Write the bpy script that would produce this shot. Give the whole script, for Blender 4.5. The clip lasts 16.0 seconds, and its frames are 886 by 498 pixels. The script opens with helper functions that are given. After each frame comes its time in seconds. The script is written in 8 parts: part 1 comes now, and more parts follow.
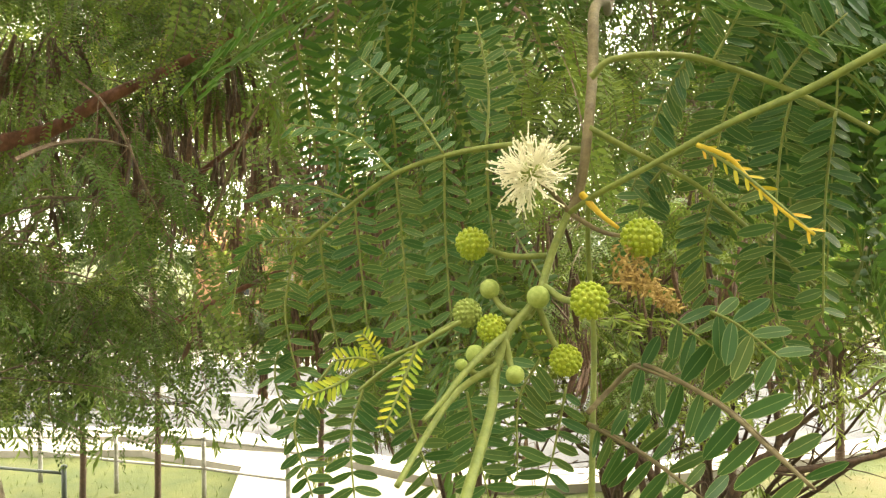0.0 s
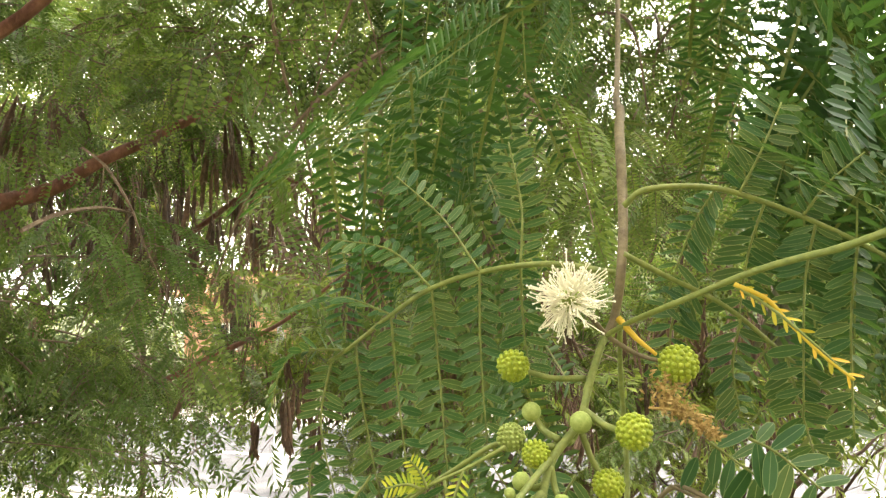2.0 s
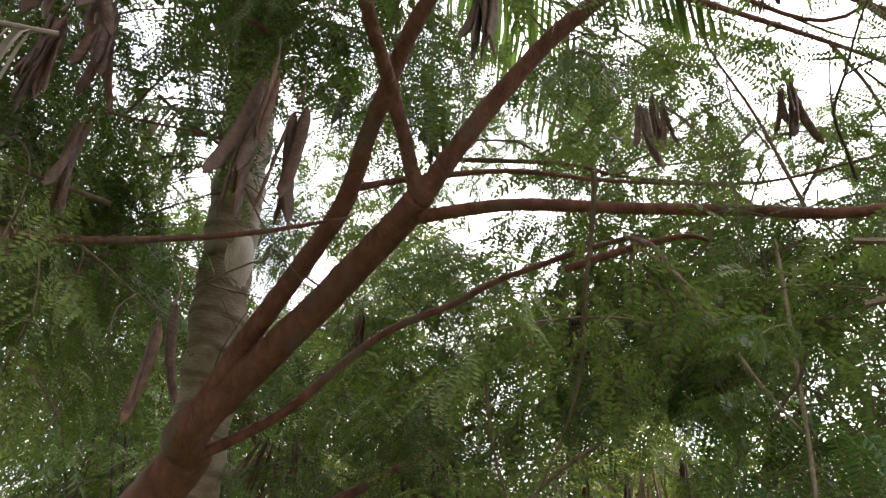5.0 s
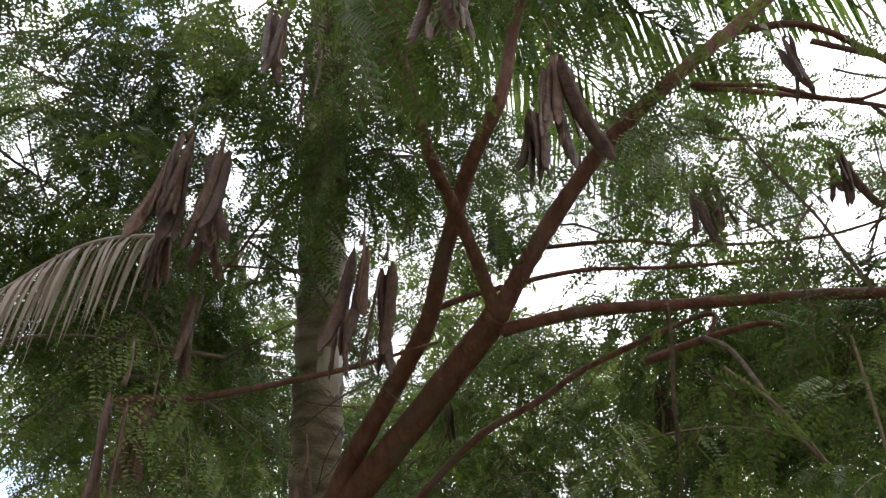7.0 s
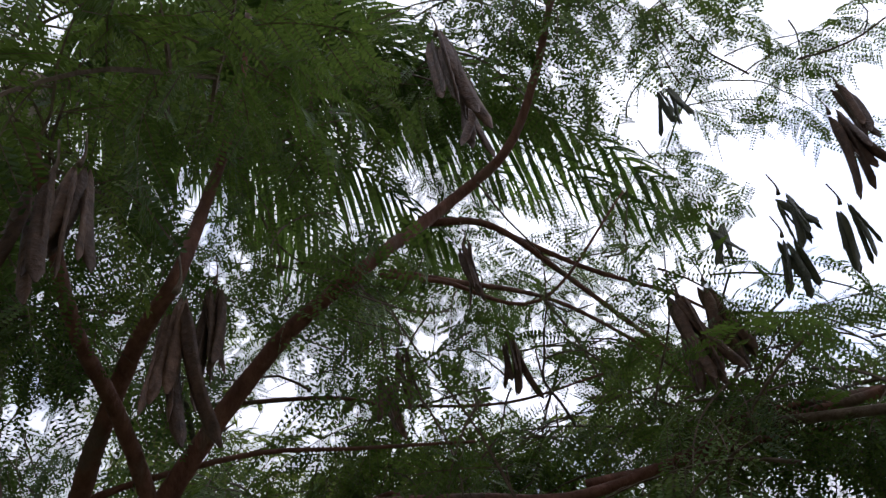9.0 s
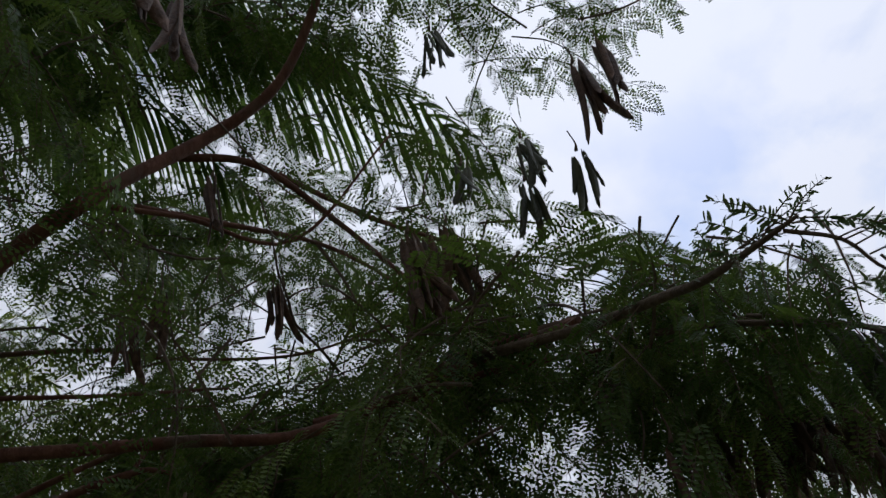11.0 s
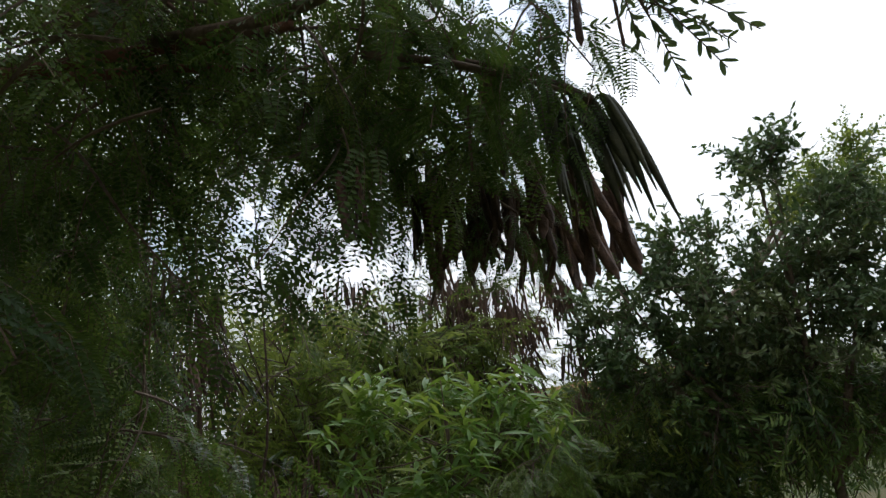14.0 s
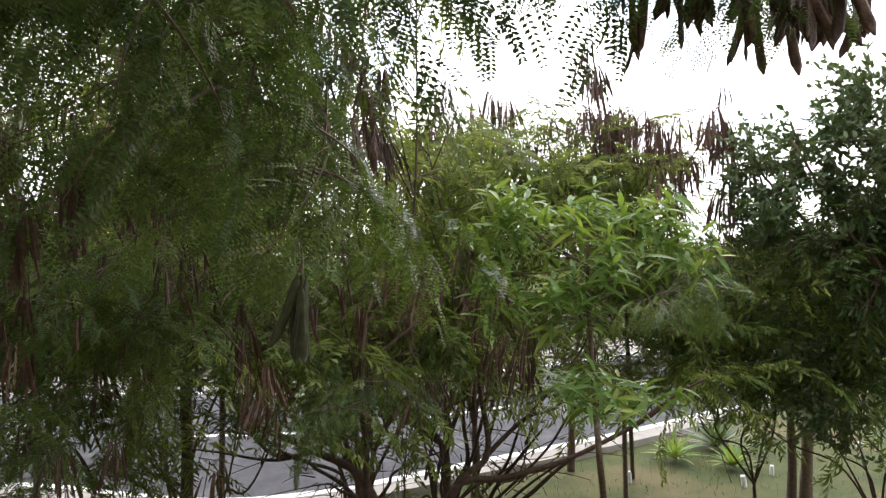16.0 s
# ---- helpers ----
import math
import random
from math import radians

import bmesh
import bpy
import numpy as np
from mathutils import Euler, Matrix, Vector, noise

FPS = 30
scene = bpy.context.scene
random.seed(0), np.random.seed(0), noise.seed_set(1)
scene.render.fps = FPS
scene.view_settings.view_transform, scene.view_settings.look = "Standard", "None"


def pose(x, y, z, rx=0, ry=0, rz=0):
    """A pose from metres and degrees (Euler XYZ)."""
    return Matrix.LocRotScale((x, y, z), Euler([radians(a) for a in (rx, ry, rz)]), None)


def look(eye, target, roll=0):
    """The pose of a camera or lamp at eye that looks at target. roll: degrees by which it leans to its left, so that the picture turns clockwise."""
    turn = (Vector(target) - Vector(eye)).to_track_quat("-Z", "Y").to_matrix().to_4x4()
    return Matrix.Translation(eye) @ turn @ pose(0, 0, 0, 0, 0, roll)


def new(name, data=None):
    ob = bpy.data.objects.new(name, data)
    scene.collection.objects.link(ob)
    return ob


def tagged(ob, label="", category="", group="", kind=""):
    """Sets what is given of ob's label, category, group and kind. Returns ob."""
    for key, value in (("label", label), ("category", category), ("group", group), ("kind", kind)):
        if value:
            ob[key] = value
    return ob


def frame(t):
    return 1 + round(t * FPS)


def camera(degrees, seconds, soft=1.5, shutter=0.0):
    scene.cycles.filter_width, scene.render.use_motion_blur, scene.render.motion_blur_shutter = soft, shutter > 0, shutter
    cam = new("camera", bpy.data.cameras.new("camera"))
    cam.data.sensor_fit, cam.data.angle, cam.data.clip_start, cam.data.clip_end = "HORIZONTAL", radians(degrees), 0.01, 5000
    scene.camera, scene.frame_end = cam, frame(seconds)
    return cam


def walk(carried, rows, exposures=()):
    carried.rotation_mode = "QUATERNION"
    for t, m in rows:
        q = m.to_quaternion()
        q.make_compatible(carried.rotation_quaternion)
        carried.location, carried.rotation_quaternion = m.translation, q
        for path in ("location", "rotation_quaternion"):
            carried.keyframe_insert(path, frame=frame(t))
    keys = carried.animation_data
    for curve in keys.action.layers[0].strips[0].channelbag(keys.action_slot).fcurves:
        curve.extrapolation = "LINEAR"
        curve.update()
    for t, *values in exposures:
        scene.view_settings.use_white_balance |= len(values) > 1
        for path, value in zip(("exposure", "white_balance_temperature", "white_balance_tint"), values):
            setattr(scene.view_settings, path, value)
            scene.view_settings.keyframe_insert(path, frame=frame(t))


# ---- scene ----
cam = camera(67.6, 16.0, soft=1.35)
PATH = [
    (0.0, (0.009, -0.024, 2.995), (-0.032, 1.976, 2.984), -0.7),
    (0.5, (0.006, -0.012, 2.995), (-0.021, 1.988, 2.969), -0.2),
    (1.0, (0.001, 0.000, 3.000), (-0.013, 2.000, 2.955), -0.8),
    (1.5, (-0.003, -0.002, 3.004), (0.010, 1.998, 3.013), -0.7),
    (2.0, (-0.007, -0.033, 3.018), (-0.019, 1.961, 3.163), -0.8),
    (2.5, (-0.010, -0.053, 3.041), (-0.101, 1.914, 3.391), -0.0),
    (3.0, (-0.001, -0.098, 3.066), (-0.229, 1.816, 3.598), 0.3),
    (3.5, (0.017, -0.136, 3.111), (-0.331, 1.712, 3.792), 2.1),
    (4.0, (0.003, -0.191, 3.146), (-0.414, 1.602, 3.927), 2.3),
    (4.5, (-0.006, -0.212, 3.166), (-0.475, 1.522, 4.046), 2.8),
    (5.0, (-0.001, -0.242, 3.189), (-0.550, 1.434, 4.134), 4.1),
    (7.5, (0.030, -0.455, 3.337), (-0.671, 1.089, 4.398), -1.2),
    (8.0, (0.103, -0.440, 3.404), (-0.381, 1.175, 4.481), -4.3),
    (8.5, (0.171, -0.460, 3.473), (-0.063, 1.187, 4.584), -8.0),
    (9.0, (0.222, -0.468, 3.506), (0.274, 1.127, 4.712), -11.5),
    (11.5, (0.613, -0.318, 3.372), (1.048, 1.347, 4.390), -15.9),
    (12.0, (0.658, -0.268, 3.364), (1.259, 1.410, 4.270), -15.3),
    (12.5, (0.707, -0.238, 3.331), (1.543, 1.409, 4.097), -13.7),
    (13.0, (0.727, -0.226, 3.308), (1.633, 1.417, 3.998), -13.4),
    (13.5, (0.732, -0.219, 3.294), (1.668, 1.451, 3.875), -9.6),
    (14.0, (0.733, -0.211, 3.273), (1.633, 1.515, 3.732), -8.4),
    (14.5, (0.682, -0.189, 3.241), (1.391, 1.633, 3.664), -5.9),
    (15.0, (0.645, -0.150, 3.181), (1.225, 1.745, 3.451), -1.2),
    (15.5, (0.645, -0.107, 3.128), (1.250, 1.795, 3.253), -0.0),
    (16.0, (0.634, -0.089, 3.093), (1.164, 1.839, 3.110), -0.1),
]
EXPOSURES = [(0.0, 1.05, 8000, 4), (1.5, 1.07, 7850, 5), (2.0, 1.17, 7300, 11), (2.5, 1.15, 7400, 7), (3.5, 0.9, 7300, 8), (4.5, 0.15, 6600, 15), (5.0, -0.15, 6300, 19),
             (7.5, -0.75, 6000, 19), (9.0, -1.9, 5700, 19), (11.5, -2.75, 5700, 12), (12.5, -2.22, 5900, 10), (13.0, -2.15, 5900, 10), (14.5, -1.75, 6000, 10),
             (15.0, -1.45, 6050, 11), (15.5, -1.08, 6100, 12), (16.0, -0.72, 6250, 17)]
walk(cam, [(t, look(eye, target, roll)) for t, eye, target, roll in PATH], EXPOSURES)

# ---- sky and sun: bright broken overcast ----
SUN_ELEVATION, SUN_AZIMUTH = radians(50), radians(38)
world = bpy.data.worlds.new("overcast_sky")
scene.world = world
world.use_nodes = True
wn, wl = world.node_tree.nodes, world.node_tree.links
wn.clear()
w_out, w_bg, w_sky = wn.new("ShaderNodeOutputWorld"), wn.new("ShaderNodeBackground"), wn.new("ShaderNodeTexSky")
w_sky.sky_type, w_sky.sun_disc, w_sky.sun_elevation, w_sky.sun_rotation = "NISHITA", False, SUN_ELEVATION, SUN_AZIMUTH
w_sky.air_density, w_sky.dust_density = 1.2, 0.8
w_lift = wn.new("ShaderNodeVectorMath")
w_lift.operation, w_lift.inputs["Scale"].default_value = "SCALE", 5.0
w_co, w_noise, w_ramp, w_mix = wn.new("ShaderNodeTexCoord"), wn.new("ShaderNodeTexNoise"), wn.new("ShaderNodeValToRGB"), wn.new("ShaderNodeMixRGB")
w_noise.inputs["Scale"].default_value, w_noise.inputs["Detail"].default_value = 2.6, 7.0
w_noise.inputs["Roughness"].default_value, w_noise.inputs["Distortion"].default_value = 0.55, 0.35
w_ramp.color_ramp.elements[0].color = (0.2, 0.2, 0.2, 1)
w_ramp.color_ramp.elements[0].position, w_ramp.color_ramp.elements[1].position = 0.3, 0.45
w_dot, w_pow, w_gain, w_cloud = wn.new("ShaderNodeVectorMath"), wn.new("ShaderNodeMath"), wn.new("ShaderNodeMath"), wn.new("ShaderNodeMixRGB")
SUN_WAY = Vector((math.sin(SUN_AZIMUTH) * math.cos(SUN_ELEVATION), math.cos(SUN_AZIMUTH) * math.cos(SUN_ELEVATION), math.sin(SUN_ELEVATION)))
# thin cloud is brighter round the sun
w_dot.operation, w_dot.inputs[1].default_value = "DOT_PRODUCT", SUN_WAY
w_gain.operation, w_gain.use_clamp, w_gain.inputs[1].default_value, w_gain.inputs[2].default_value = "MULTIPLY_ADD", True, 0.6, 0.4
w_pow.operation, w_pow.inputs[1].default_value = "POWER", 1.7
w_cloud.inputs["Color1"].default_value, w_cloud.inputs["Color2"].default_value = (15.0, 15.1, 15.6, 1), (46.0, 45.5, 45.0, 1)
wl.new(w_co.outputs["Generated"], w_dot.inputs[0])
wl.new(w_dot.outputs["Value"], w_gain.inputs[0])
wl.new(w_gain.outputs[0], w_pow.inputs[0])
wl.new(w_pow.outputs[0], w_cloud.inputs["Fac"])
wl.new(w_cloud.outputs["Color"], w_mix.inputs["Color2"])
wl.new(w_co.outputs["Generated"], w_noise.inputs["Vector"])
wl.new(w_noise.outputs["Fac"], w_ramp.inputs["Fac"])
wl.new(w_ramp.outputs["Color"], w_mix.inputs["Fac"])
wl.new(w_sky.outputs["Color"], w_lift.inputs[0])
wl.new(w_lift.outputs["Vector"], w_mix.inputs["Color1"])
wl.new(w_mix.outputs["Color"], w_bg.inputs["Color"])
wl.new(w_bg.outputs["Background"], w_out.inputs["Surface"])
w_bg.inputs["Strength"].default_value = 0.13

sun_data = bpy.data.lights.new("sun", "SUN")
sun_data.energy, sun_data.angle, sun_data.color = 2.3, radians(10), (1.0, 0.95, 0.86)
sun = new("sun", sun_data)
sun.matrix_world = look(SUN_WAY * 40, (0, 0, 0))


# ---- materials ----
def material(name, low, high, scale=8.0, rough=0.6, bump=0.3, bump_scale=60.0, stretch=(1, 1, 1), vary=0.0, spots=None, metal=0.0,
             coords="Object", bump_distance=0.01):
    """A two-colour noise surface with fine relief; vary: brightness from thing to thing; spots: a third colour in patches."""
    m = bpy.data.materials.new(name)
    m.use_nodes = True
    n, l = m.node_tree.nodes, m.node_tree.links
    b = n["Principled BSDF"]
    b.inputs["Roughness"].default_value, b.inputs["Metallic"].default_value = rough, metal
    co, mp = n.new("ShaderNodeTexCoord"), n.new("ShaderNodeMapping")
    mp.inputs["Scale"].default_value = stretch
    l.new(co.outputs[coords], mp.inputs["Vector"])
    a, ramp = n.new("ShaderNodeTexNoise"), n.new("ShaderNodeValToRGB")
    a.inputs["Scale"].default_value, a.inputs["Detail"].default_value, a.inputs["Roughness"].default_value = scale, 8.0, 0.65
    ramp.color_ramp.elements[0].color, ramp.color_ramp.elements[1].color = (*low, 1), (*high, 1)
    ramp.color_ramp.elements[0].position, ramp.color_ramp.elements[1].position = 0.34, 0.68
    l.new(mp.outputs["Vector"], a.inputs["Vector"])
    l.new(a.outputs["Fac"], ramp.inputs["Fac"])
    colour = ramp.outputs["Color"]
    if spots:
        s, r2, mx = n.new("ShaderNodeTexNoise"), n.new("ShaderNodeValToRGB"), n.new("ShaderNodeMixRGB")
        s.inputs["Scale"].default_value, s.inputs["Detail"].default_value = scale * 0.35, 5.0
        r2.color_ramp.elements[0].position, r2.color_ramp.elements[1].position = 0.55, 0.66
        mx.inputs["Color2"].default_value = (*spots, 1)
        l.new(mp.outputs["Vector"], s.inputs["Vector"])
        l.new(s.outputs["Fac"], r2.inputs["Fac"])
        l.new(r2.outputs["Color"], mx.inputs["Fac"])
        l.new(colour, mx.inputs["Color1"])
        colour = mx.outputs["Color"]
    if vary:
        info, hsv, add = n.new("ShaderNodeObjectInfo"), n.new("ShaderNodeHueSaturation"), n.new("ShaderNodeMath")
        add.operation, add.inputs[1].default_value, add.inputs[2].default_value = "MULTIPLY_ADD", 2 * vary, 1 - vary
        l.new(info.outputs["Random"], add.inputs[0])
        l.new(add.outputs[0], hsv.inputs["Value"])
        l.new(colour, hsv.inputs["Color"])
        colour = hsv.outputs["Color"]
    l.new(colour, b.inputs["Base Color"])
    if bump:
        f, bp = n.new("ShaderNodeTexNoise"), n.new("ShaderNodeBump")
        f.inputs["Scale"].default_value, f.inputs["Detail"].default_value = bump_scale, 6.0
        bp.inputs["Strength"].default_value, bp.inputs["Distance"].default_value = bump, bump_distance
        l.new(mp.outputs["Vector"], f.inputs["Vector"])
        l.new(f.outputs["Fac"], bp.inputs["Height"])
        l.new(bp.outputs["Normal"], b.inputs["Normal"])
    return m


def leaf_material(name, low, high, through_colour, glow=0.35, rough=0.45, vary=0.25, scale=7.0, sheen=0.4):
    """A thin leaf: a glossy face that also lets light through; tone differs from leaflet to leaflet and from spray to spray."""
    m = bpy.data.materials.new(name)
    m.use_nodes = True
    n, l = m.node_tree.nodes, m.node_tree.links
    b, out = n["Principled BSDF"], n["Material Output"]
    b.inputs["Roughness"].default_value = rough
    b.inputs["Specular IOR Level"].default_value = sheen
    geo, info, co, noise_1 = n.new("ShaderNodeNewGeometry"), n.new("ShaderNodeObjectInfo"), n.new("ShaderNodeTexCoord"), n.new("ShaderNodeTexNoise")
    noise_1.inputs["Scale"].default_value, noise_1.inputs["Detail"].default_value = scale, 4.0
    l.new(co.outputs["Object"], noise_1.inputs["Vector"])
    mean, ramp = n.new("ShaderNodeMath"), n.new("ShaderNodeValToRGB")
    mean.operation, mean.inputs[1].default_value = "MULTIPLY_ADD", 0.55
    l.new(geo.outputs["Random Per Island"], mean.inputs[0])
    half = n.new("ShaderNodeMath")
    half.operation, half.inputs[1].default_value = "MULTIPLY", 0.5
    l.new(noise_1.outputs["Fac"], half.inputs[0])
    l.new(half.outputs[0], mean.inputs[2])
    ramp.color_ramp.elements[0].color, ramp.color_ramp.elements[1].color = (*low, 1), (*high, 1)
    ramp.color_ramp.elements[0].position, ramp.color_ramp.elements[1].position = 0.15, 0.85
    l.new(mean.outputs[0], ramp.inputs["Fac"])
    hsv, add, hue = n.new("ShaderNodeHueSaturation"), n.new("ShaderNodeMath"), n.new("ShaderNodeMath")
    add.operation, add.inputs[1].default_value, add.inputs[2].default_value = "MULTIPLY_ADD", 2 * vary, 1 - vary
    hue.operation, hue.inputs[1].default_value, hue.inputs[2].default_value = "MULTIPLY_ADD", -0.075, 0.545
    l.new(info.outputs["Random"], add.inputs[0])
    l.new(info.outputs["Random"], hue.inputs[0])
    l.new(add.outputs[0], hsv.inputs["Value"])
    l.new(hue.outputs[0], hsv.inputs["Hue"])
    l.new(ramp.outputs["Color"], hsv.inputs["Color"])
    l.new(hsv.outputs["Color"], b.inputs["Base Color"])
    tr, mul, mix = n.new("ShaderNodeBsdfTranslucent"), n.new("ShaderNodeMixRGB"), n.new("ShaderNodeMixShader")
    mul.inputs["Fac"].default_value, mul.inputs["Color2"].default_value = 0.6, (*through_colour, 1)
    l.new(hsv.outputs["Color"], mul.inputs["Color1"])
    l.new(mul.outputs["Color"], tr.inputs["Color"])
    mix.inputs["Fac"].default_value = glow
    l.new(b.outputs["BSDF"], mix.inputs[1])
    l.new(tr.outputs["BSDF"], mix.inputs[2])
    l.new(mix.outputs["Shader"], out.inputs["Surface"])
    return m


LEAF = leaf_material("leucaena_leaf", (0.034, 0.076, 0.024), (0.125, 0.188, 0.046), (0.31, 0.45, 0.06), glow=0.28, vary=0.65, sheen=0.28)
# paler, yellower copy of leucaena_leaf; backlight painted into the far foliage
LEAF_FAR_LIT = leaf_material("far_leaf_lit", (0.055, 0.095, 0.024), (0.20, 0.26, 0.055), (0.47, 0.57, 0.09), glow=0.33, vary=0.6, sheen=0.2)
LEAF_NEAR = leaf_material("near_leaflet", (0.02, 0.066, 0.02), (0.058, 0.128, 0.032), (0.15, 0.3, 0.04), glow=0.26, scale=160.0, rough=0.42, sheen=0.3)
LEAF_RIM = leaf_material("leaflet_rim", (0.15, 0.23, 0.07), (0.24, 0.31, 0.11), (0.3, 0.4, 0.1), glow=0.3, scale=160.0)
LEAF_YOUNG = leaf_material("young_leaflet", (0.26, 0.36, 0.03), (0.42, 0.48, 0.05), (0.45, 0.50, 0.05), glow=0.3, scale=120.0)
LEAF_YELLOW = leaf_material("yellowed_leaflet", (0.50, 0.36, 0.03), (0.60, 0.50, 0.06), (0.6, 0.45, 0.05), glow=0.3, scale=90.0)
LEAF_LIGHT = leaf_material("willowy_leaf", (0.11, 0.19, 0.028), (0.25, 0.35, 0.065), (0.38, 0.5, 0.06), glow=0.35)
LEAF_DARK = leaf_material("broad_leaf", (0.06, 0.10, 0.036), (0.145, 0.195, 0.08), (0.18, 0.26, 0.06), glow=0.25, rough=0.34, sheen=0.5)
LEAF_PALM = leaf_material("palm_leaf", (0.05, 0.11, 0.03), (0.10, 0.18, 0.04), (0.25, 0.35, 0.05), glow=0.4)
LEAF_DRY = leaf_material("dry_palm_leaf", (0.20, 0.17, 0.13), (0.36, 0.32, 0.26), (0.3, 0.25, 0.15), glow=0.15)
BARK = material("red_brown_bark", (0.11, 0.043, 0.028), (0.25, 0.115, 0.074), 26, 0.75, 0.7, 90, (1, 1, 0.45), spots=(0.16, 0.105, 0.075))
TWIG = material("grey_twig", (0.09, 0.06, 0.04), (0.21, 0.155, 0.105), 40, 0.8, 0.5, 120)
DARK_WOOD = material("dark_weathered_branch", (0.045, 0.027, 0.019), (0.125, 0.078, 0.054), 30, 0.85, 0.6, 110)
PALM_BARK = material("ringed_palm_bark", (0.24, 0.18, 0.135), (0.52, 0.44, 0.35), 9, 0.85, 0.8, 45, (1, 1, 2.4), spots=(0.60, 0.54, 0.46))
# dark uneven rings of old leaf scars on the palm bark
pn, pl = PALM_BARK.node_tree.nodes, PALM_BARK.node_tree.links
ring, ring_ramp, ring_mix, ring_co = pn.new("ShaderNodeTexWave"), pn.new("ShaderNodeValToRGB"), pn.new("ShaderNodeMixRGB"), pn.new("ShaderNodeTexCoord")
ring.bands_direction, ring.inputs["Scale"].default_value, ring.inputs["Distortion"].default_value, ring.inputs["Detail"].default_value = "Z", 3.1, 2.6, 5.0
ring.inputs["Detail Scale"].default_value = 1.6
ring_ramp.color_ramp.elements[0].position, ring_ramp.color_ramp.elements[1].position = 0.04, 0.22
ring_mix.blend_type, ring_mix.inputs["Fac"].default_value = "MULTIPLY", 0.4
pl.new(ring_co.outputs["Object"], ring.inputs["Vector"])
pl.new(ring.outputs["Fac"], ring_ramp.inputs["Fac"])
pl.new(pn["Principled BSDF"].inputs["Base Color"].links[0].from_socket, ring_mix.inputs["Color1"])
pl.new(ring_ramp.outputs["Color"], ring_mix.inputs["Color2"])
pl.new(ring_mix.outputs["Color"], pn["Principled BSDF"].inputs["Base Color"])
POD = material("brown_seed_pod", (0.06, 0.033, 0.021), (0.17, 0.098, 0.06), 45, 0.6, 0.4, 140, vary=0.35)
POD_GREEN = material("green_seed_pod", (0.035, 0.045, 0.02), (0.09, 0.095, 0.042), 45, 0.55, 0.3, 140, vary=0.25)
STEM = material("green_stem", (0.11, 0.155, 0.032), (0.21, 0.25, 0.06), 300, 0.55, 0.25, 900, bump_distance=0.001)
STEM_BROWN = material("woody_green_stem", (0.10, 0.08, 0.042), (0.20, 0.165, 0.085), 200, 0.7, 0.4, 700, bump_distance=0.001)
BUD = material("green_flower_bud", (0.20, 0.29, 0.015), (0.36, 0.43, 0.04), 500, 0.5, 0.2, 1500, bump_distance=0.0005)
BUD_PALE = material("pale_flower_bud", (0.19, 0.27, 0.05), (0.31, 0.38, 0.11), 700, 0.7, 0.4, 2500, bump_distance=0.0005)
CREAM = material("cream_stamen", (0.72, 0.70, 0.50), (0.88, 0.86, 0.72), 300, 0.6, 0.0)
WITHERED = material("withered_flower", (0.22, 0.135, 0.035), (0.56, 0.42, 0.17), 400, 0.85, 0.5, 900, bump_distance=0.001)
GRASS = material("dry_lawn", (0.034, 0.052, 0.008), (0.082, 0.09, 0.02), 1.6, 0.95, 0.6, 60, spots=(0.115, 0.095, 0.036), bump_distance=0.03)
BLADE = leaf_material("grass_blade", (0.045, 0.075, 0.014), (0.10, 0.12, 0.026), (0.2, 0.28, 0.06), glow=0.2)
ASPHALT = material("worn_asphalt", (0.04, 0.041, 0.045), (0.08, 0.08, 0.085), 3.0, 0.9, 0.5, 180, spots=(0.11, 0.108, 0.105))
CONCRETE = material("sunlit_concrete", (0.24, 0.222, 0.19), (0.36, 0.335, 0.295), 2.2, 0.9, 0.35, 90, spots=(0.40, 0.37, 0.32))
WHITE_PAINT = material("chalky_white_paint", (0.68, 0.67, 0.64), (0.82, 0.82, 0.80), 7, 0.7, 0.2, 80)
STEEL = material("dark_painted_steel", (0.035, 0.05, 0.045), (0.07, 0.09, 0.08), 30, 0.5, 0.2, 200)
GALVANISED = material("galvanised_pipe", (0.26, 0.25, 0.23), (0.40, 0.39, 0.36), 30, 0.5, 0.2, 200, metal=0.4)
ORANGE_WALL = material("orange_render", (0.40, 0.22, 0.13), (0.52, 0.30, 0.19), 1.0, 0.9, 0.2, 40, spots=(0.48, 0.27, 0.17))
BEIGE_WALL = material("beige_render", (0.50, 0.44, 0.35), (0.64, 0.58, 0.48), 1.0, 0.9, 0.2, 40)
# brown kept dark so the added wall throws back little light
BLOCK_WALL_BROWN = material("block_wall_brown", (0.22, 0.19, 0.155), (0.32, 0.285, 0.24), 1.2, 0.9, 0.3, 40, spots=(0.25, 0.225, 0.19))
ROOF_TILE = material("clay_roof_tile", (0.26, 0.09, 0.05), (0.42, 0.17, 0.10), 4, 0.85, 0.5, 30, vary=0.2)
WINDOW_DARK = material("window_pane", (0.02, 0.025, 0.03), (0.05, 0.055, 0.06), 2, 0.12, 0.0)


# ---- geometry helpers ----
def mesh_of(name, verts, faces, mats, index=None, smooth=False):
    me = bpy.data.meshes.new(name)
    me.from_pydata([tuple(v) for v in verts], [], [tuple(f) for f in faces])
    for m in mats if isinstance(mats, (list, tuple)) else [mats]:
        me.materials.append(m)
    if index is not None:
        me.polygons.foreach_set("material_index", np.array(index, dtype=np.int32))
    if smooth:
        me.polygons.foreach_set("use_smooth", np.ones(len(me.polygons), dtype=bool))
    me.update()
    return me


def part(name, me, parent, m=None, label=""):
    ob = new(name, me)
    ob.parent = parent
    if m is not None:
        ob.matrix_basis = m
    if label:
        ob["label"] = label
    return ob


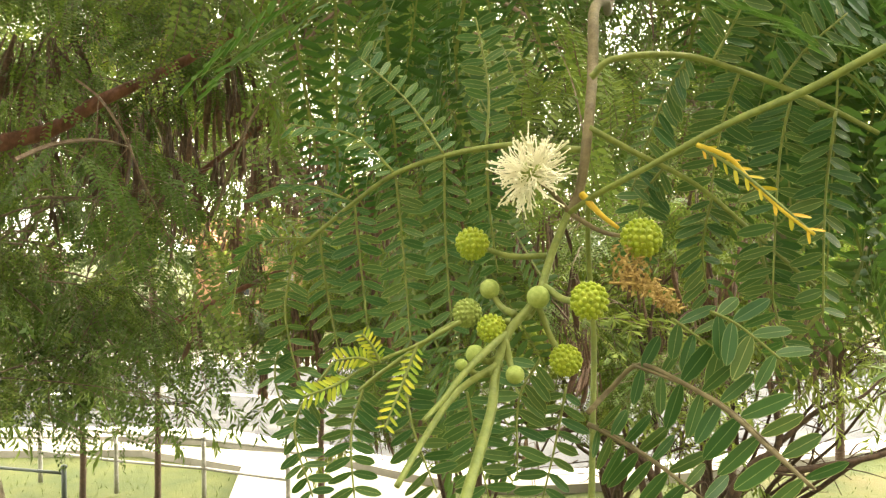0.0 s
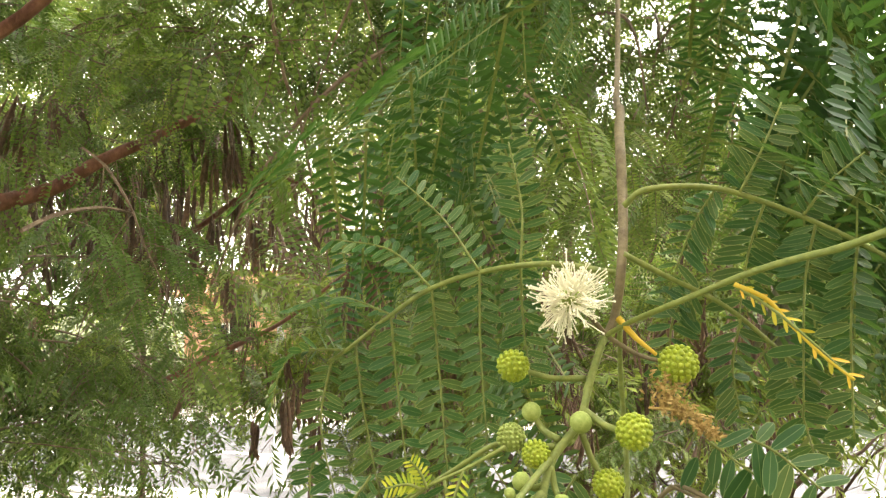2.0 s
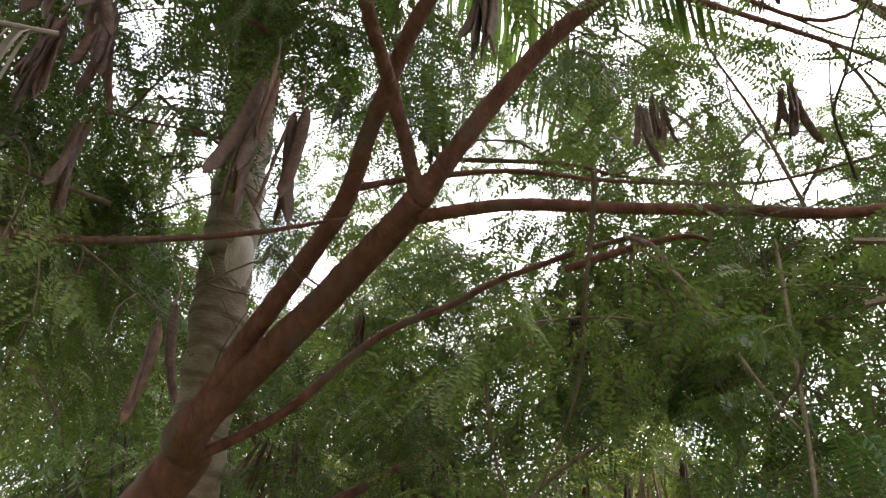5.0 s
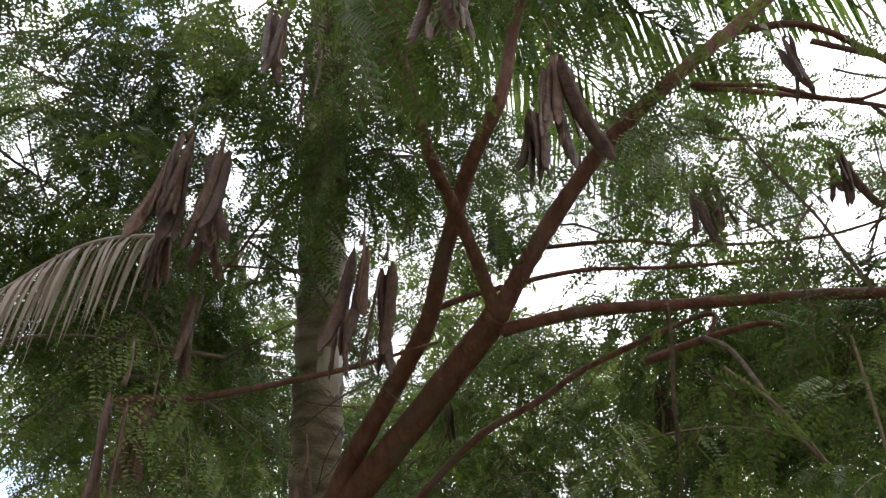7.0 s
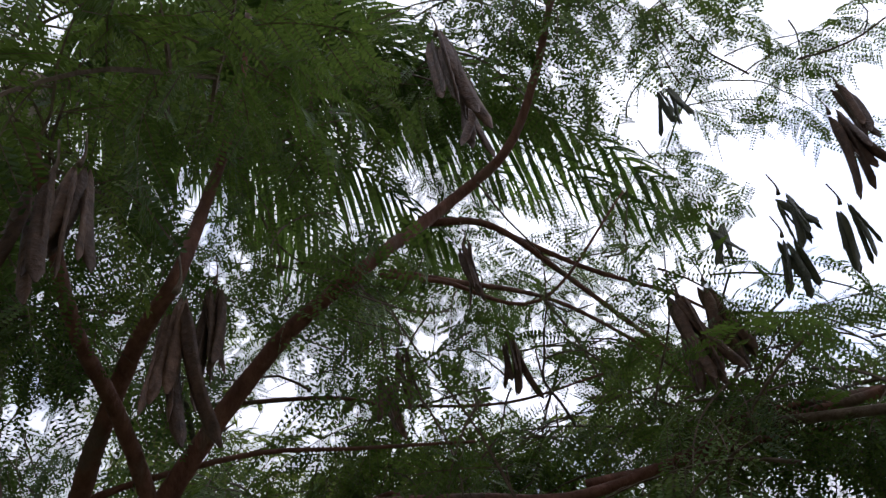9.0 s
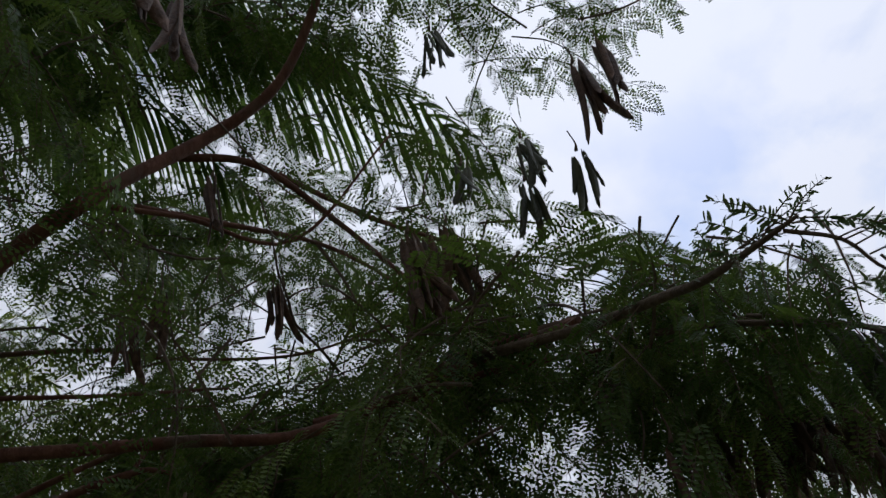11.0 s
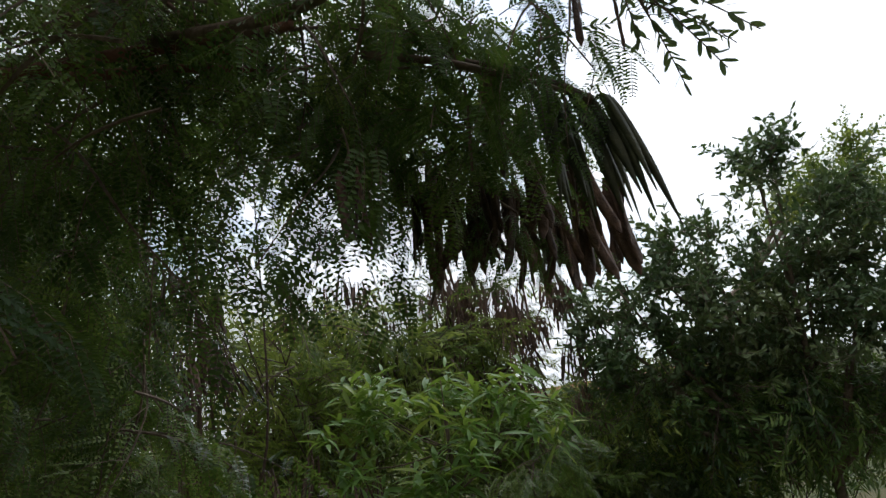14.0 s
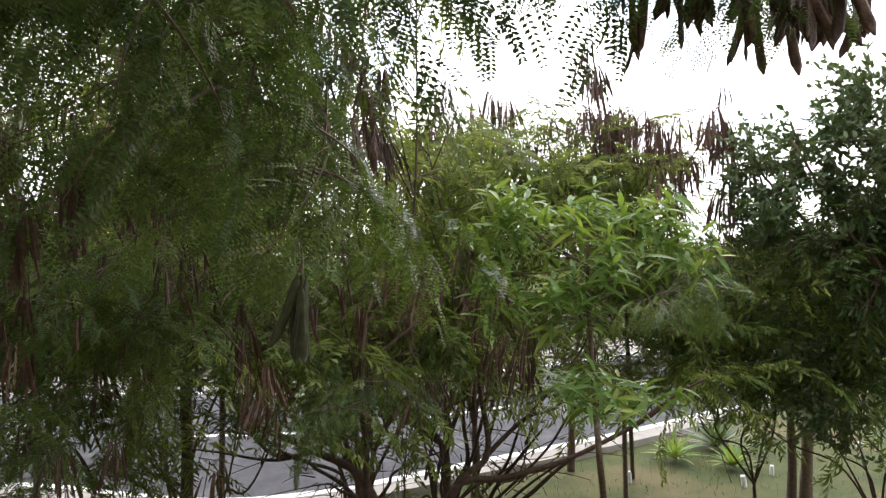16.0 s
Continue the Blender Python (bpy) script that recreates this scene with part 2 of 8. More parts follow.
def thing(name, label, category, at=(0, 0, 0), group="", kind=""):
    ob = new(name)
    ob.empty_display_size = 0.1
    ob.location = at
    return tagged(ob, label, category, group, kind)


def spline(points, steps):
    """A smooth line through points given as rows (x, y, z, ...)."""
    p = np.array(points, float)
    p = np.vstack([2 * p[0] - p[1], p, 2 * p[-1] - p[-2]])
    rows = []
    for k in range(1, len(p) - 2):
        for s in np.linspace(0, 1, steps, endpoint=False):
            a, b, c, d = p[k - 1], p[k], p[k + 1], p[k + 2]
            rows.append(0.5 * (2 * b + (c - a) * s + (2 * a - 5 * b + 4 * c - d) * s * s + (3 * b - a - 3 * c + d) * s**3))
    rows.append(p[-2])
    return np.array(rows)


def tube_data(points, sides=8, steps=6, lumps=0.0, seed=0):
    """A round limb along rows (x, y, z, radius), uneven by lumps of its radius. Gives vertices and faces."""
    line = spline(points, steps)
    rng = np.random.default_rng(seed)
    c, r = line[:, :3], np.maximum(line[:, 3], 0.0002)
    t = np.gradient(c, axis=0)
    t /= np.linalg.norm(t, axis=1)[:, None] + 1e-9
    up = np.array([0.0, 0.0, 1.0]) if abs(t[0, 2]) < 0.8 else np.array([1.0, 0.0, 0.0])
    verts, faces = [], []
    for k in range(len(c)):
        a = np.cross(t[k], up)
        a /= np.linalg.norm(a) + 1e-9
        b = np.cross(a, t[k])
        up = b
        for s in range(sides):
            w = 2 * math.pi * s / sides
            q = r[k] * (1 + lumps * rng.uniform(-1, 1))
            verts.append(c[k] + q * (math.cos(w) * a + math.sin(w) * b))
    for k in range(len(c) - 1):
        for s in range(sides):
            e = (s + 1) % sides
            faces.append((k * sides + s, k * sides + e, (k + 1) * sides + e, (k + 1) * sides + s))
    faces.append(tuple(range(sides))[::-1])
    faces.append(tuple(range((len(c) - 1) * sides, len(c) * sides)))
    return verts, faces


def tube(name, points, mat, parent, sides=8, steps=6, lumps=0.0, label="", seed=0):
    v, f = tube_data(points, sides, steps, lumps, seed)
    return part(name, mesh_of(name, v, f, mat, smooth=True), parent, label=label)


def along(start, end, *radii):
    return [(*Vector(start).lerp(Vector(end), k / (len(radii) - 1)), r) for k, r in enumerate(radii)]


def limb(name, parent, mat, radii, *places, sides=10, steps=7, lumps=0.06, label=""):
    """A limb through places, its radius running from radii[0] to radii[1]."""
    n = len(places) - 1
    rows = [(*p, radii[0] + (radii[1] - radii[0]) * k / n) for k, p in enumerate(places)]
    return tube(name, rows, mat, parent, sides, steps, lumps, label, seed=n)


class Bag:
    """Gathers vertices, faces and material indices of one mesh."""

    def __init__(self):
        self.v, self.f, self.i = [], [], []

    def add(self, verts, faces, index=0):
        k = len(self.v)
        self.v += [tuple(p) for p in verts]
        self.f += [tuple(a + k for a in f) for f in faces]
        self.i += [index] * len(faces)

    def mesh(self, name, mats, smooth=False):
        return mesh_of(name, self.v, self.f, mats, self.i, smooth)


def leaflet_shape(detail):
    """A leaflet 1 long along x and 1 wide, with its two halves a little folded."""
    if detail == -1:
        return np.array([(0, -0.3, 0), (1, -0.1, -0.05), (0.5, 0.7, 0.06)], float), [(0, 1, 2)]
    if detail == 0:
        return np.array([(0, 0, 0), (0.45, 0.5, 0.06), (1, 0, -0.05), (0.55, -0.5, 0.06)], float), [(0, 1, 2, 3)]
    if detail == 1:
        v = [(0, 0, 0), (0.25, 0.42, 0.1), (0.72, 0.42, 0.06), (1, 0, -0.06), (0.72, -0.42, 0.06), (0.25, -0.42, 0.1)]
        return np.array(v, float), [(0, 3, 2, 1), (0, 5, 4, 3)]
    xs, ws = (0.0, 0.1, 0.3, 0.55, 0.8, 0.94, 1.0), (0.02, 0.28, 0.46, 0.5, 0.42, 0.22, 0.03)
    v, f = [], []
    for x, w in zip(xs, ws):
        sag = -0.10 * x * x
        v += [(x, w, sag + 0.10 * w), (x, 0.0, sag - 0.03), (x, -w, sag + 0.10 * w)]
    for k in range(len(xs) - 1):
        a = 3 * k
        f += [(a, a + 1, a + 4, a + 3), (a + 1, a + 2, a + 5, a + 4)]
    return np.array(v, float), f


SHAPES = {d: leaflet_shape(d) for d in (-1, 0, 1, 2)}


def add_leaflet(bag, at, way, face, length, width, detail, index=0):
    """One leaflet at a place, pointing along way, its upper side towards face."""
    v, f = SHAPES[detail]
    x = np.array(way, float)
    x /= np.linalg.norm(x) + 1e-9
    y = np.cross(face, x)
    y /= np.linalg.norm(y) + 1e-9
    z = np.cross(x, y)
    bag.add(np.array(at) + v[:, :1] * length * x + v[:, 1:2] * width * y + v[:, 2:] * width * z, f, index)


def feather_leaf(bag, base, way, length, pairs, pinna, leaflets, rng, detail=0, leaflet=0.0125, droop=0.5, index=0, twig_index=1, wide=0.32):
    """A twice-feathered leaf: a rib with pairs of side ribs, each with two rows of leaflets."""
    way = np.array(way, float) / np.linalg.norm(way)
    side = np.cross(way, (0, 0, 1))
    side /= np.linalg.norm(side) + 1e-6
    p = np.array(base, float)
    line = [p.copy()]
    step = length / (pairs + 1)
    for k in range(pairs + 1):
        way = way + np.array((0, 0, -droop / (pairs + 1)))
        way /= np.linalg.norm(way)
        p = p + way * step
        line.append(p.copy())
        if k == 0:
            continue
        for s in (-1, 1):
            d = side * s * rng.uniform(0.75, 1.0) + way * rng.uniform(0.35, 0.8) + np.array((0, 0, -rng.uniform(0.15, 0.7)))
            d /= np.linalg.norm(d)
            q, ln = p.copy(), pinna * rng.uniform(0.75, 1.1) * (0.8 + 0.4 * math.sin(math.pi * k / (pairs + 1)))
            gap = ln / leaflets
            up = np.cross(d, side * s)
            up = np.array((0, 0, 1.0)) - d * d[2] + rng.normal(0, 0.25, 3)
            for j in range(leaflets):
                d = d + np.array((0, 0, -0.05))
                d /= np.linalg.norm(d)
                q = q + d * gap
                across = np.cross(up, d)
                across /= np.linalg.norm(across) + 1e-9
                size = leaflet * rng.uniform(0.85, 1.15) * (0.75 if j > leaflets - 3 else 1)
                for h in (-1, 1):
                    add_leaflet(bag, q, across * h + d * 0.4 + rng.normal(0, 0.07, 3), up + rng.normal(0, 0.1, 3), size, size * wide, detail, index)
            a, b = p, q
            w = np.cross(d, up) * 0.0007
            bag.add([a - w, a + w, b + w, b - w], [(0, 1, 2, 3)], twig_index)
    for a, b in zip(line, line[1:]):
        bag.add([a - side * 0.0012, a + side * 0.0012, b + side * 0.001, b - side * 0.001], [(0, 1, 2, 3)], twig_index)


def spray_mesh(name, mat, seed, length=0.55, leaves=9, leaf=0.19, pairs=5, pinna=0.085, leaflets=11, detail=0, leaflet=0.0125, droop=0.55, wide=0.32):
    """A hanging twig with alternate feathery leaves; it starts at the origin and runs along x."""
    rng = np.random.default_rng(seed)
    bag = Bag()
    line = [(0, 0, 0, 0.004)]
    p, d = np.array((0.0, 0, 0)), np.array((1.0, 0, 0.15))
    for k in range(leaves):
        d = d + np.array((0, rng.normal(0, 0.12), -droop / leaves * 1.2))
        d /= np.linalg.norm(d)
        p = p + d * length / leaves
        line.append((*p, 0.004 - 0.0028 * k / leaves))
        a = rng.uniform(0.6, 1.25) * (1 if k % 2 else -1)
        w = np.array((d[0] * math.cos(a) - d[1] * math.sin(a), d[0] * math.sin(a) + d[1] * math.cos(a), rng.uniform(-0.3, 0.45)))
        feather_leaf(bag, p, w, leaf * rng.uniform(0.75, 1.15), pairs, pinna, leaflets, rng, detail, leaflet, rng.uniform(0.7, 1.6), wide=wide)
    feather_leaf(bag, p, d, leaf, pairs, pinna, leaflets, rng, detail, leaflet, 1.0, wide=wide)
    v, f = tube_data(line, 4, 2)
    bag.add(v, f, 1)
    return bag.mesh(name, [mat, TWIG])


def far_spray(seed, length=0.7, leaves=10):
    """A far-off spray: drooping leaves whose side ribs, each with its leaflets folded along it, are one narrow blade."""
    rng = np.random.default_rng(seed)
    bag, p, d, line = Bag(), np.zeros(3), np.array((1.0, 0, 0.2)), [(0, 0, 0, 0.006)]
    for k in range(leaves + 1):
        d = d + np.array((0, rng.normal(0, 0.15), -0.09))
        d /= np.linalg.norm(d)
        p = p + d * length / leaves
        line.append((*p, 0.006 - 0.004 * k / leaves))
        a = rng.uniform(0.5, 1.3) * (1 if k % 2 else -1) * (k < leaves)
        w = np.array((d[0] * math.cos(a) - d[1] * math.sin(a), d[0] * math.sin(a) + d[1] * math.cos(a), rng.uniform(-0.4, 0.5)))
        q, droop, pairs = p.copy(), rng.uniform(0.08, 0.24), int(rng.integers(5, 8))
        for j in range(pairs):
            w = w / np.linalg.norm(w) + np.array((0, 0, -droop))
            w /= np.linalg.norm(w)
            r = q + w * rng.uniform(0.03, 0.045)
            side = np.cross(w, (0, 0, 1.0))
            side /= np.linalg.norm(side) + 1e-9
            bag.add([q - side * 0.0025, q + side * 0.0025, r], [(0, 1, 2)], 1)
            q = r
            for h in (-1, 1):
                way = side * h + w * rng.uniform(0.5, 1.1) + np.array((0, 0, -rng.uniform(0.2, 0.9)))
                add_leaflet(bag, q, way, rng.normal(0, 0.45, 3) + np.array((0, 0, 1.0)), rng.uniform(0.075, 0.125), rng.uniform(0.018, 0.027), -1)
    bag.add(*tube_data(line, 3, 1), 1)
    return bag


def far_clump(seed, sprays=3, mat=None):
    """A few far-off sprays that spring from one twig, each at its own slant."""
    rng = np.random.default_rng(seed)
    bag = Bag()
    for k in range(sprays):
        one = far_spray(seed * 10 + k)
        m = Euler((rng.normal(0, 0.35), rng.normal(0.05, 0.4), rng.normal(0, 0.75))).to_matrix().to_4x4()
        at = Vector(rng.normal(0, 0.13, 3))
        for index in (0, 1):
            keep = [f for f, i in zip(one.f, one.i) if i == index]
            used = sorted({v for f in keep for v in f})
            where = {v: j for j, v in enumerate(used)}
            bag.add([at + m @ Vector(one.v[v]) for v in used], [tuple(where[v] for v in f) for f in keep], index)
    return bag.mesh("leaf_spray", [mat or LEAF_FAR_LIT, TWIG])


def pod_data(length, width, bend, seed):
    """A flat bean pod hanging from the origin, with seed bulges."""
    rng = np.random.default_rng(seed)
    v, f, n = [], [], 11
    twist = rng.uniform(-0.8, 0.8)
    for k in range(n):
        s = k / (n - 1)
        w = width * 0.5 * min(1.0, (s * 6 + 0.12)) * min(1.0, ((1 - s) * 8 + 0.2))
        h = 0.0022 * (1.3 if k % 2 else 0.8) * min(1.0, w / (width * 0.3))
        x, z, a = bend * s * s * length, -s * length, twist * s
        for c, e in ((w, 0), (w * 0.5, h), (-w * 0.5, h), (-w, 0), (-w * 0.5, -h), (w * 0.5, -h)):
            v.append((x + c * math.cos(a) - e * math.sin(a), c * math.sin(a) + e * math.cos(a), z))
    for k in range(n - 1):
        for s in range(6):
            e = (s + 1) % 6
            f.append((k * 6 + s, k * 6 + e, k * 6 + 6 + e, k * 6 + 6 + s))
    f += [tuple(range(6)), tuple(range(6 * n - 6, 6 * n))[::-1]]
    return v, f


PODS = [mesh_of("pod", *pod_data(ln, wd, bd, s), POD, smooth=True) for s, (ln, wd, bd) in enumerate(((0.165, 0.020, 0.1), (0.15, 0.0185, -0.12), (0.18, 0.021, 0.22), (0.13, 0.0175, 0.0)))]
PODS_GREEN = [mesh_of("pod", *pod_data(ln, wd, bd, s + 9), POD_GREEN, smooth=True) for s, (ln, wd, bd) in enumerate(((0.14, 0.018, 0.15), (0.12, 0.016, -0.1)))]


def pod_cluster(parent, top, count, scale=1.0, seed=0, green=False, spread=0.14):
    """A bunch of pods that hang from one knob on a stalk; every pod is a piece of its own."""
    rng = np.random.default_rng(seed + 77)
    bag = Bag()
    v, f = tube_data([(0, 0, 0.06 * scale, 0.0016), (0.006, 0, 0.02 * scale, 0.002), (0, 0, -0.004, 0.005 * scale)], 6, 3)
    bag.add(v, f)
    knob = part("pod_stalk", bag.mesh("pod_stalk", [TWIG], True), parent, Matrix.Translation(top), "knobbed stalk of hanging pods")
    for k in range(count):
        a, tilt = rng.uniform(0, 2 * math.pi), rng.uniform(0.02, spread)
        m = Matrix.Translation((0.016 * math.cos(a), 0.016 * math.sin(a), rng.uniform(-0.03, 0.0))) @ Euler((tilt * math.cos(a), tilt * math.sin(a), rng.uniform(0, 6.3))).to_matrix().to_4x4()
        kind = (PODS_GREEN if green else PODS)
        part("pod", kind[int(rng.integers(len(kind)))], knob, m @ Matrix.Scale(scale * rng.uniform(0.85, 1.12), 4))
    return knob


def pod_bunch_mesh(name, seed, count=9, scale=1.0, mat=None):
    """A far-off bunch of pods in one mesh: each springs from the tip of a shoot, arches over and hangs."""
    rng = np.random.default_rng(seed)
    bag = Bag()
    bag.add(*tube_data([(0.02, 0, -0.16 * scale, 0.0035), (-0.008, 0.006, -0.06 * scale, 0.003), (0, 0, 0.01, 0.003)], 4, 2), 1)
    for k in range(count):
        a, out, ln = rng.uniform(0, 6.3), rng.uniform(0.012, 0.09) * scale, 0.15 * scale * rng.uniform(0.6, 1.2)
        c, s, w, up = math.cos(a), math.sin(a), 0.0085 * scale * rng.uniform(0.8, 1.1), -0.14 * scale * rng.random() ** 2
        ring = np.array((-math.sin(a + 0.8), math.cos(a + 0.8), 0.0))
        deep = np.array((ring[1], -ring[0], 0.0)) * 0.0025
        vs = []
        for f, z, g in ((0.0, 0.0, 0.15), (0.7, 0.03 * scale, 0.3), (1.0, -0.05 * scale, 1.0), (1.15, -0.75 * ln, 0.95), (1.2, -ln, 0.12)):
            p = np.array((c * out * f, s * out * f, up + z))
            vs += [p + ring * w * g, p + deep, p - ring * w * g, p - deep]
        fs = [(4 * q + e, 4 * q + (e + 1) % 4, 4 * q + 4 + (e + 1) % 4, 4 * q + 4 + e) for q in range(4) for e in range(4)]
        bag.add(vs, fs)
    return bag.mesh(name, [mat or POD, TWIG])


SPRAYS = [spray_mesh("leaf_spray", LEAF, 20 + s, leaves=7, pairs=4, pinna=0.105, leaflets=8, leaflet=0.0175, detail=-1, wide=0.64) for s in range(6)]
SPRAYS_NEAR = [spray_mesh("leaf_spray", LEAF, 30 + s, 0.4, 5, 0.17, 5, 0.08, 12, 1, 0.0125, 0.55, 0.42) for s in range(3)]
SPRAYS_MID = [spray_mesh("leaf_spray", LEAF, 35 + s, 0.5, 6, 0.18, 4, 0.09, 9, 0, 0.0145, 0.7, 0.52) for s in range(4)]
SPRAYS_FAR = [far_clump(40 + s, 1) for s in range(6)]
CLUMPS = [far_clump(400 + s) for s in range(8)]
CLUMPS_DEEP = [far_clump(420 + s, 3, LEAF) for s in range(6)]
BUNCHES = [pod_bunch_mesh("seed_tassel", 50 + s, 7 + 3 * s, 1.15) for s in range(4)]


# openings in the canopy through which the sky shows: a point below, the way up to the sky, and the cosine of the half angle
OPENINGS = []
HUB = Vector((0.1, -0.1, 3.1))  # the middle of the little clearing under the boughs


def opening(eye, aim, degrees, reach=4.6):
    OPENINGS.append((np.array(eye), np.array((Vector(aim) - Vector(eye)).normalized()), math.cos(radians(degrees)), reach))


def in_opening(m, reach):
    for x in (-0.2, 0.15, 0.45):
        p = np.array(m @ Vector((x * reach, 0, -0.05 - 0.12 * max(0, x))))
        for eye, way, least, far in OPENINGS:
            d = p - eye
            n = np.linalg.norm(d)
            if n < far and d @ way > least * n:
                return True
    return False


def leafy(tree, centre, size, count, kinds, seed, scale=1.0, tilt=0.5, name="leaf_spray", airy=True, knot=3):
    """Scatters sprays of leaves in a rounded volume of the crown, hanging outwards from its middle."""
    rng = np.random.default_rng(seed)
    node = np.zeros(3)
    for k in range(count):
        while k % knot == 0:
            node = rng.uniform(-1, 1, 3)
            if node @ node <= 1:
                break
        u = node + rng.normal(0, 0.14, 3)
        a = math.atan2(u[1], u[0]) + rng.normal(0, 0.8)
        m = Matrix.Translation(Vector(centre) + Vector(u * np.array(size))) @ Euler((rng.normal(0, 0.35), rng.normal(0.1, tilt), a)).to_matrix().to_4x4()
        at = Vector(tree.location) + Vector(centre) + Vector(u * np.array(size))
        here = SPRAYS_MID if kinds is SPRAYS and (at - HUB).length < 2.1 else kinds
        kind, size_here = here[int(rng.integers(len(here)))], scale * rng.uniform(0.75, 1.2)
        if not (airy and in_opening(Matrix.Translation(tree.location) @ m, size_here)):
            part(name, kind, tree, m @ Matrix.Scale(size_here, 4) @ Matrix.Translation((-0.22, 0, 0)))


def bunches(tree, centre, size, count, seed, scale=1.0):
    rng = np.random.default_rng(seed)
    for k in range(count):
        u = rng.uniform(-1, 1, 3)
        part("seed_tassel", BUNCHES[k % 4], tree, Matrix.Translation(Vector(centre) + Vector(u * np.array(size))) @ Euler((rng.normal(0, 0.15), rng.normal(0, 0.15), rng.uniform(0, 6.3))).to_matrix().to_4x4() @ Matrix.Scale(scale * rng.uniform(0.65, 1.3), 4))


def twig_mesh(seed, length=0.6):
    """A thin crooked bare twig with a few side shoots."""
    rng = np.random.default_rng(seed)
    bag, p, d, row = Bag(), np.zeros(3), np.array((1.0, 0, 0.1)), []
    for k in range(7):
        row.append((*p, 0.0042 - 0.0005 * k))
        if k in (2, 3, 5):
            e = d + rng.normal(0, 0.7, 3)
            e /= np.linalg.norm(e)
            q = p + e * length * 0.25
            bag.add(*tube_data([(*p, 0.0022), (*((p + q) / 2 + rng.normal(0, 0.012, 3)), 0.0018), (*(q + np.array((0, 0, -0.02))), 0.001)], 4, 2))
        d = d + rng.normal(0, 0.22, 3)
        d /= np.linalg.norm(d)
        p = p + d * length / 6
    bag.add(*tube_data(row, 5, 2))
    return bag.mesh("twig", [TWIG], True)


TWIGS = [twig_mesh(s) for s in range(5)]


def twiggy(tree, centre, size, count, seed, scale=1.0):
    rng = np.random.default_rng(seed)
    for k in range(count):
        m = Matrix.Translation(Vector(centre) + Vector(rng.uniform(-1, 1, 3) * np.array(size))) @ Euler((rng.uniform(0, 6.3), rng.normal(0.2, 0.6), rng.uniform(0, 6.3))).to_matrix().to_4x4()
        if in_opening(Matrix.Translation(tree.location) @ m, 1.0):
            continue
        part("twig", TWIGS[k % 5], tree, m @ Matrix.Scale(scale * rng.uniform(0.7, 1.4), 4))


def single_leaf_mesh(seed):
    rng = np.random.default_rng(seed)
    bag = Bag()
    feather_leaf(bag, (0, 0, 0), (1, 0, 0.2), 0.15, 5, 0.075, 13, rng, 1, 0.0115, 0.8)
    return bag.mesh("compound_leaf", [LEAF_NEAR, STEM])


SINGLE = [single_leaf_mesh(60 + s) for s in range(4)]


# ---- ground, road and street ----
def ground_height(x, y):
    """Level lawn, and a bank that climbs to where the camera stands."""
    s = min(1.0, max(0.0, (5.2 - y - 0.25 * abs(x)) / 3.6))
    return 1.45 * s * s * (3 - 2 * s) + 0.03 * math.sin(x * 1.3) * math.cos(y * 1.1) * min(1.0, max(0.0, (9 - abs(y)) / 4)) - 0.03


def graded(limit, inner, step):
    side = list(np.arange(0, inner, step)) + [inner * 1.4**k for k in range(40) if inner * 1.4**k < limit] + [limit]
    return sorted({-a for a in side} | set(side))


xs, ys = graded(900, 14, 0.5), graded(900, 12, 0.5)
gv = [(x, y, ground_height(x, y)) for y in ys for x in xs]
gf = [(j * len(xs) + i, j * len(xs) + i + 1, (j + 1) * len(xs) + i + 1, (j + 1) * len(xs) + i) for j in range(len(ys) - 1) for i in range(len(xs) - 1)]
ground = tagged(new("ground", mesh_of("ground", gv, gf, GRASS, smooth=True)), "patchy dry lawn with worn earth", "ground", kind="structure")

NEAR_EDGE = [(-80, 9.0), (-20, 10.2), (-6, 10.7), (-2.5, 9.9), (0.5, 8.5), (4, 9.25), (8, 10.5), (13, 12.6), (24, 18), (70, 42)]
FAR_EDGE = [(-80, 15.5), (-20, 16.3), (-6, 16.2), (-2.5, 15.4), (1, 14.6), (5, 15.2), (8, 16.2), (12, 17.8), (22, 23), (68, 47)]


def band(name, inner, outer, z, thick, mat, label, steps=8):
    """A strip of paving between two lines, with its own thickness."""
    a, b = spline([(*p, 0) for p in inner], steps), spline([(*p, 0) for p in outer], steps)
    v, f, n = [], [], len(a)
    for p, q in zip(a, b):
        v += [(p[0], p[1], z), (q[0], q[1], z), (p[0], p[1], z - thick), (q[0], q[1], z - thick)]
    for k in range(n - 1):
        i, j = 4 * k, 4 * k + 4
        f += [(i, i + 1, j + 1, j), (i, j, j + 2, i + 2), (i + 1, i + 3, j + 3, j + 1)]
    return tagged(new(name, mesh_of(name, v, f, mat)), label, name.split("_")[0], kind="structure")


def shifted(line, dx, dy):
    return [(x + dx, y + dy) for x, y in line]


band("road", NEAR_EDGE, FAR_EDGE, 0.02, 0.1, ASPHALT, "worn grey asphalt street with white lines")
band("kerb_near", shifted(NEAR_EDGE, 0.03, -0.16), NEAR_EDGE, 0.085, 0.3, WHITE_PAINT, "whitewashed concrete kerb beside the street")
band("pavement_near", shifted(NEAR_EDGE, 0.06, -0.5), shifted(NEAR_EDGE, 0.03, -0.163), 0.075, 0.2, CONCRETE, "pale concrete footpath along the lawn")
band("kerb_far", FAR_EDGE, shifted(FAR_EDGE, -0.05, 0.16), 0.14, 0.3, WHITE_PAINT, "whitewashed far kerb of the street")
band("pavement_far", shifted(FAR_EDGE, -0.05, 0.163), shifted(FAR_EDGE, -0.4, 2.2), 0.12, 0.3, CONCRETE, "pale concrete footpath across the street")
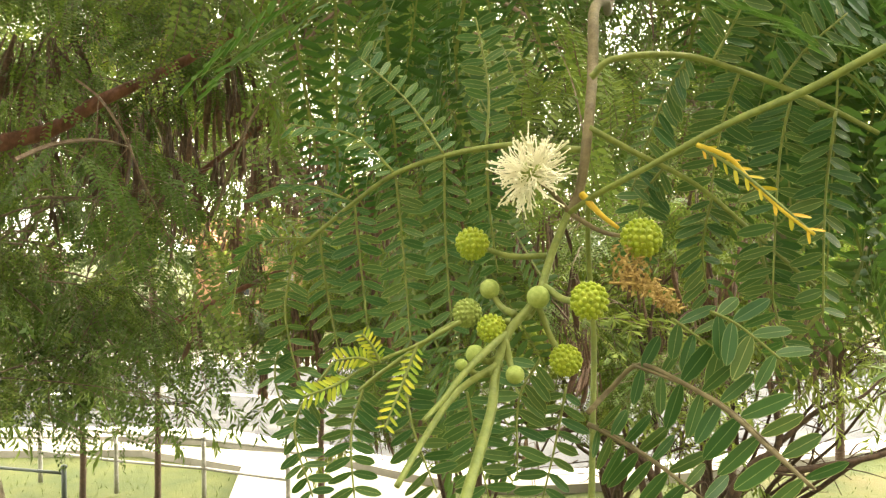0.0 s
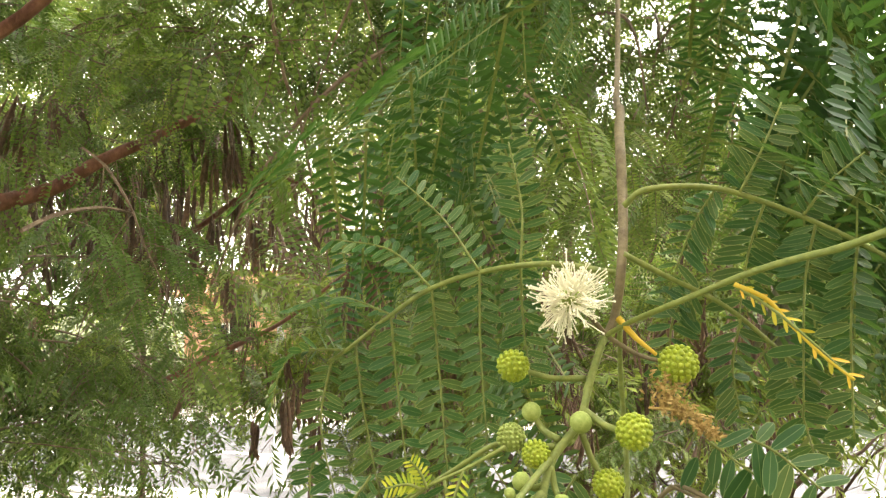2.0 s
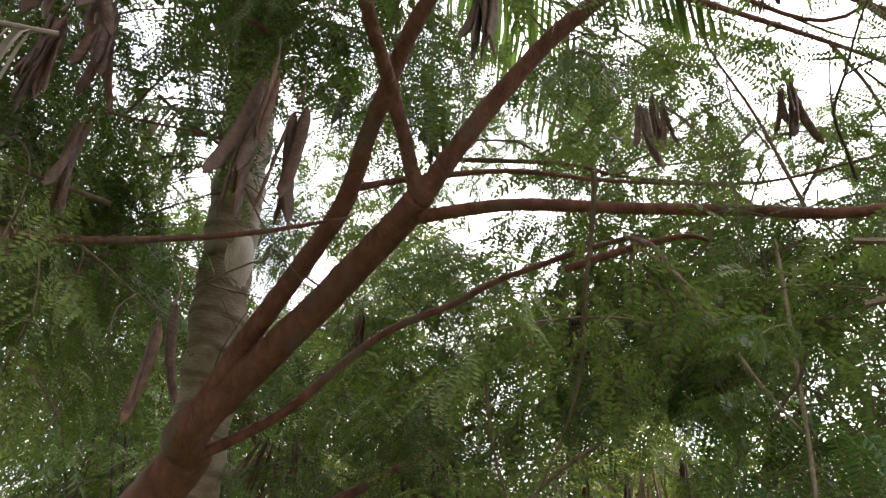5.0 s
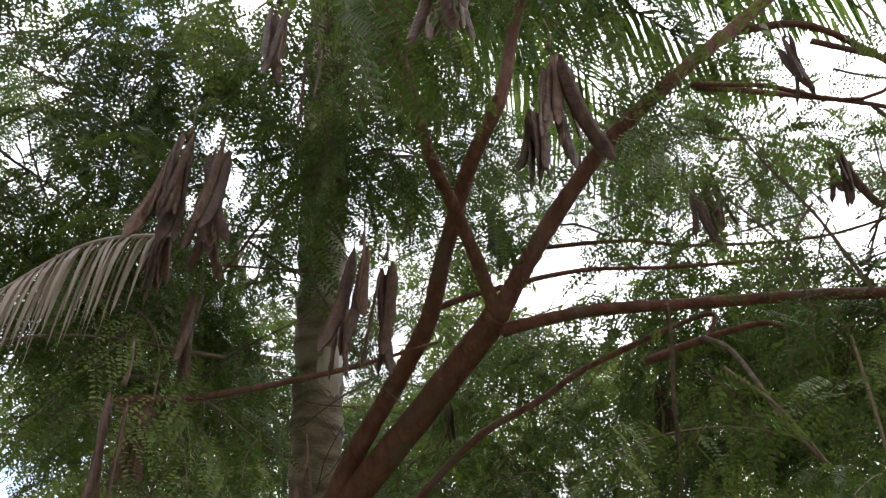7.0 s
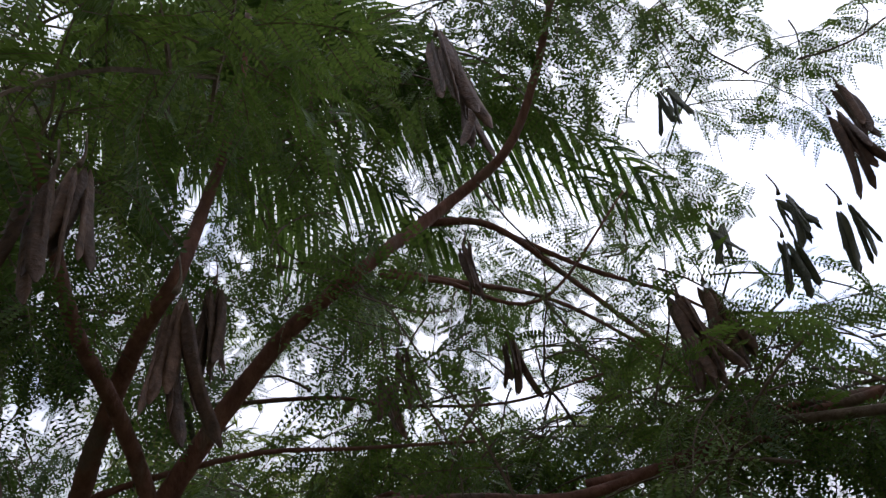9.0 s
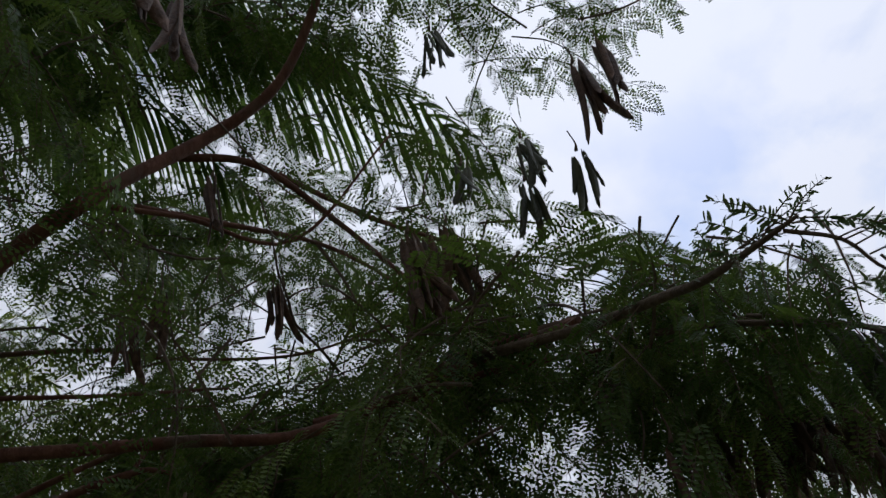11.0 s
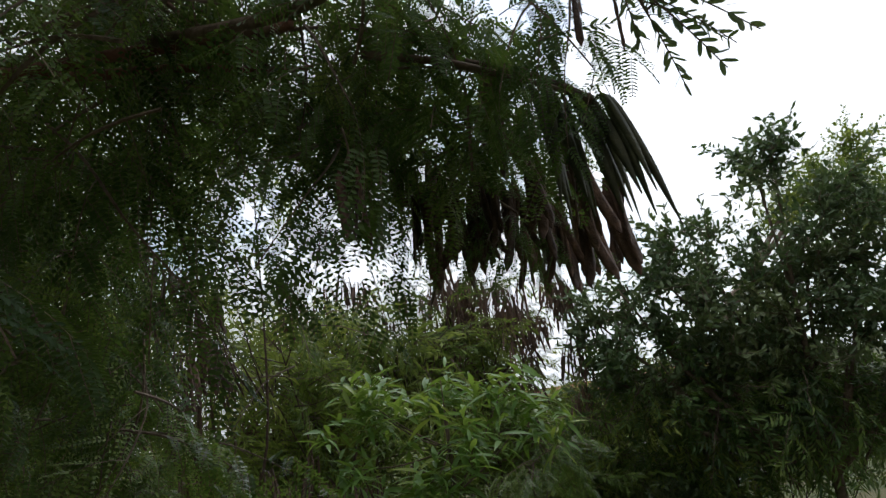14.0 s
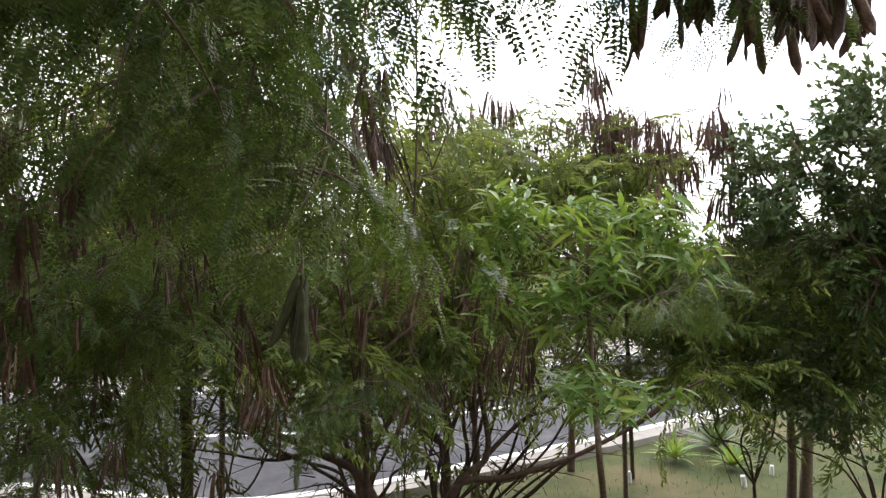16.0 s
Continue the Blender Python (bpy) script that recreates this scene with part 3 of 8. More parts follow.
for k in range(14):
    x0 = -30 + 4.2 * k
    a = [(x0, 0), (x0 + 2.0, 0)]
    mid = spline([(0.5 * (p[0] + q[0]), 0.5 * (p[1] + q[1]), 0) for p, q in zip(NEAR_EDGE, FAR_EDGE)], 8)
    y0, y1 = np.interp(x0, mid[:, 0], mid[:, 1]), np.interp(x0 + 2.0, mid[:, 0], mid[:, 1])
    v = [(x0, y0 - 0.07, 0.026), (x0 + 2, y1 - 0.07, 0.026), (x0 + 2, y1 + 0.07, 0.026), (x0, y0 + 0.07, 0.026)]
    v += [(p[0], p[1], 0.0) for p in v]
    tagged(new("lane_mark", mesh_of("lane_mark", v, [(0, 1, 2, 3), (0, 4, 5, 1), (1, 5, 6, 2), (2, 6, 7, 3), (3, 7, 4, 0)], WHITE_PAINT)), "white painted dash on the asphalt", "lane mark", "lane dashes", "structure")
# concrete apron that joins the footpath where the lawn ends
av = [(x, y, 0.07) for x, y in ((-20, 9.0), (-6.8, 9.5), (-4.6, 9.5), (-2.9, 8.75), (-2.6, 7.2), (-0.6, 6.4), (-0.2, 7.85), (-2.4, 9.3), (-6.0, 10.1), (-20, 9.6))]
av += [(x, y, -0.1) for x, y, z in av]
af = [(1, 2, 7, 8), (2, 3, 7), (3, 4, 5, 6, 7), (0, 1, 8, 9)] + [(k, k + 10, (k + 1) % 10 + 10, (k + 1) % 10) for k in range(10)]
tagged(new("pavement_apron", mesh_of("pavement_apron", av, af, CONCRETE)), "broad pale concrete apron beside the lawn", "pavement", kind="structure")

# plain unseen wall added behind the camera, closes the place and cuts front light
wv = [(x, y, z) for z in (-0.4, 8.5) for x, y in ((-11.0, -2.6), (11.0, -2.6), (11.0, -2.2), (-11.0, -2.2))]
tagged(new("light_block_wall", mesh_of("light_block_wall", wv, [(3, 2, 1, 0), (4, 5, 6, 7), (0, 1, 5, 4), (1, 2, 6, 5), (2, 3, 7, 6), (3, 0, 4, 7)], BLOCK_WALL_BROWN)), "unseen plain brown wall added behind the camera to cut front light", "wall", kind="structure")

# short uneven grass on the lawn
rng = np.random.default_rng(5)
bag = Bag()
for k in range(9000):
    x, y = rng.uniform(-8, 14), rng.uniform(4.5, 11.5)
    lim = np.interp(x, [p[0] for p in NEAR_EDGE], [p[1] for p in NEAR_EDGE]) - 0.6
    if y > lim or (-2.9 < x < 0 and y > 6.3):
        continue
    h, a = rng.uniform(0.02, 0.07), rng.uniform(0, 6.3)
    z, w = ground_height(x, y) - 0.005, 0.006
    c, s = math.cos(a) * w, math.sin(a) * w
    bag.add([(x - c, y - s, z), (x + c, y + s, z), (x + rng.normal(0, 0.02), y + rng.normal(0, 0.02), z + h)], [(0, 1, 2)])
tagged(new("grass", bag.mesh("grass", [BLADE])), "short uneven lawn grass", "grass", kind="stuff")


# ---- flowering twig close to the camera ----
twig = thing("flowering_branch", "leucaena twig with one cream pompom flower and green buds", "branch", (0.046, 0.185, 3.009))
twig_m = Matrix.Translation(-twig.location)
ANCHOR = twig.location.copy()


def near_tube(name, mat, parent, radii, *places, sides=8, steps=6, label=""):
    ob = limb(name, parent, mat, radii, *places, sides=sides, steps=steps, lumps=0.05, label=label)
    if parent is twig:
        ob.matrix_basis = twig_m
    return ob


near_tube("stem", STEM_BROWN, twig, (0.0034, 0.0013), (0.245, 0.90, 3.80), (0.23, 0.835, 3.66), (0.213, 0.77, 3.52), (0.196, 0.706, 3.398), (0.175, 0.634, 3.298), (0.152, 0.555, 3.228), (0.112, 0.41, 3.15), (0.086, 0.305, 3.118), (0.063, 0.222, 3.085), (0.058, 0.202, 3.059), (0.053, 0.186, 3.035), (0.050, 0.186, 3.015), (0.046, 0.185, 3.008))
near_tube("stem", STEM_BROWN, twig, (0.0035, 0.0016), (0.016, 0.730, 3.710), (0.085, 0.709, 3.619), (0.141, 0.685, 3.486), (0.177, 0.634, 3.398))
near_tube("stem", STEM, twig, (0.0012, 0.0015), (0.046, 0.185, 3.008), (0.040, 0.180, 2.995), (0.035, 0.174, 2.983), (0.026, 0.170, 2.973), (0.022, 0.166, 2.963), (0.020, 0.158, 2.953), (0.014, 0.144, 2.939), (0.008, 0.127, 2.927))
near_tube("stem", STEM, twig, (0.0009, 0.0012), (0.056, 0.203, 3.013), (0.058, 0.213, 2.994), (0.061, 0.220, 2.963), (0.059, 0.214, 2.934), (0.056, 0.203, 2.901))
near_tube("stem", STEM, twig, (0.0009, 0.001), (0.046, 0.185, 3.008), (0.053, 0.178, 3.013), (0.067, 0.162, 3.021), (0.079, 0.144, 3.028), (0.089, 0.126, 3.032), (0.094, 0.115, 3.035), (0.110, 0.084, 3.045), (0.122, 0.060, 3.052))
near_tube("stem", STEM, twig, (0.0011, 0.0008), (0.022, 0.166, 2.964), (0.011, 0.160, 2.958), (0.003, 0.148, 2.950), (-0.004, 0.134, 2.941))
near_tube("stem", STEM, twig, (0.0011, 0.0006), (0.027, 0.172, 2.974), (0.014, 0.157, 2.965), (0.007, 0.150, 2.958), (0.002, 0.144, 2.954))
near_tube("bract", LEAF_YELLOW, twig, (0.0012, 0.0006), (0.050, 0.182, 3.014), (0.054, 0.177, 3.008), (0.059, 0.173, 3.003), label="yellow withered bract")


def ball_bud(at, radius, stalk_from, knobs=True, mat=BUD, seed=0, stalk_mat=STEM, stalk=0.0009):
    """A round flower bud of packed knobs on its stalk."""
    rng = np.random.default_rng(seed)
    bag = Bag()
    bm = bmesh.new()
    bmesh.ops.create_uvsphere(bm, u_segments=16, v_segments=10, radius=radius * (0.86 if knobs else 1.0))
    bag.add([v.co[:] for v in bm.verts], [[v.index for v in f.verts] for f in bm.faces])
    bm.free()
    if knobs:
        bm = bmesh.new()
        bmesh.ops.create_icosphere(bm, subdivisions=1, radius=1.0)
        kv, kf = np.array([v.co[:] for v in bm.verts]), [[v.index for v in f.verts] for f in bm.faces]
        bm.free()
        n = 92
        for k in range(n):
            z = 1 - 2 * (k + 0.5) / n
            a, r = k * 2.399963, math.sqrt(1 - z * z)
            d = np.array((r * math.cos(a), r * math.sin(a), z))
            bag.add(d * radius * 0.89 + kv * radius * 0.155 * rng.uniform(0.85, 1.1), kf)
    ob = part("flower_bud", bag.mesh("flower_bud", [mat], True), twig, Matrix.Translation(Vector(at) - ANCHOR) @ Euler((0.5 * seed, 0.9, seed)).to_matrix().to_4x4())
    mid = (Vector(at) + Vector(stalk_from)) / 2 + Vector((0, 0.002, -0.002))
    st = limb("bud_stalk", twig, stalk_mat, (stalk * 1.3, stalk), tuple(stalk_from), tuple(mid), tuple(at), sides=6, steps=4, lumps=0.03)
    st.matrix_basis = twig_m
    return ob


ball_bud((0.016, 0.185, 2.999), 0.0054, (0.039, 0.182, 2.995), seed=1)
ball_bud((0.047, 0.157, 2.983), 0.0053, (0.037, 0.174, 2.986), seed=2)
ball_bud((0.043, 0.173, 2.964), 0.0049, (0.035, 0.174, 2.981), seed=3)
ball_bud((0.021, 0.171, 2.974), 0.0044, (0.030, 0.172, 2.977), seed=4)
ball_bud((0.066, 0.174, 3.000), 0.0061, (0.047, 0.185, 3.008), seed=5, stalk_mat=STEM_BROWN, stalk=0.0007)
ball_bud((0.014, 0.176, 2.978), 0.0045, (0.027, 0.172, 2.976), True, BUD_PALE, 6)
ball_bud((0.035, 0.172, 2.983), 0.0034, (0.031, 0.172, 2.977), False, BUD_PALE, 7)
ball_bud((0.021, 0.180, 2.985), 0.0031, (0.028, 0.172, 2.978), False, BUD_PALE, 8)
ball_bud((0.016, 0.167, 2.967), 0.0028, (0.023, 0.167, 2.966), False, BUD_PALE, 9)
ball_bud((0.027, 0.162, 2.962), 0.0027, (0.025, 0.169, 2.971), False, BUD_PALE, 10)
ball_bud((0.012, 0.162, 2.965), 0.0017, (0.021, 0.165, 2.962), False, BUD_PALE, 11)


def pompom(at, radius, stalk_from):
    """An open flower head: hundreds of fine stamens round a small green core."""
    rng = np.random.default_rng(3)
    core, hair = Bag(), Bag()
    bm = bmesh.new()
    bmesh.ops.create_icosphere(bm, subdivisions=2, radius=radius * 0.36)
    core.add([v.co[:] for v in bm.verts], [[v.index for v in f.verts] for f in bm.faces])
    bm.free()
    ob = part("flower_head", core.mesh("flower_head", [BUD_PALE], True), twig, Matrix.Translation(Vector(at) - ANCHOR), "cream pompom flower")
    for k in range(400):
        d = rng.normal(0, 1, 3)
        d /= np.linalg.norm(d)
        if d @ np.array((0.55, 0.1, -0.75)) > 0.72:
            continue
        ln = radius * rng.uniform(0.7, 1.1)
        bend = rng.normal(0, 0.12, 3)
        a, b, c = d * radius * 0.3, d * ln * 0.7, (d + bend) * ln
        v, f = tube_data([(*a, radius * 0.016), (*b, radius * 0.014), (*c, radius * 0.012)], 3, 1)
        hair.add(v, f)
        v, f = tube_data([(*(c * 0.985), radius * 0.012), (*c, radius * 0.036), (*(c * 1.03), radius * 0.012)], 4, 1)
        hair.add(v, f)
    tagged(part("stamen", hair.mesh("stamen", [CREAM]), ob, label="fine cream stamens"), kind="stuff")
    st = limb("flower_stalk", twig, STEM_BROWN, (0.0009, 0.0007), tuple(stalk_from), tuple((Vector(at) + Vector(stalk_from)) / 2 + Vector((0, 0, 0.001))), tuple(at), sides=6, steps=4)
    st.matrix_basis = twig_m


pompom((0.034, 0.179, 3.020), 0.0118, (0.047, 0.185, 3.008))

# withered old flower under the topmost bud
rng = np.random.default_rng(8)
bag = Bag()
line = [(0.064, 0.174, 2.996), (0.061, 0.173, 2.990), (0.066, 0.169, 2.986), (0.073, 0.163, 2.980)]
for k in range(420):
    s = rng.uniform(0, 1) ** 0.8 * 2.999
    a, b = np.array(line[int(s)]), np.array(line[int(s) + 1])
    p = a + (b - a) * (s % 1) + rng.normal(0, 0.0022 * (1.25 - s / 3), 3)
    d = rng.normal(0, 1, 3)
    d *= rng.uniform(0.001, 0.0026) / np.linalg.norm(d)
    v, f = tube_data([(*p, 0.0002), (*(p + d * 0.6), 0.00048), (*(p + d), 0.00016)], 3, 1)
    bag.add(v, f)
v, f = tube_data([(*(0.056, 0.173, 2.987), 0.0004), (*line[2], 0.0006), (*line[3], 0.0003)], 5, 4)
bag.add(v, f)
part("withered_flower", bag.mesh("withered_flower", [WITHERED]), twig, twig_m, "brown withered flower remains")

def rimmed_leaflet(mat, rim):
    """A leaflet 1 long with folded halves, a paler midrib and a thin pale rim."""
    xs, ws = (0.0, 0.1, 0.3, 0.55, 0.8, 0.94, 1.0), (0.02, 0.28, 0.46, 0.5, 0.42, 0.22, 0.03)
    v, f, i = [], [], []
    for x, w in zip(xs, ws):
        w, sag = 0.32 * w, -0.032 * x * x
        for y, z in ((w, 0.11), (max(w - 0.014, w * 0.5), 0.1), (0.006, 0.0), (-0.006, 0.0), (-max(w - 0.014, w * 0.5), 0.1), (-w, 0.11)):
            v.append((x, y, sag + z * abs(y) - 0.006))
    for k in range(len(xs) - 1):
        for j in range(5):
            f.append((6 * k + j, 6 * k + j + 1, 6 * k + 7 + j, 6 * k + 6 + j))
            i.append(1 if j in (0, 2, 4) else 0)
    return mesh_of("leaflet", v, f, [mat, rim], i, True)


LEAFLET_MESH = {"green": rimmed_leaflet(LEAF_NEAR, LEAF_RIM), "young": rimmed_leaflet(LEAF_YOUNG, LEAF_YOUNG), "yellow": rimmed_leaflet(LEAF_YELLOW, LEAF_YELLOW)}


def pinna(leaf, start, bend, end, pairs, size, key="green", lean=0.35, seed=0, facing=(0, -1, 0.25), mat=STEM, width=1.0):
    """A side rib with two rows of leaflets, every leaflet a piece of its own."""
    rng = np.random.default_rng(seed)
    rib = limb("rib", twig, mat, (0.00055, 0.0003), start, bend, end, sides=5, steps=8, lumps=0.0)
    me = rib.data
    bpy.data.objects.remove(rib)
    rib = part("leaf_rib", me, leaf)
    line = spline([start, bend, end], 40)
    face = np.array(facing, float) + rng.normal(0, 0.22, 3)
    face /= np.linalg.norm(face)
    for k in range(pairs):
        s = (k + 0.6) / pairs
        j = min(len(line) - 2, int(s * (len(line) - 1)))
        t = line[j + 1] - line[j]
        t /= np.linalg.norm(t)
        across = np.cross(face, t)
        across /= np.linalg.norm(across)
        for h in (-1, 1):
            if rng.random() < 0.03:
                continue
            d = across * h + t * (lean + rng.normal(0, 0.07)) + face * rng.normal(-0.15, 0.16)
            d /= np.linalg.norm(d)
            z = face + across * h * rng.normal(0.1, 0.3) + rng.normal(0, 0.12, 3)
            y = np.cross(z, d)
            y /= np.linalg.norm(y)
            z = np.cross(d, y)
            ln = 0.82 * size * rng.uniform(0.88, 1.12) * (0.7 + 0.3 * min(1, 4 * s, 5 * (1.06 - s)))
            m = Matrix(((d[0], y[0], z[0], line[j][0]), (d[1], y[1], z[1], line[j][1]), (d[2], y[2], z[2], line[j][2]), (0, 0, 0, 1)))
            m = m @ Matrix.Diagonal((ln, ln * width * rng.uniform(0.85, 1.15), ln, 1))
            part("leaflet", LEAFLET_MESH[key], leaf, m)


def near_leaf(radii, *places, mat=STEM, label=""):
    ob = limb("compound_leaf", twig, mat, radii, *places, sides=7, steps=8, lumps=0.03, label=label)
    ob.matrix_basis = twig_m
    return ob


# leaf reaching over behind the flower, its side ribs hanging
leaf = near_leaf((0.0012, 0.0007), (0.052, 0.192, 3.029), (0.032, 0.205, 3.033), (0.009, 0.213, 3.031), (-0.011, 0.218, 3.025), (-0.027, 0.223, 3.015), (-0.044, 0.226, 3.002), (-0.052, 0.229, 2.997))
pinna(leaf, (0.007, 0.213, 3.031), (0.007, 0.217, 3.002), (0.009, 0.218, 2.966), 13, 0.0118, seed=1)
pinna(leaf, (-0.011, 0.218, 3.025), (-0.009, 0.223, 2.998), (-0.006, 0.221, 2.956), 14, 0.0122, seed=2)
pinna(leaf, (-0.027, 0.223, 3.015), (-0.025, 0.226, 2.988), (-0.020, 0.223, 2.944), 14, 0.0122, seed=3)
pinna(leaf, (-0.041, 0.226, 3.004), (-0.039, 0.229, 2.982), (-0.032, 0.227, 2.945), 13, 0.0118, seed=4)
pinna(leaf, (-0.051, 0.229, 2.997), (-0.055, 0.229, 2.971), (-0.045, 0.226, 2.931), 14, 0.0110, seed=5, facing=(0.5, -0.9, 0.2))
pinna(leaf, (-0.044, 0.226, 3.002), (-0.067, 0.225, 2.999), (-0.076, 0.226, 2.971), 15, 0.0105, seed=6, facing=(0.8, -0.4, 0.5))
pinna(leaf, (-0.011, 0.218, 3.025), (-0.027, 0.222, 3.040), (-0.051, 0.225, 3.045), 12, 0.0110, seed=7, facing=(0.2, -0.6, 0.8))
pinna(leaf, (0.007, 0.213, 3.031), (-0.006, 0.217, 3.051), (-0.024, 0.218, 3.068), 12, 0.0115, seed=8, facing=(0.3, -0.7, 0.7))
pinna(leaf, (0.022, 0.210, 3.033), (0.023, 0.212, 3.055), (0.019, 0.215, 3.080), 11, 0.0118, seed=9)
pinna(leaf, (0.022, 0.210, 3.033), (0.023, 0.216, 3.013), (0.026, 0.220, 2.988), 10, 0.0118, seed=10)
pinna(leaf, (-0.027, 0.223, 3.015), (-0.047, 0.227, 3.022), (-0.068, 0.235, 3.017), 13, 0.0100, seed=11, facing=(0.6, -0.5, 0.7))
# hanging leaf below on the same side
leaf = near_leaf((0.001, 0.0006), (0.026, 0.170, 2.972), (0.013, 0.184, 2.975), (-0.004, 0.192, 2.964), (-0.021, 0.199, 2.951), (-0.032, 0.199, 2.939))
pinna(leaf, (-0.034, 0.214, 2.957), (-0.048, 0.213, 2.935), (-0.041, 0.209, 2.910), 12, 0.0108, seed=12)
pinna(leaf, (-0.021, 0.199, 2.951), (-0.025, 0.196, 2.935), (-0.023, 0.191, 2.912), 10, 0.0120, seed=13)
pinna(leaf, (-0.007, 0.192, 2.961), (-0.004, 0.187, 2.942), (0.004, 0.180, 2.922), 10, 0.0125, seed=14)
pinna(leaf, (-0.057, 0.231, 2.964), (-0.059, 0.229, 2.945), (-0.045, 0.226, 2.913), 13, 0.0098, seed=15, facing=(0.5, -0.9, 0.2))
# pale young leaf
leaf = near_leaf((0.0007, 0.0004), (0.012, 0.172, 2.976), (-0.001, 0.173, 2.969), (-0.014, 0.171, 2.964), (-0.025, 0.169, 2.958), label="yellow-green young leaf")
pinna(leaf, (-0.001, 0.173, 2.969), (-0.005, 0.169, 2.959), (-0.010, 0.162, 2.947), 12, 0.0052, "young", seed=16, lean=0.5, width=0.8)
pinna(leaf, (-0.014, 0.171, 2.964), (-0.018, 0.169, 2.966), (-0.024, 0.165, 2.966), 9, 0.0045, "young", seed=17, lean=0.6, width=0.8)
pinna(leaf, (-0.012, 0.171, 2.964), (-0.014, 0.170, 2.969), (-0.017, 0.169, 2.973), 8, 0.004, "young", seed=18, lean=0.6, width=0.8)
pinna(leaf, (-0.021, 0.170, 2.960), (-0.026, 0.166, 2.958), (-0.033, 0.163, 2.956), 9, 0.0055, "young", seed=19, lean=0.7, width=0.8)
# leaf over the top
leaf = near_leaf((0.0012, 0.0007), (0.054, 0.186, 3.051), (0.061, 0.183, 3.056), (0.081, 0.181, 3.056), (0.100, 0.180, 3.050), (0.120, 0.177, 3.040), (0.136, 0.174, 3.030))
pinna(leaf, (0.083, 0.181, 3.056), (0.077, 0.190, 3.042), (0.070, 0.200, 3.016), 12, 0.0125, seed=20, facing=(-0.2, -0.9, 0.4))
pinna(leaf, (0.098, 0.180, 3.051), (0.095, 0.188, 3.033), (0.093, 0.196, 3.002), 13, 0.0128, seed=21, facing=(-0.2, -0.9, 0.4))
pinna(leaf, (0.113, 0.178, 3.044), (0.112, 0.185, 3.023), (0.111, 0.188, 2.981), 14, 0.013, seed=22, facing=(-0.1, -0.9, 0.4))
pinna(leaf, (0.124, 0.175, 3.037), (0.124, 0.181, 3.011), (0.123, 0.181, 2.975), 13, 0.013, seed=23)
pinna(leaf, (0.109, 0.178, 3.046), (0.116, 0.175, 3.056), (0.126, 0.172, 3.065), 9, 0.0125, seed=24)
pinna(leaf, (0.090, 0.180, 3.054), (0.097, 0.179, 3.067), (0.104, 0.178, 3.083), 10, 0.0125, seed=25)
# leaf behind the side branch
leaf = near_leaf((0.0011, 0.0006), (0.053, 0.185, 3.035), (0.067, 0.188, 3.028), (0.089, 0.192, 3.017), (0.109, 0.193, 3.000), (0.125, 0.189, 2.984))
pinna(leaf, (0.078, 0.190, 3.023), (0.073, 0.198, 3.013), (0.072, 0.202, 2.994), 8, 0.0118, seed=26)
pinna(leaf, (0.094, 0.192, 3.014), (0.092, 0.196, 2.997), (0.095, 0.199, 2.980), 9, 0.012, seed=27)
pinna(leaf, (0.109, 0.193, 3.000), (0.112, 0.192, 2.984), (0.116, 0.190, 2.964), 9, 0.012, seed=28)
# large leaf low in front of the lawn
leaf = near_leaf((0.0009, 0.0005), (0.051, 0.182, 2.946), (0.060, 0.187, 2.953), (0.067, 0.181, 2.961), (0.076, 0.166, 2.958), (0.082, 0.151, 2.954), (0.087, 0.140, 2.948), (0.092, 0.129, 2.942), mat=STEM_BROWN)
pinna(leaf, (0.065, 0.182, 2.961), (0.082, 0.157, 2.955), (0.092, 0.128, 2.942), 9, 0.0165, seed=29, lean=0.25, mat=STEM_BROWN, width=0.95)
leaf = near_leaf((0.0009, 0.0005), (0.053, 0.191, 2.940), (0.058, 0.184, 2.939), (0.067, 0.174, 2.935), (0.075, 0.163, 2.930), mat=STEM_BROWN)
pinna(leaf, (0.053, 0.186, 2.941), (0.068, 0.173, 2.934), (0.083, 0.151, 2.925), 9, 0.0155, seed=30, lean=0.25, mat=STEM_BROWN)
pinna(leaf, (0.039, 0.204, 2.959), (0.032, 0.207, 2.944), (0.031, 0.204, 2.919), 8, 0.0150, seed=31)
pinna(leaf, (0.049, 0.210, 2.948), (0.045, 0.210, 2.928), (0.039, 0.208, 2.905), 9, 0.0140, seed=32)
pinna(leaf, (0.014, 0.204, 2.948), (0.017, 0.204, 2.930), (0.022, 0.201, 2.908), 8, 0.0150, seed=33)
pinna(leaf, (0.083, 0.166, 2.979), (0.090, 0.163, 2.975), (0.099, 0.156, 2.966), 4, 0.0165, seed=34, lean=0.4)
pinna(leaf, (0.075, 0.175, 2.976), (0.080, 0.172, 2.972), (0.089, 0.167, 2.965), 3, 0.016, seed=35, lean=0.4)
# yellowing leaf edge-on
leaf = near_leaf((0.0007, 0.0004), (0.074, 0.150, 3.024), (0.080, 0.145, 3.020), (0.084, 0.142, 3.014), (0.089, 0.136, 3.006), (0.094, 0.131, 3.000), mat=LEAF_YELLOW, label="yellowing leaf seen edge-on")
pinna(leaf, (0.074, 0.150, 3.024), (0.083, 0.142, 3.015), (0.094, 0.131, 3.000), 9, 0.0052, "yellow", seed=36, lean=1.3, width=0.7)

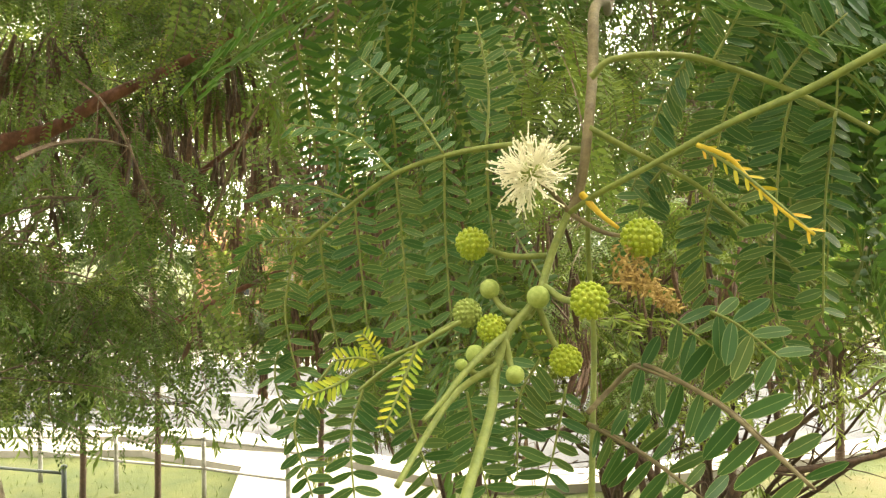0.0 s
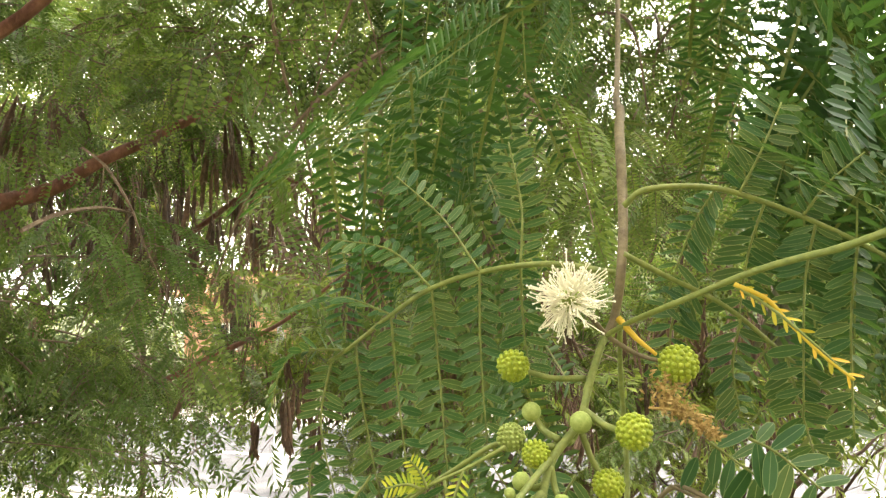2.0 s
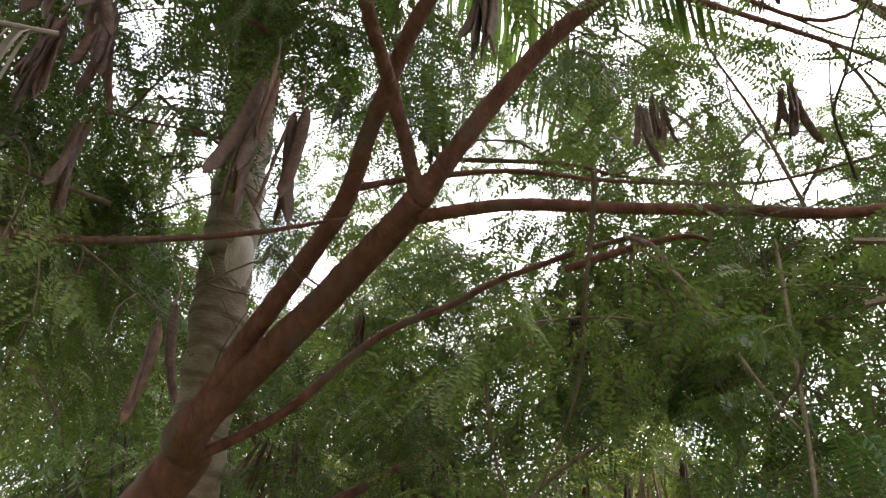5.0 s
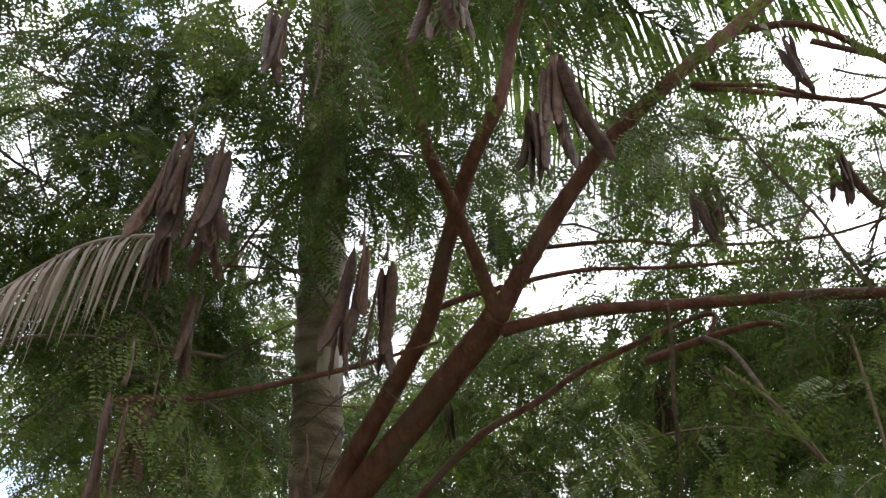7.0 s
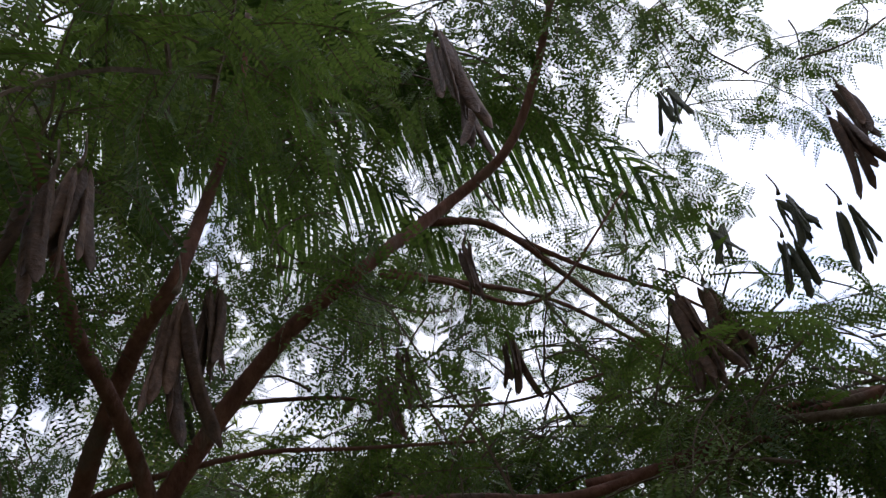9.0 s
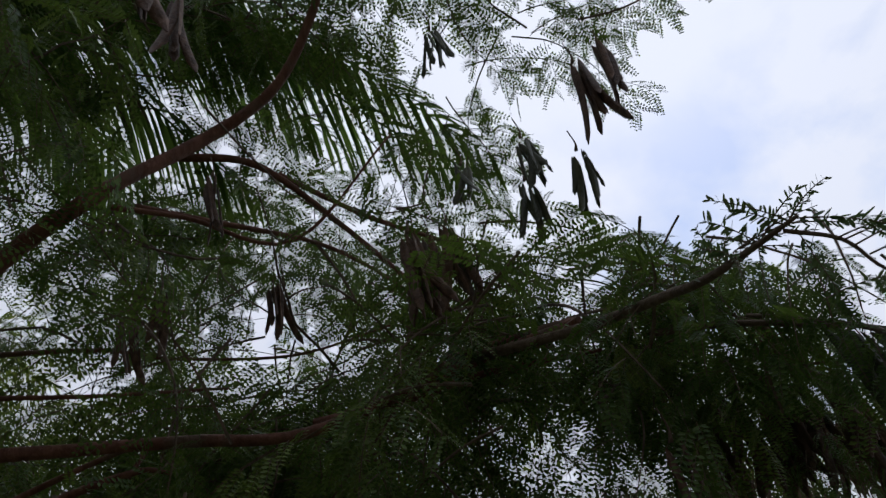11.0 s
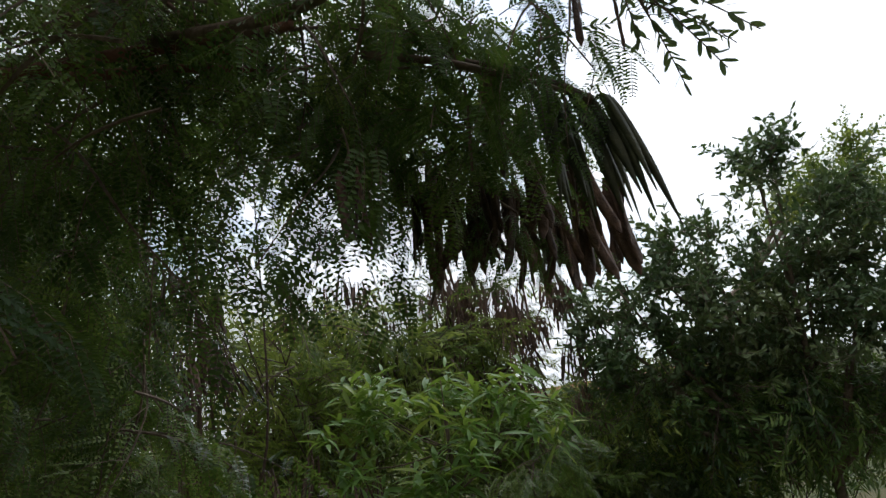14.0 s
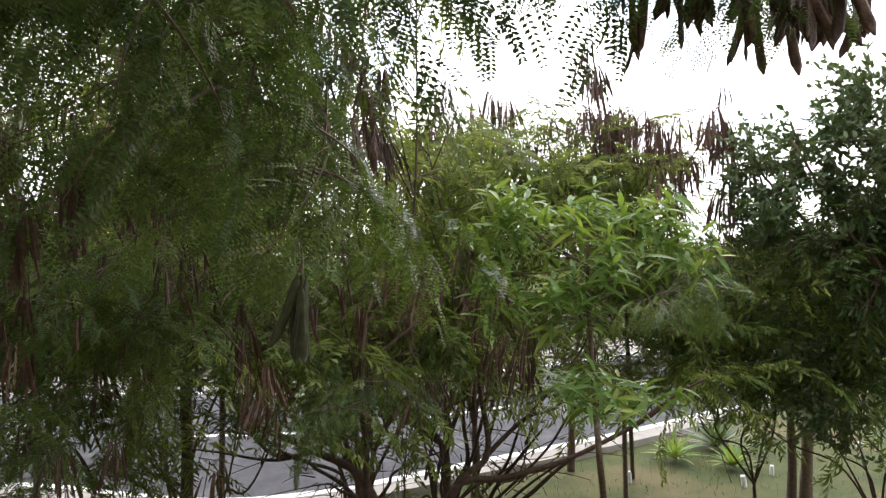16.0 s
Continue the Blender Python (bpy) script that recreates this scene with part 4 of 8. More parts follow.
# further leaves up the same stem
for k, (at, turn, tilt, size) in enumerate((
    ((0.067, 0.227, 3.117), 0.2, 0.1, 0.9), ((0.071, 0.245, 3.158), 2.9, 0.2, 1.0), ((0.060, 0.204, 3.084), -0.3, 0.3, 0.8), ((0.072, 0.246, 3.181), 0.5, -0.1, 1.0), ((0.098, 0.256, 3.237), 0.1, 0.2, 1.0),
    ((0.089, 0.230, 3.185), -0.6, 0.3, 1.0), ((0.102, 0.294, 3.281), 3.3, 0.3, 1.0), ((0.092, 0.356, 3.345), 0.3, 0.0, 1.1), ((0.094, 0.243, 3.213), 2.7, 0.3, 1.0), ((0.167, 0.326, 3.227), 0.4, 0.5, 1.1),
    ((0.192, 0.370, 3.382), 0.0, 0.3, 1.2), ((0.185, 0.305, 3.275), 0.5, 0.4, 1.1), ((0.124, 0.264, 3.147), 0.3, 0.4, 1.0), 
    ((0.130, 0.355, 3.232), 0.1, 0.5, 1.2), ((0.141, 0.318, 3.162), -0.2, 0.7, 1.2), ((0.186, 0.327, 3.251), 0.2, 0.6, 1.2), ((0.072, 0.425, 3.218), 2.9, 0.7, 1.2), ((0.051, 0.396, 3.124), 3.2, 0.8, 1.2), ((0.147, 0.293, 3.101), 0.3, 0.8, 1.1), ((0.070, 0.346, 3.061), 2.9, 0.9, 1.1),
    ((0.129, 0.328, 3.278), 0.1, 0.7, 1.3), ((0.194, 0.342, 3.343), 0.3, 0.6, 1.3), ((0.074, 0.349, 3.223), 2.8, 0.8, 1.2), ((0.135, 0.286, 3.215), -0.2, 0.9, 1.2), ((0.049, 0.653, 3.454), 0.1, 0.8, 1.3),
    ((0.100, 0.231, 3.110), 0.2, 0.3, 0.9), ((0.055, 0.301, 3.135), 2.8, 0.3, 1.0), ((0.064, 0.395, 3.245), 2.9, 0.5, 1.1), ((0.127, 0.298, 3.151), 0.1, 0.6, 1.0),
)):
    m = Matrix.Translation(Vector(at) - ANCHOR) @ Euler((0.3 * math.sin(k * 2.1), tilt, turn)).to_matrix().to_4x4() @ Matrix.Scale(size, 4)
    part("compound_leaf", SINGLE[k % 4], twig, m)
twig.location = ANCHOR + Vector((-0.002, 0.0, -0.0036))


opening((0.634, -0.089, 3.093), (1.156, 1.767, 3.623), 4.5)
opening((0.634, -0.089, 3.093), (1.329, 1.715, 3.605), 4)
opening((0.634, -0.089, 3.093), (1.495, 1.648, 3.583), 5)
opening((0.634, -0.089, 3.093), (1.686, 1.544, 3.569), 5)
opening((0.634, -0.089, 3.093), (1.802, 1.453, 3.601), 3.5)
opening((0.634, -0.089, 3.093), (1.916, 1.373, 3.557), 3)
opening((0.645, -0.150, 3.181), (1.176, 1.706, 3.703), 4)
opening((0.645, -0.150, 3.181), (1.314, 1.632, 3.795), 3.5)
opening((0.645, -0.150, 3.181), (1.492, 1.593, 3.675), 4)
opening((0.645, -0.150, 3.181), (1.696, 1.500, 3.595), 3)
opening((0.645, -0.150, 3.181), (1.830, 1.432, 3.487), 2.5)
opening((0.682, -0.189, 3.241), (1.257, 1.659, 3.744), 2.5)
opening((0.682, -0.189, 3.241), (1.572, 1.556, 3.644), 2)
opening((0.682, -0.189, 3.241), (1.887, 1.392, 3.463), 2)
opening((0.727, -0.226, 3.308), (2.306, 0.739, 4.066), 7)
opening((0.727, -0.226, 3.308), (2.385, 0.551, 4.111), 8)
opening((0.727, -0.226, 3.308), (2.137, 0.761, 4.326), 6)
opening((0.707, -0.238, 3.331), (2.334, 0.605, 4.131), 8)
opening((0.707, -0.238, 3.331), (2.166, 0.679, 4.345), 7)
opening((0.613, -0.318, 3.372), (1.766, 0.868, 4.497), 6)
opening((0.613, -0.318, 3.372), (1.947, 0.808, 4.348), 6)
opening((0.613, -0.318, 3.372), (1.573, 0.992, 4.539), 3)
opening((0.222, -0.468, 3.506), (1.209, 1.008, 4.426), 4.5)
opening((0.222, -0.468, 3.506), (1.339, 0.867, 4.490), 4)
opening((0.222, -0.468, 3.506), (0.390, 1.265, 4.490), 2.5)
opening((0.222, -0.468, 3.506), (0.702, 1.145, 4.586), 2)
opening((0.222, -0.468, 3.506), (-0.078, 1.003, 4.828), 2)
opening((0.030, -0.455, 3.337), (-0.528, 1.204, 4.304), 2.2)
opening((0.030, -0.455, 3.337), (0.467, 1.173, 4.414), 3)
opening((0.030, -0.455, 3.337), (-0.398, 1.339, 4.111), 1.6)
opening((0.030, -0.455, 3.337), (-1.090, 0.733, 4.492), 2)
opening((0.030, -0.455, 3.337), (-0.750, 1.079, 4.356), 1.8)
opening((-0.001, -0.242, 3.189), (-0.778, 1.344, 4.128), 1.3)
opening((-0.001, -0.242, 3.189), (-1.039, 1.342, 3.833), 1.2)
opening((-0.001, -0.242, 3.189), (-0.542, 1.264, 4.390), 1.2)
opening((-0.001, -0.242, 3.189), (0.482, 1.188, 4.502), 1.8)
opening((-0.001, -0.242, 3.189), (-0.175, 1.500, 4.157), 1.2)
opening((-0.001, -0.242, 3.189), (-1.171, 0.971, 4.267), 1.5)
opening((0.171, -0.460, 3.473), (-0.278, 1.286, 4.338), 2.4, 9)
opening((0.171, -0.460, 3.473), (-0.441, 1.288, 4.229), 1.5, 9)
opening((0.171, -0.460, 3.473), (-0.714, 1.212, 4.123), 1.4, 9)
opening((0.171, -0.460, 3.473), (0.523, 1.248, 4.452), 2, 9)
opening((-0.001, -0.098, 3.066), (0.841, 1.578, 3.759), 3.5, 9)
opening((-0.001, -0.098, 3.066), (0.703, 1.540, 3.972), 2.5, 9)
opening((-0.001, -0.098, 3.066), (0.528, 1.532, 4.097), 2, 9)
opening((-0.010, -0.053, 3.041), (0.857, 1.546, 3.872), 3, 9)
opening((-0.007, -0.033, 3.018), (0.976, 1.590, 3.648), 3.5, 9)
opening((-0.007, -0.033, 3.018), (0.811, 1.651, 3.721), 2.5, 9)
opening((-0.007, -0.033, 3.018), (-0.507, 1.852, 2.577), 3.5, 14)
opening((-0.007, -0.033, 3.018), (-0.260, 1.901, 2.578), 4, 14)
opening((-0.007, -0.033, 3.018), (0.032, 1.916, 2.571), 4, 14)
opening((-0.007, -0.033, 3.018), (0.290, 1.897, 2.588), 3.5, 14)
opening((-0.007, -0.033, 3.018), (-0.165, 1.951, 2.829), 1.6, 14)
opening((0.006, -0.012, 2.995), (-0.388, 1.897, 2.547), 3.5, 14)
opening((0.006, -0.012, 2.995), (-0.973, 1.653, 2.474), 3, 14)
opening((0.006, -0.012, 2.995), (-0.642, 1.776, 2.374), 3, 14)
opening((0.009, -0.024, 2.995), (-1.059, 1.571, 2.433), 4.5, 14)
opening((0.009, -0.024, 2.995), (-0.941, 1.631, 2.397), 4.5, 14)
opening((0.009, -0.024, 2.995), (-0.799, 1.701, 2.386), 4.5, 14)
opening((0.009, -0.024, 2.995), (-0.630, 1.772, 2.390), 4.5, 14)
opening((0.009, -0.024, 2.995), (-0.597, 1.821, 2.517), 4.5, 14)
opening((0.009, -0.024, 2.995), (-0.734, 1.766, 2.501), 4.5, 14)
opening((0.171, -0.460, 3.473), (-0.141, 1.344, 4.278), 2.2, 6)
opening((0.171, -0.460, 3.473), (0.156, 1.383, 4.249), 2.2, 6)
opening((0.171, -0.460, 3.473), (0.449, 1.342, 4.294), 1.8, 6)
opening((0.171, -0.460, 3.473), (-0.335, 1.253, 4.373), 2, 9)
opening((0.030, -0.455, 3.337), (-1.081, 0.961, 4.209), 2, 9)
opening((0.030, -0.455, 3.337), (-0.817, 1.174, 4.130), 2, 9)
opening((0.030, -0.455, 3.337), (-0.361, 1.276, 4.259), 2, 9)
opening((0.732, -0.219, 3.294), (1.223, 1.655, 3.793), 2.5, 5)
opening((0.732, -0.219, 3.294), (1.410, 1.610, 3.738), 2.5, 5)
opening((0.732, -0.219, 3.294), (1.529, 1.586, 3.621), 2.5, 5)
opening((0.732, -0.219, 3.294), (1.116, 1.610, 4.005), 1.6, 5)
opening((0.732, -0.219, 3.294), (0.922, 1.595, 4.115), 1.2, 5)
opening((0.732, -0.219, 3.294), (1.781, 1.463, 3.559), 2, 5)
opening((0.732, -0.219, 3.294), (1.898, 1.396, 3.469), 2, 5)
opening((0.613, -0.318, 3.372), (1.148, 1.535, 3.901), 2, 5)
opening((0.613, -0.318, 3.372), (1.524, 1.433, 3.692), 2.2, 5)
opening((0.613, -0.318, 3.372), (1.857, 1.236, 3.564), 2, 5)
opening((0.613, -0.318, 3.372), (0.504, 1.333, 4.495), 1.5, 5)
opening((0.613, -0.318, 3.372), (0.561, 1.301, 4.545), 1.5, 5)
opening((-0.001, -0.242, 3.189), (-0.031, 1.674, 3.761), 1.5, 9)
opening((0.634, -0.089, 3.093), (0.083, 1.785, 3.522), 3.2, 14)
opening((0.634, -0.089, 3.093), (0.150, 1.769, 3.652), 2.2, 14)
opening((0.634, -0.089, 3.093), (0.272, 1.811, 3.601), 1.0, 14)
opening((0.634, -0.089, 3.093), (0.440, 1.806, 3.704), 1.8, 14)
opening((0.634, -0.089, 3.093), (0.026, 1.807, 3.282), 2.2, 14)
opening((0.634, -0.089, 3.093), (1.002, 1.842, 3.463), 2.6, 14)
opening((0.634, -0.089, 3.093), (0.930, 1.813, 3.635), 1.6, 3.0)
opening((0.634, -0.089, 3.093), (0.953, 1.851, 3.463), 1.6, 2.4)
opening((0.634, -0.089, 3.093), (0.908, 1.774, 3.767), 1.2, 2.4)
opening((0.645, -0.107, 3.128), (0.875, 1.847, 3.484), 1.2, 2.4)
opening((0.613, -0.318, 3.372), (0.160, 0.941, 4.858), 4, 2.6)
opening((0.613, -0.318, 3.372), (0.500, 1.016, 4.858), 5, 2.6)
opening((0.613, -0.318, 3.372), (0.837, 1.065, 4.799), 4.5, 2.6)
opening((0.613, -0.318, 3.372), (0.292, 1.129, 4.715), 3, 2.4)
opening((0.222, -0.468, 3.506), (0.669, 0.981, 4.810), 5, 2.5)
opening((0.222, -0.468, 3.506), (0.917, 0.988, 4.688), 3.5, 2.5)
opening((0.658, -0.268, 3.364), (0.348, 1.100, 4.790), 4, 2.6)
opening((0.634, -0.089, 3.093), (0.662, 1.845, 2.585), 3, 14)
opening((0.634, -0.089, 3.093), (0.914, 1.822, 2.573), 3, 14)
opening((0.634, -0.089, 3.093), (1.173, 1.777, 2.615), 3, 14)
opening((0.634, -0.089, 3.093), (1.367, 1.729, 2.696), 2.5, 14)
opening((0.634, -0.089, 3.093), (0.329, 1.814, 2.558), 2.5, 14)
opening((0.634, -0.089, 3.093), (0.789, 1.866, 2.701), 2, 14)
opening((0.634, -0.089, 3.093), (1.547, 1.619, 2.595), 2, 14)
opening((0.645, -0.150, 3.181), (1.219, 1.664, 3.798), 3, 4.6)
opening((0.645, -0.150, 3.181), (1.457, 1.590, 3.740), 3, 4.6)
opening((0.645, -0.150, 3.181), (1.661, 1.490, 3.708), 2.5, 4.6)
opening((0.645, -0.150, 3.181), (1.070, 1.688, 3.846), 2, 4.6)
opening((0.707, -0.238, 3.331), (1.193, 1.426, 4.328), 1.5, 5)
opening((0.707, -0.238, 3.331), (1.510, 1.307, 4.315), 1.5, 5)
opening((0.707, -0.238, 3.331), (0.968, 1.533, 4.223), 1.5, 5)
opening((0.707, -0.238, 3.331), (1.710, 1.386, 3.928), 1.5, 5)
opening((0.707, -0.238, 3.331), (1.310, 1.526, 4.054), 1.5, 5)
opening((0.707, -0.238, 3.331), (0.727, 1.410, 4.464), 1.5, 5)
opening((0.707, -0.238, 3.331), (1.359, 1.579, 3.854), 2, 5)
opening((0.171, -0.460, 3.473), (-0.379, 1.310, 4.224), 1.3, 9)
opening((0.171, -0.460, 3.473), (-0.268, 1.304, 4.306), 1.3, 9)
opening((0.171, -0.460, 3.473), (-0.186, 1.360, 4.221), 1.3, 9)
opening((0.171, -0.460, 3.473), (-0.073, 1.352, 4.285), 1.3, 9)
opening((0.171, -0.460, 3.473), (-0.048, 1.403, 4.166), 1.3, 9)
opening((0.171, -0.460, 3.473), (0.041, 1.402, 4.191), 1.3, 9)
opening((0.171, -0.460, 3.473), (0.140, 1.382, 4.252), 1.3, 9)
opening((0.171, -0.460, 3.473), (0.161, 1.428, 4.133), 1.3, 9)
opening((0.171, -0.460, 3.473), (0.262, 1.398, 4.206), 1.3, 9)
opening((0.171, -0.460, 3.473), (0.362, 1.390, 4.209), 1.3, 9)
opening((0.171, -0.460, 3.473), (0.423, 1.363, 4.255), 1.3, 9)
opening((0.171, -0.460, 3.473), (-0.145, 1.275, 4.416), 1.3, 9)
opening((0.171, -0.460, 3.473), (0.251, 1.362, 4.293), 1.3, 9)

# ---- the large leucaena overhead ----
tree = thing("leucaena_tree", "large leucaena with red-brown limbs, feathery leaves and hanging pods", "tree")
tube("trunk", [(-2.75, 1.75, 0.6, 0.12), (-2.35, 1.75, 1.7, 0.10), (*(-1.638, 1.432, 3.073), 0.082), (*(-1.397, 1.403, 3.318), 0.074), (*(-1.230, 1.364, 3.504), 0.066), (*(-1.182, 1.280, 3.551), 0.058), (*(-1.054, 1.275, 3.679), 0.046), (*(-0.810, 1.197, 3.855), 0.041), (*(-0.557, 1.068, 4.004), 0.038), (*(-0.481, 1.013, 4.040), 0.036)], BARK, tree, 14, 8, 0.05, "smooth red-brown main trunk")
limb("limb", tree, BARK, (0.033, 0.01), (-1.171, 1.274, 3.558), (-1.037, 1.238, 3.777), (-0.877, 1.168, 3.937), (-0.706, 1.056, 4.071), (-0.588, 0.917, 4.190), (-0.455, 0.784, 4.344), (-0.334, 0.695, 4.448), (-0.302, 0.730, 4.669), (-0.206, 0.674, 4.964), (-0.155, 0.593, 5.279), sides=12)
limb("limb", tree, BARK, (0.027, 0.008), (-0.487, 1.018, 4.028), (-0.395, 0.978, 4.130), (-0.280, 0.938, 4.249), (-0.131, 0.886, 4.373), (0.087, 0.848, 4.504), (0.319, 0.925, 4.720), (0.509, 0.888, 4.850), (0.647, 0.811, 5.078), (0.761, 0.686, 5.300), (0.954, 0.602, 5.526), sides=12)
limb("limb", tree, BARK, (0.02, 0.011), (-0.486, 1.014, 4.036), (-0.488, 0.928, 4.116), (-0.495, 0.799, 4.211), (-0.492, 0.632, 4.278), (-0.473, 0.491, 4.359), (-0.492, 0.481, 4.450), (-0.501, 0.362, 4.588), sides=10)
limb("limb", tree, BARK, (0.017, 0.008), (-0.481, 1.037, 4.002), (-0.373, 1.024, 4.003), (-0.239, 1.021, 4.001), (-0.041, 1.042, 3.983), (0.209, 1.045, 3.951), (0.465, 1.006, 3.901), (0.779, 0.903, 3.933), (1.004, 0.723, 3.906), (0.795, 0.972, 3.987), (0.974, 0.850, 3.928), sides=10)
limb("limb", tree, BARK, (0.017, 0.006), (-1.172, 1.326, 3.495), (-1.063, 1.363, 3.563), (-0.938, 1.363, 3.632), (-0.808, 1.372, 3.751), (-0.669, 1.374, 3.854), (-0.500, 1.400, 3.933), (-0.344, 1.421, 4.020), (0.003, 1.427, 4.119), (-0.011, 1.383, 4.018), sides=9)
limb("limb", tree, BARK, (0.03, 0.012), (-1.743, 1.638, 3.198), (-1.354, 2.046, 3.352), (-1.154, 2.138, 3.487), (-0.921, 2.262, 3.650), (-0.666, 2.348, 3.828), sides=9)
limb("limb", tree, BARK, (0.016, 0.005), (-1.452, 2.818, 3.150), (-1.157, 2.936, 3.329), (-0.795, 3.016, 3.583), (-0.519, 3.100, 3.417), (-0.176, 3.205, 3.230), sides=7)
limb("limb", tree, BARK, (0.016, 0.005), (-1.355, 3.064, 2.634), (-1.081, 3.183, 2.777), (-0.828, 3.264, 2.906), (-0.584, 3.316, 3.100), (-0.443, 3.333, 3.213), sides=7)
# lesser branches
for radii, places in (
    ((0.012, 0.004), ((-1.316, 0.631, 3.821), (-1.143, 0.740, 3.838), (-0.867, 0.883, 3.906), (-0.618, 0.941, 3.959))),
    ((0.010, 0.004), ((-0.672, 1.027, 4.100), (-0.545, 1.079, 4.148), (-0.295, 1.159, 4.196), (-0.057, 1.249, 4.196), (0.261, 1.302, 4.174))),
    ((0.010, 0.004), ((0.116, 0.985, 4.563), (0.248, 1.056, 4.555), (0.547, 1.258, 4.563), (0.739, 1.260, 4.393), (0.899, 1.246, 4.173))),
    ((0.006, 0.002), ((0.546, 1.260, 4.561), (0.612, 1.283, 4.414), (0.669, 1.346, 4.249))),
    ((0.012, 0.005), ((0.220, 0.943, 4.678), (0.419, 1.007, 4.671), (0.617, 1.132, 4.526), (0.811, 1.155, 4.267), (0.930, 1.104, 4.105))),
    ((0.008, 0.003), ((0.098, 0.873, 4.475), (0.251, 0.933, 4.462), (0.493, 0.993, 4.392), (0.782, 0.922, 4.641))),
    ((0.006, 0.003), ((-0.009, 0.963, 3.861), (0.039, 0.879, 3.786), (0.084, 0.711, 3.598), (0.123, 0.703, 3.524))),
    ((0.007, 0.003), ((-1.174, 0.983, 4.326), (-1.048, 1.075, 4.334), (-1.414, 0.826, 4.329))),
    ((0.008, 0.003), ((-0.809, 0.742, 4.387), (-0.861, 0.698, 4.394), (-1.011, 0.715, 4.322), (-1.172, 0.750, 4.204))),
    ((0.012, 0.004), ((-0.160, 1.217, 3.927), (-0.025, 1.163, 3.937), (0.108, 1.096, 3.926), (0.165, 1.101, 3.910))),
    ((0.009, 0.004), ((-0.605, 1.569, 4.572), (-0.205, 1.670, 4.566), (0.015, 1.723, 4.516), (0.405, 1.730, 4.451), (0.742, 1.631, 4.446))),
    ((0.010, 0.003), ((0.464, 1.223, 4.820), (0.706, 1.248, 4.628), (0.911, 1.218, 4.468), (1.030, 1.169, 4.297))),
    ((0.012, 0.004), ((0.479, 1.045, 3.932), (0.669, 0.999, 3.926), (0.834, 0.928, 3.921), (0.982, 0.849, 3.892), (1.048, 0.771, 3.859))),
):
    limb("branch", tree, TWIG if radii[0] < 0.007 else BARK, radii, *places, sides=6, steps=6)
# the bough that reaches out to the open sky
limb("branch", tree, TWIG, (0.011, 0.0022), (0.790, 0.902, 3.949), (0.950, 0.594, 3.830), (0.990, 0.378, 3.755), (0.987, 0.274, 3.716), (1.014, 0.206, 3.710), (1.039, 0.156, 3.710), sides=8)
limb("branch", tree, TWIG, (0.0026, 0.001), (1.032, 0.177, 3.707), (1.065, 0.152, 3.671), (1.086, 0.150, 3.630), (1.115, 0.134, 3.590), (1.126, 0.128, 3.555), sides=6)
limb("branch", tree, TWIG, (0.007, 0.003), (1.096, 0.663, 3.827), (1.215, 0.598, 3.788), (1.289, 0.546, 3.742), (1.354, 0.501, 3.701), (1.386, 0.484, 3.677), sides=6)

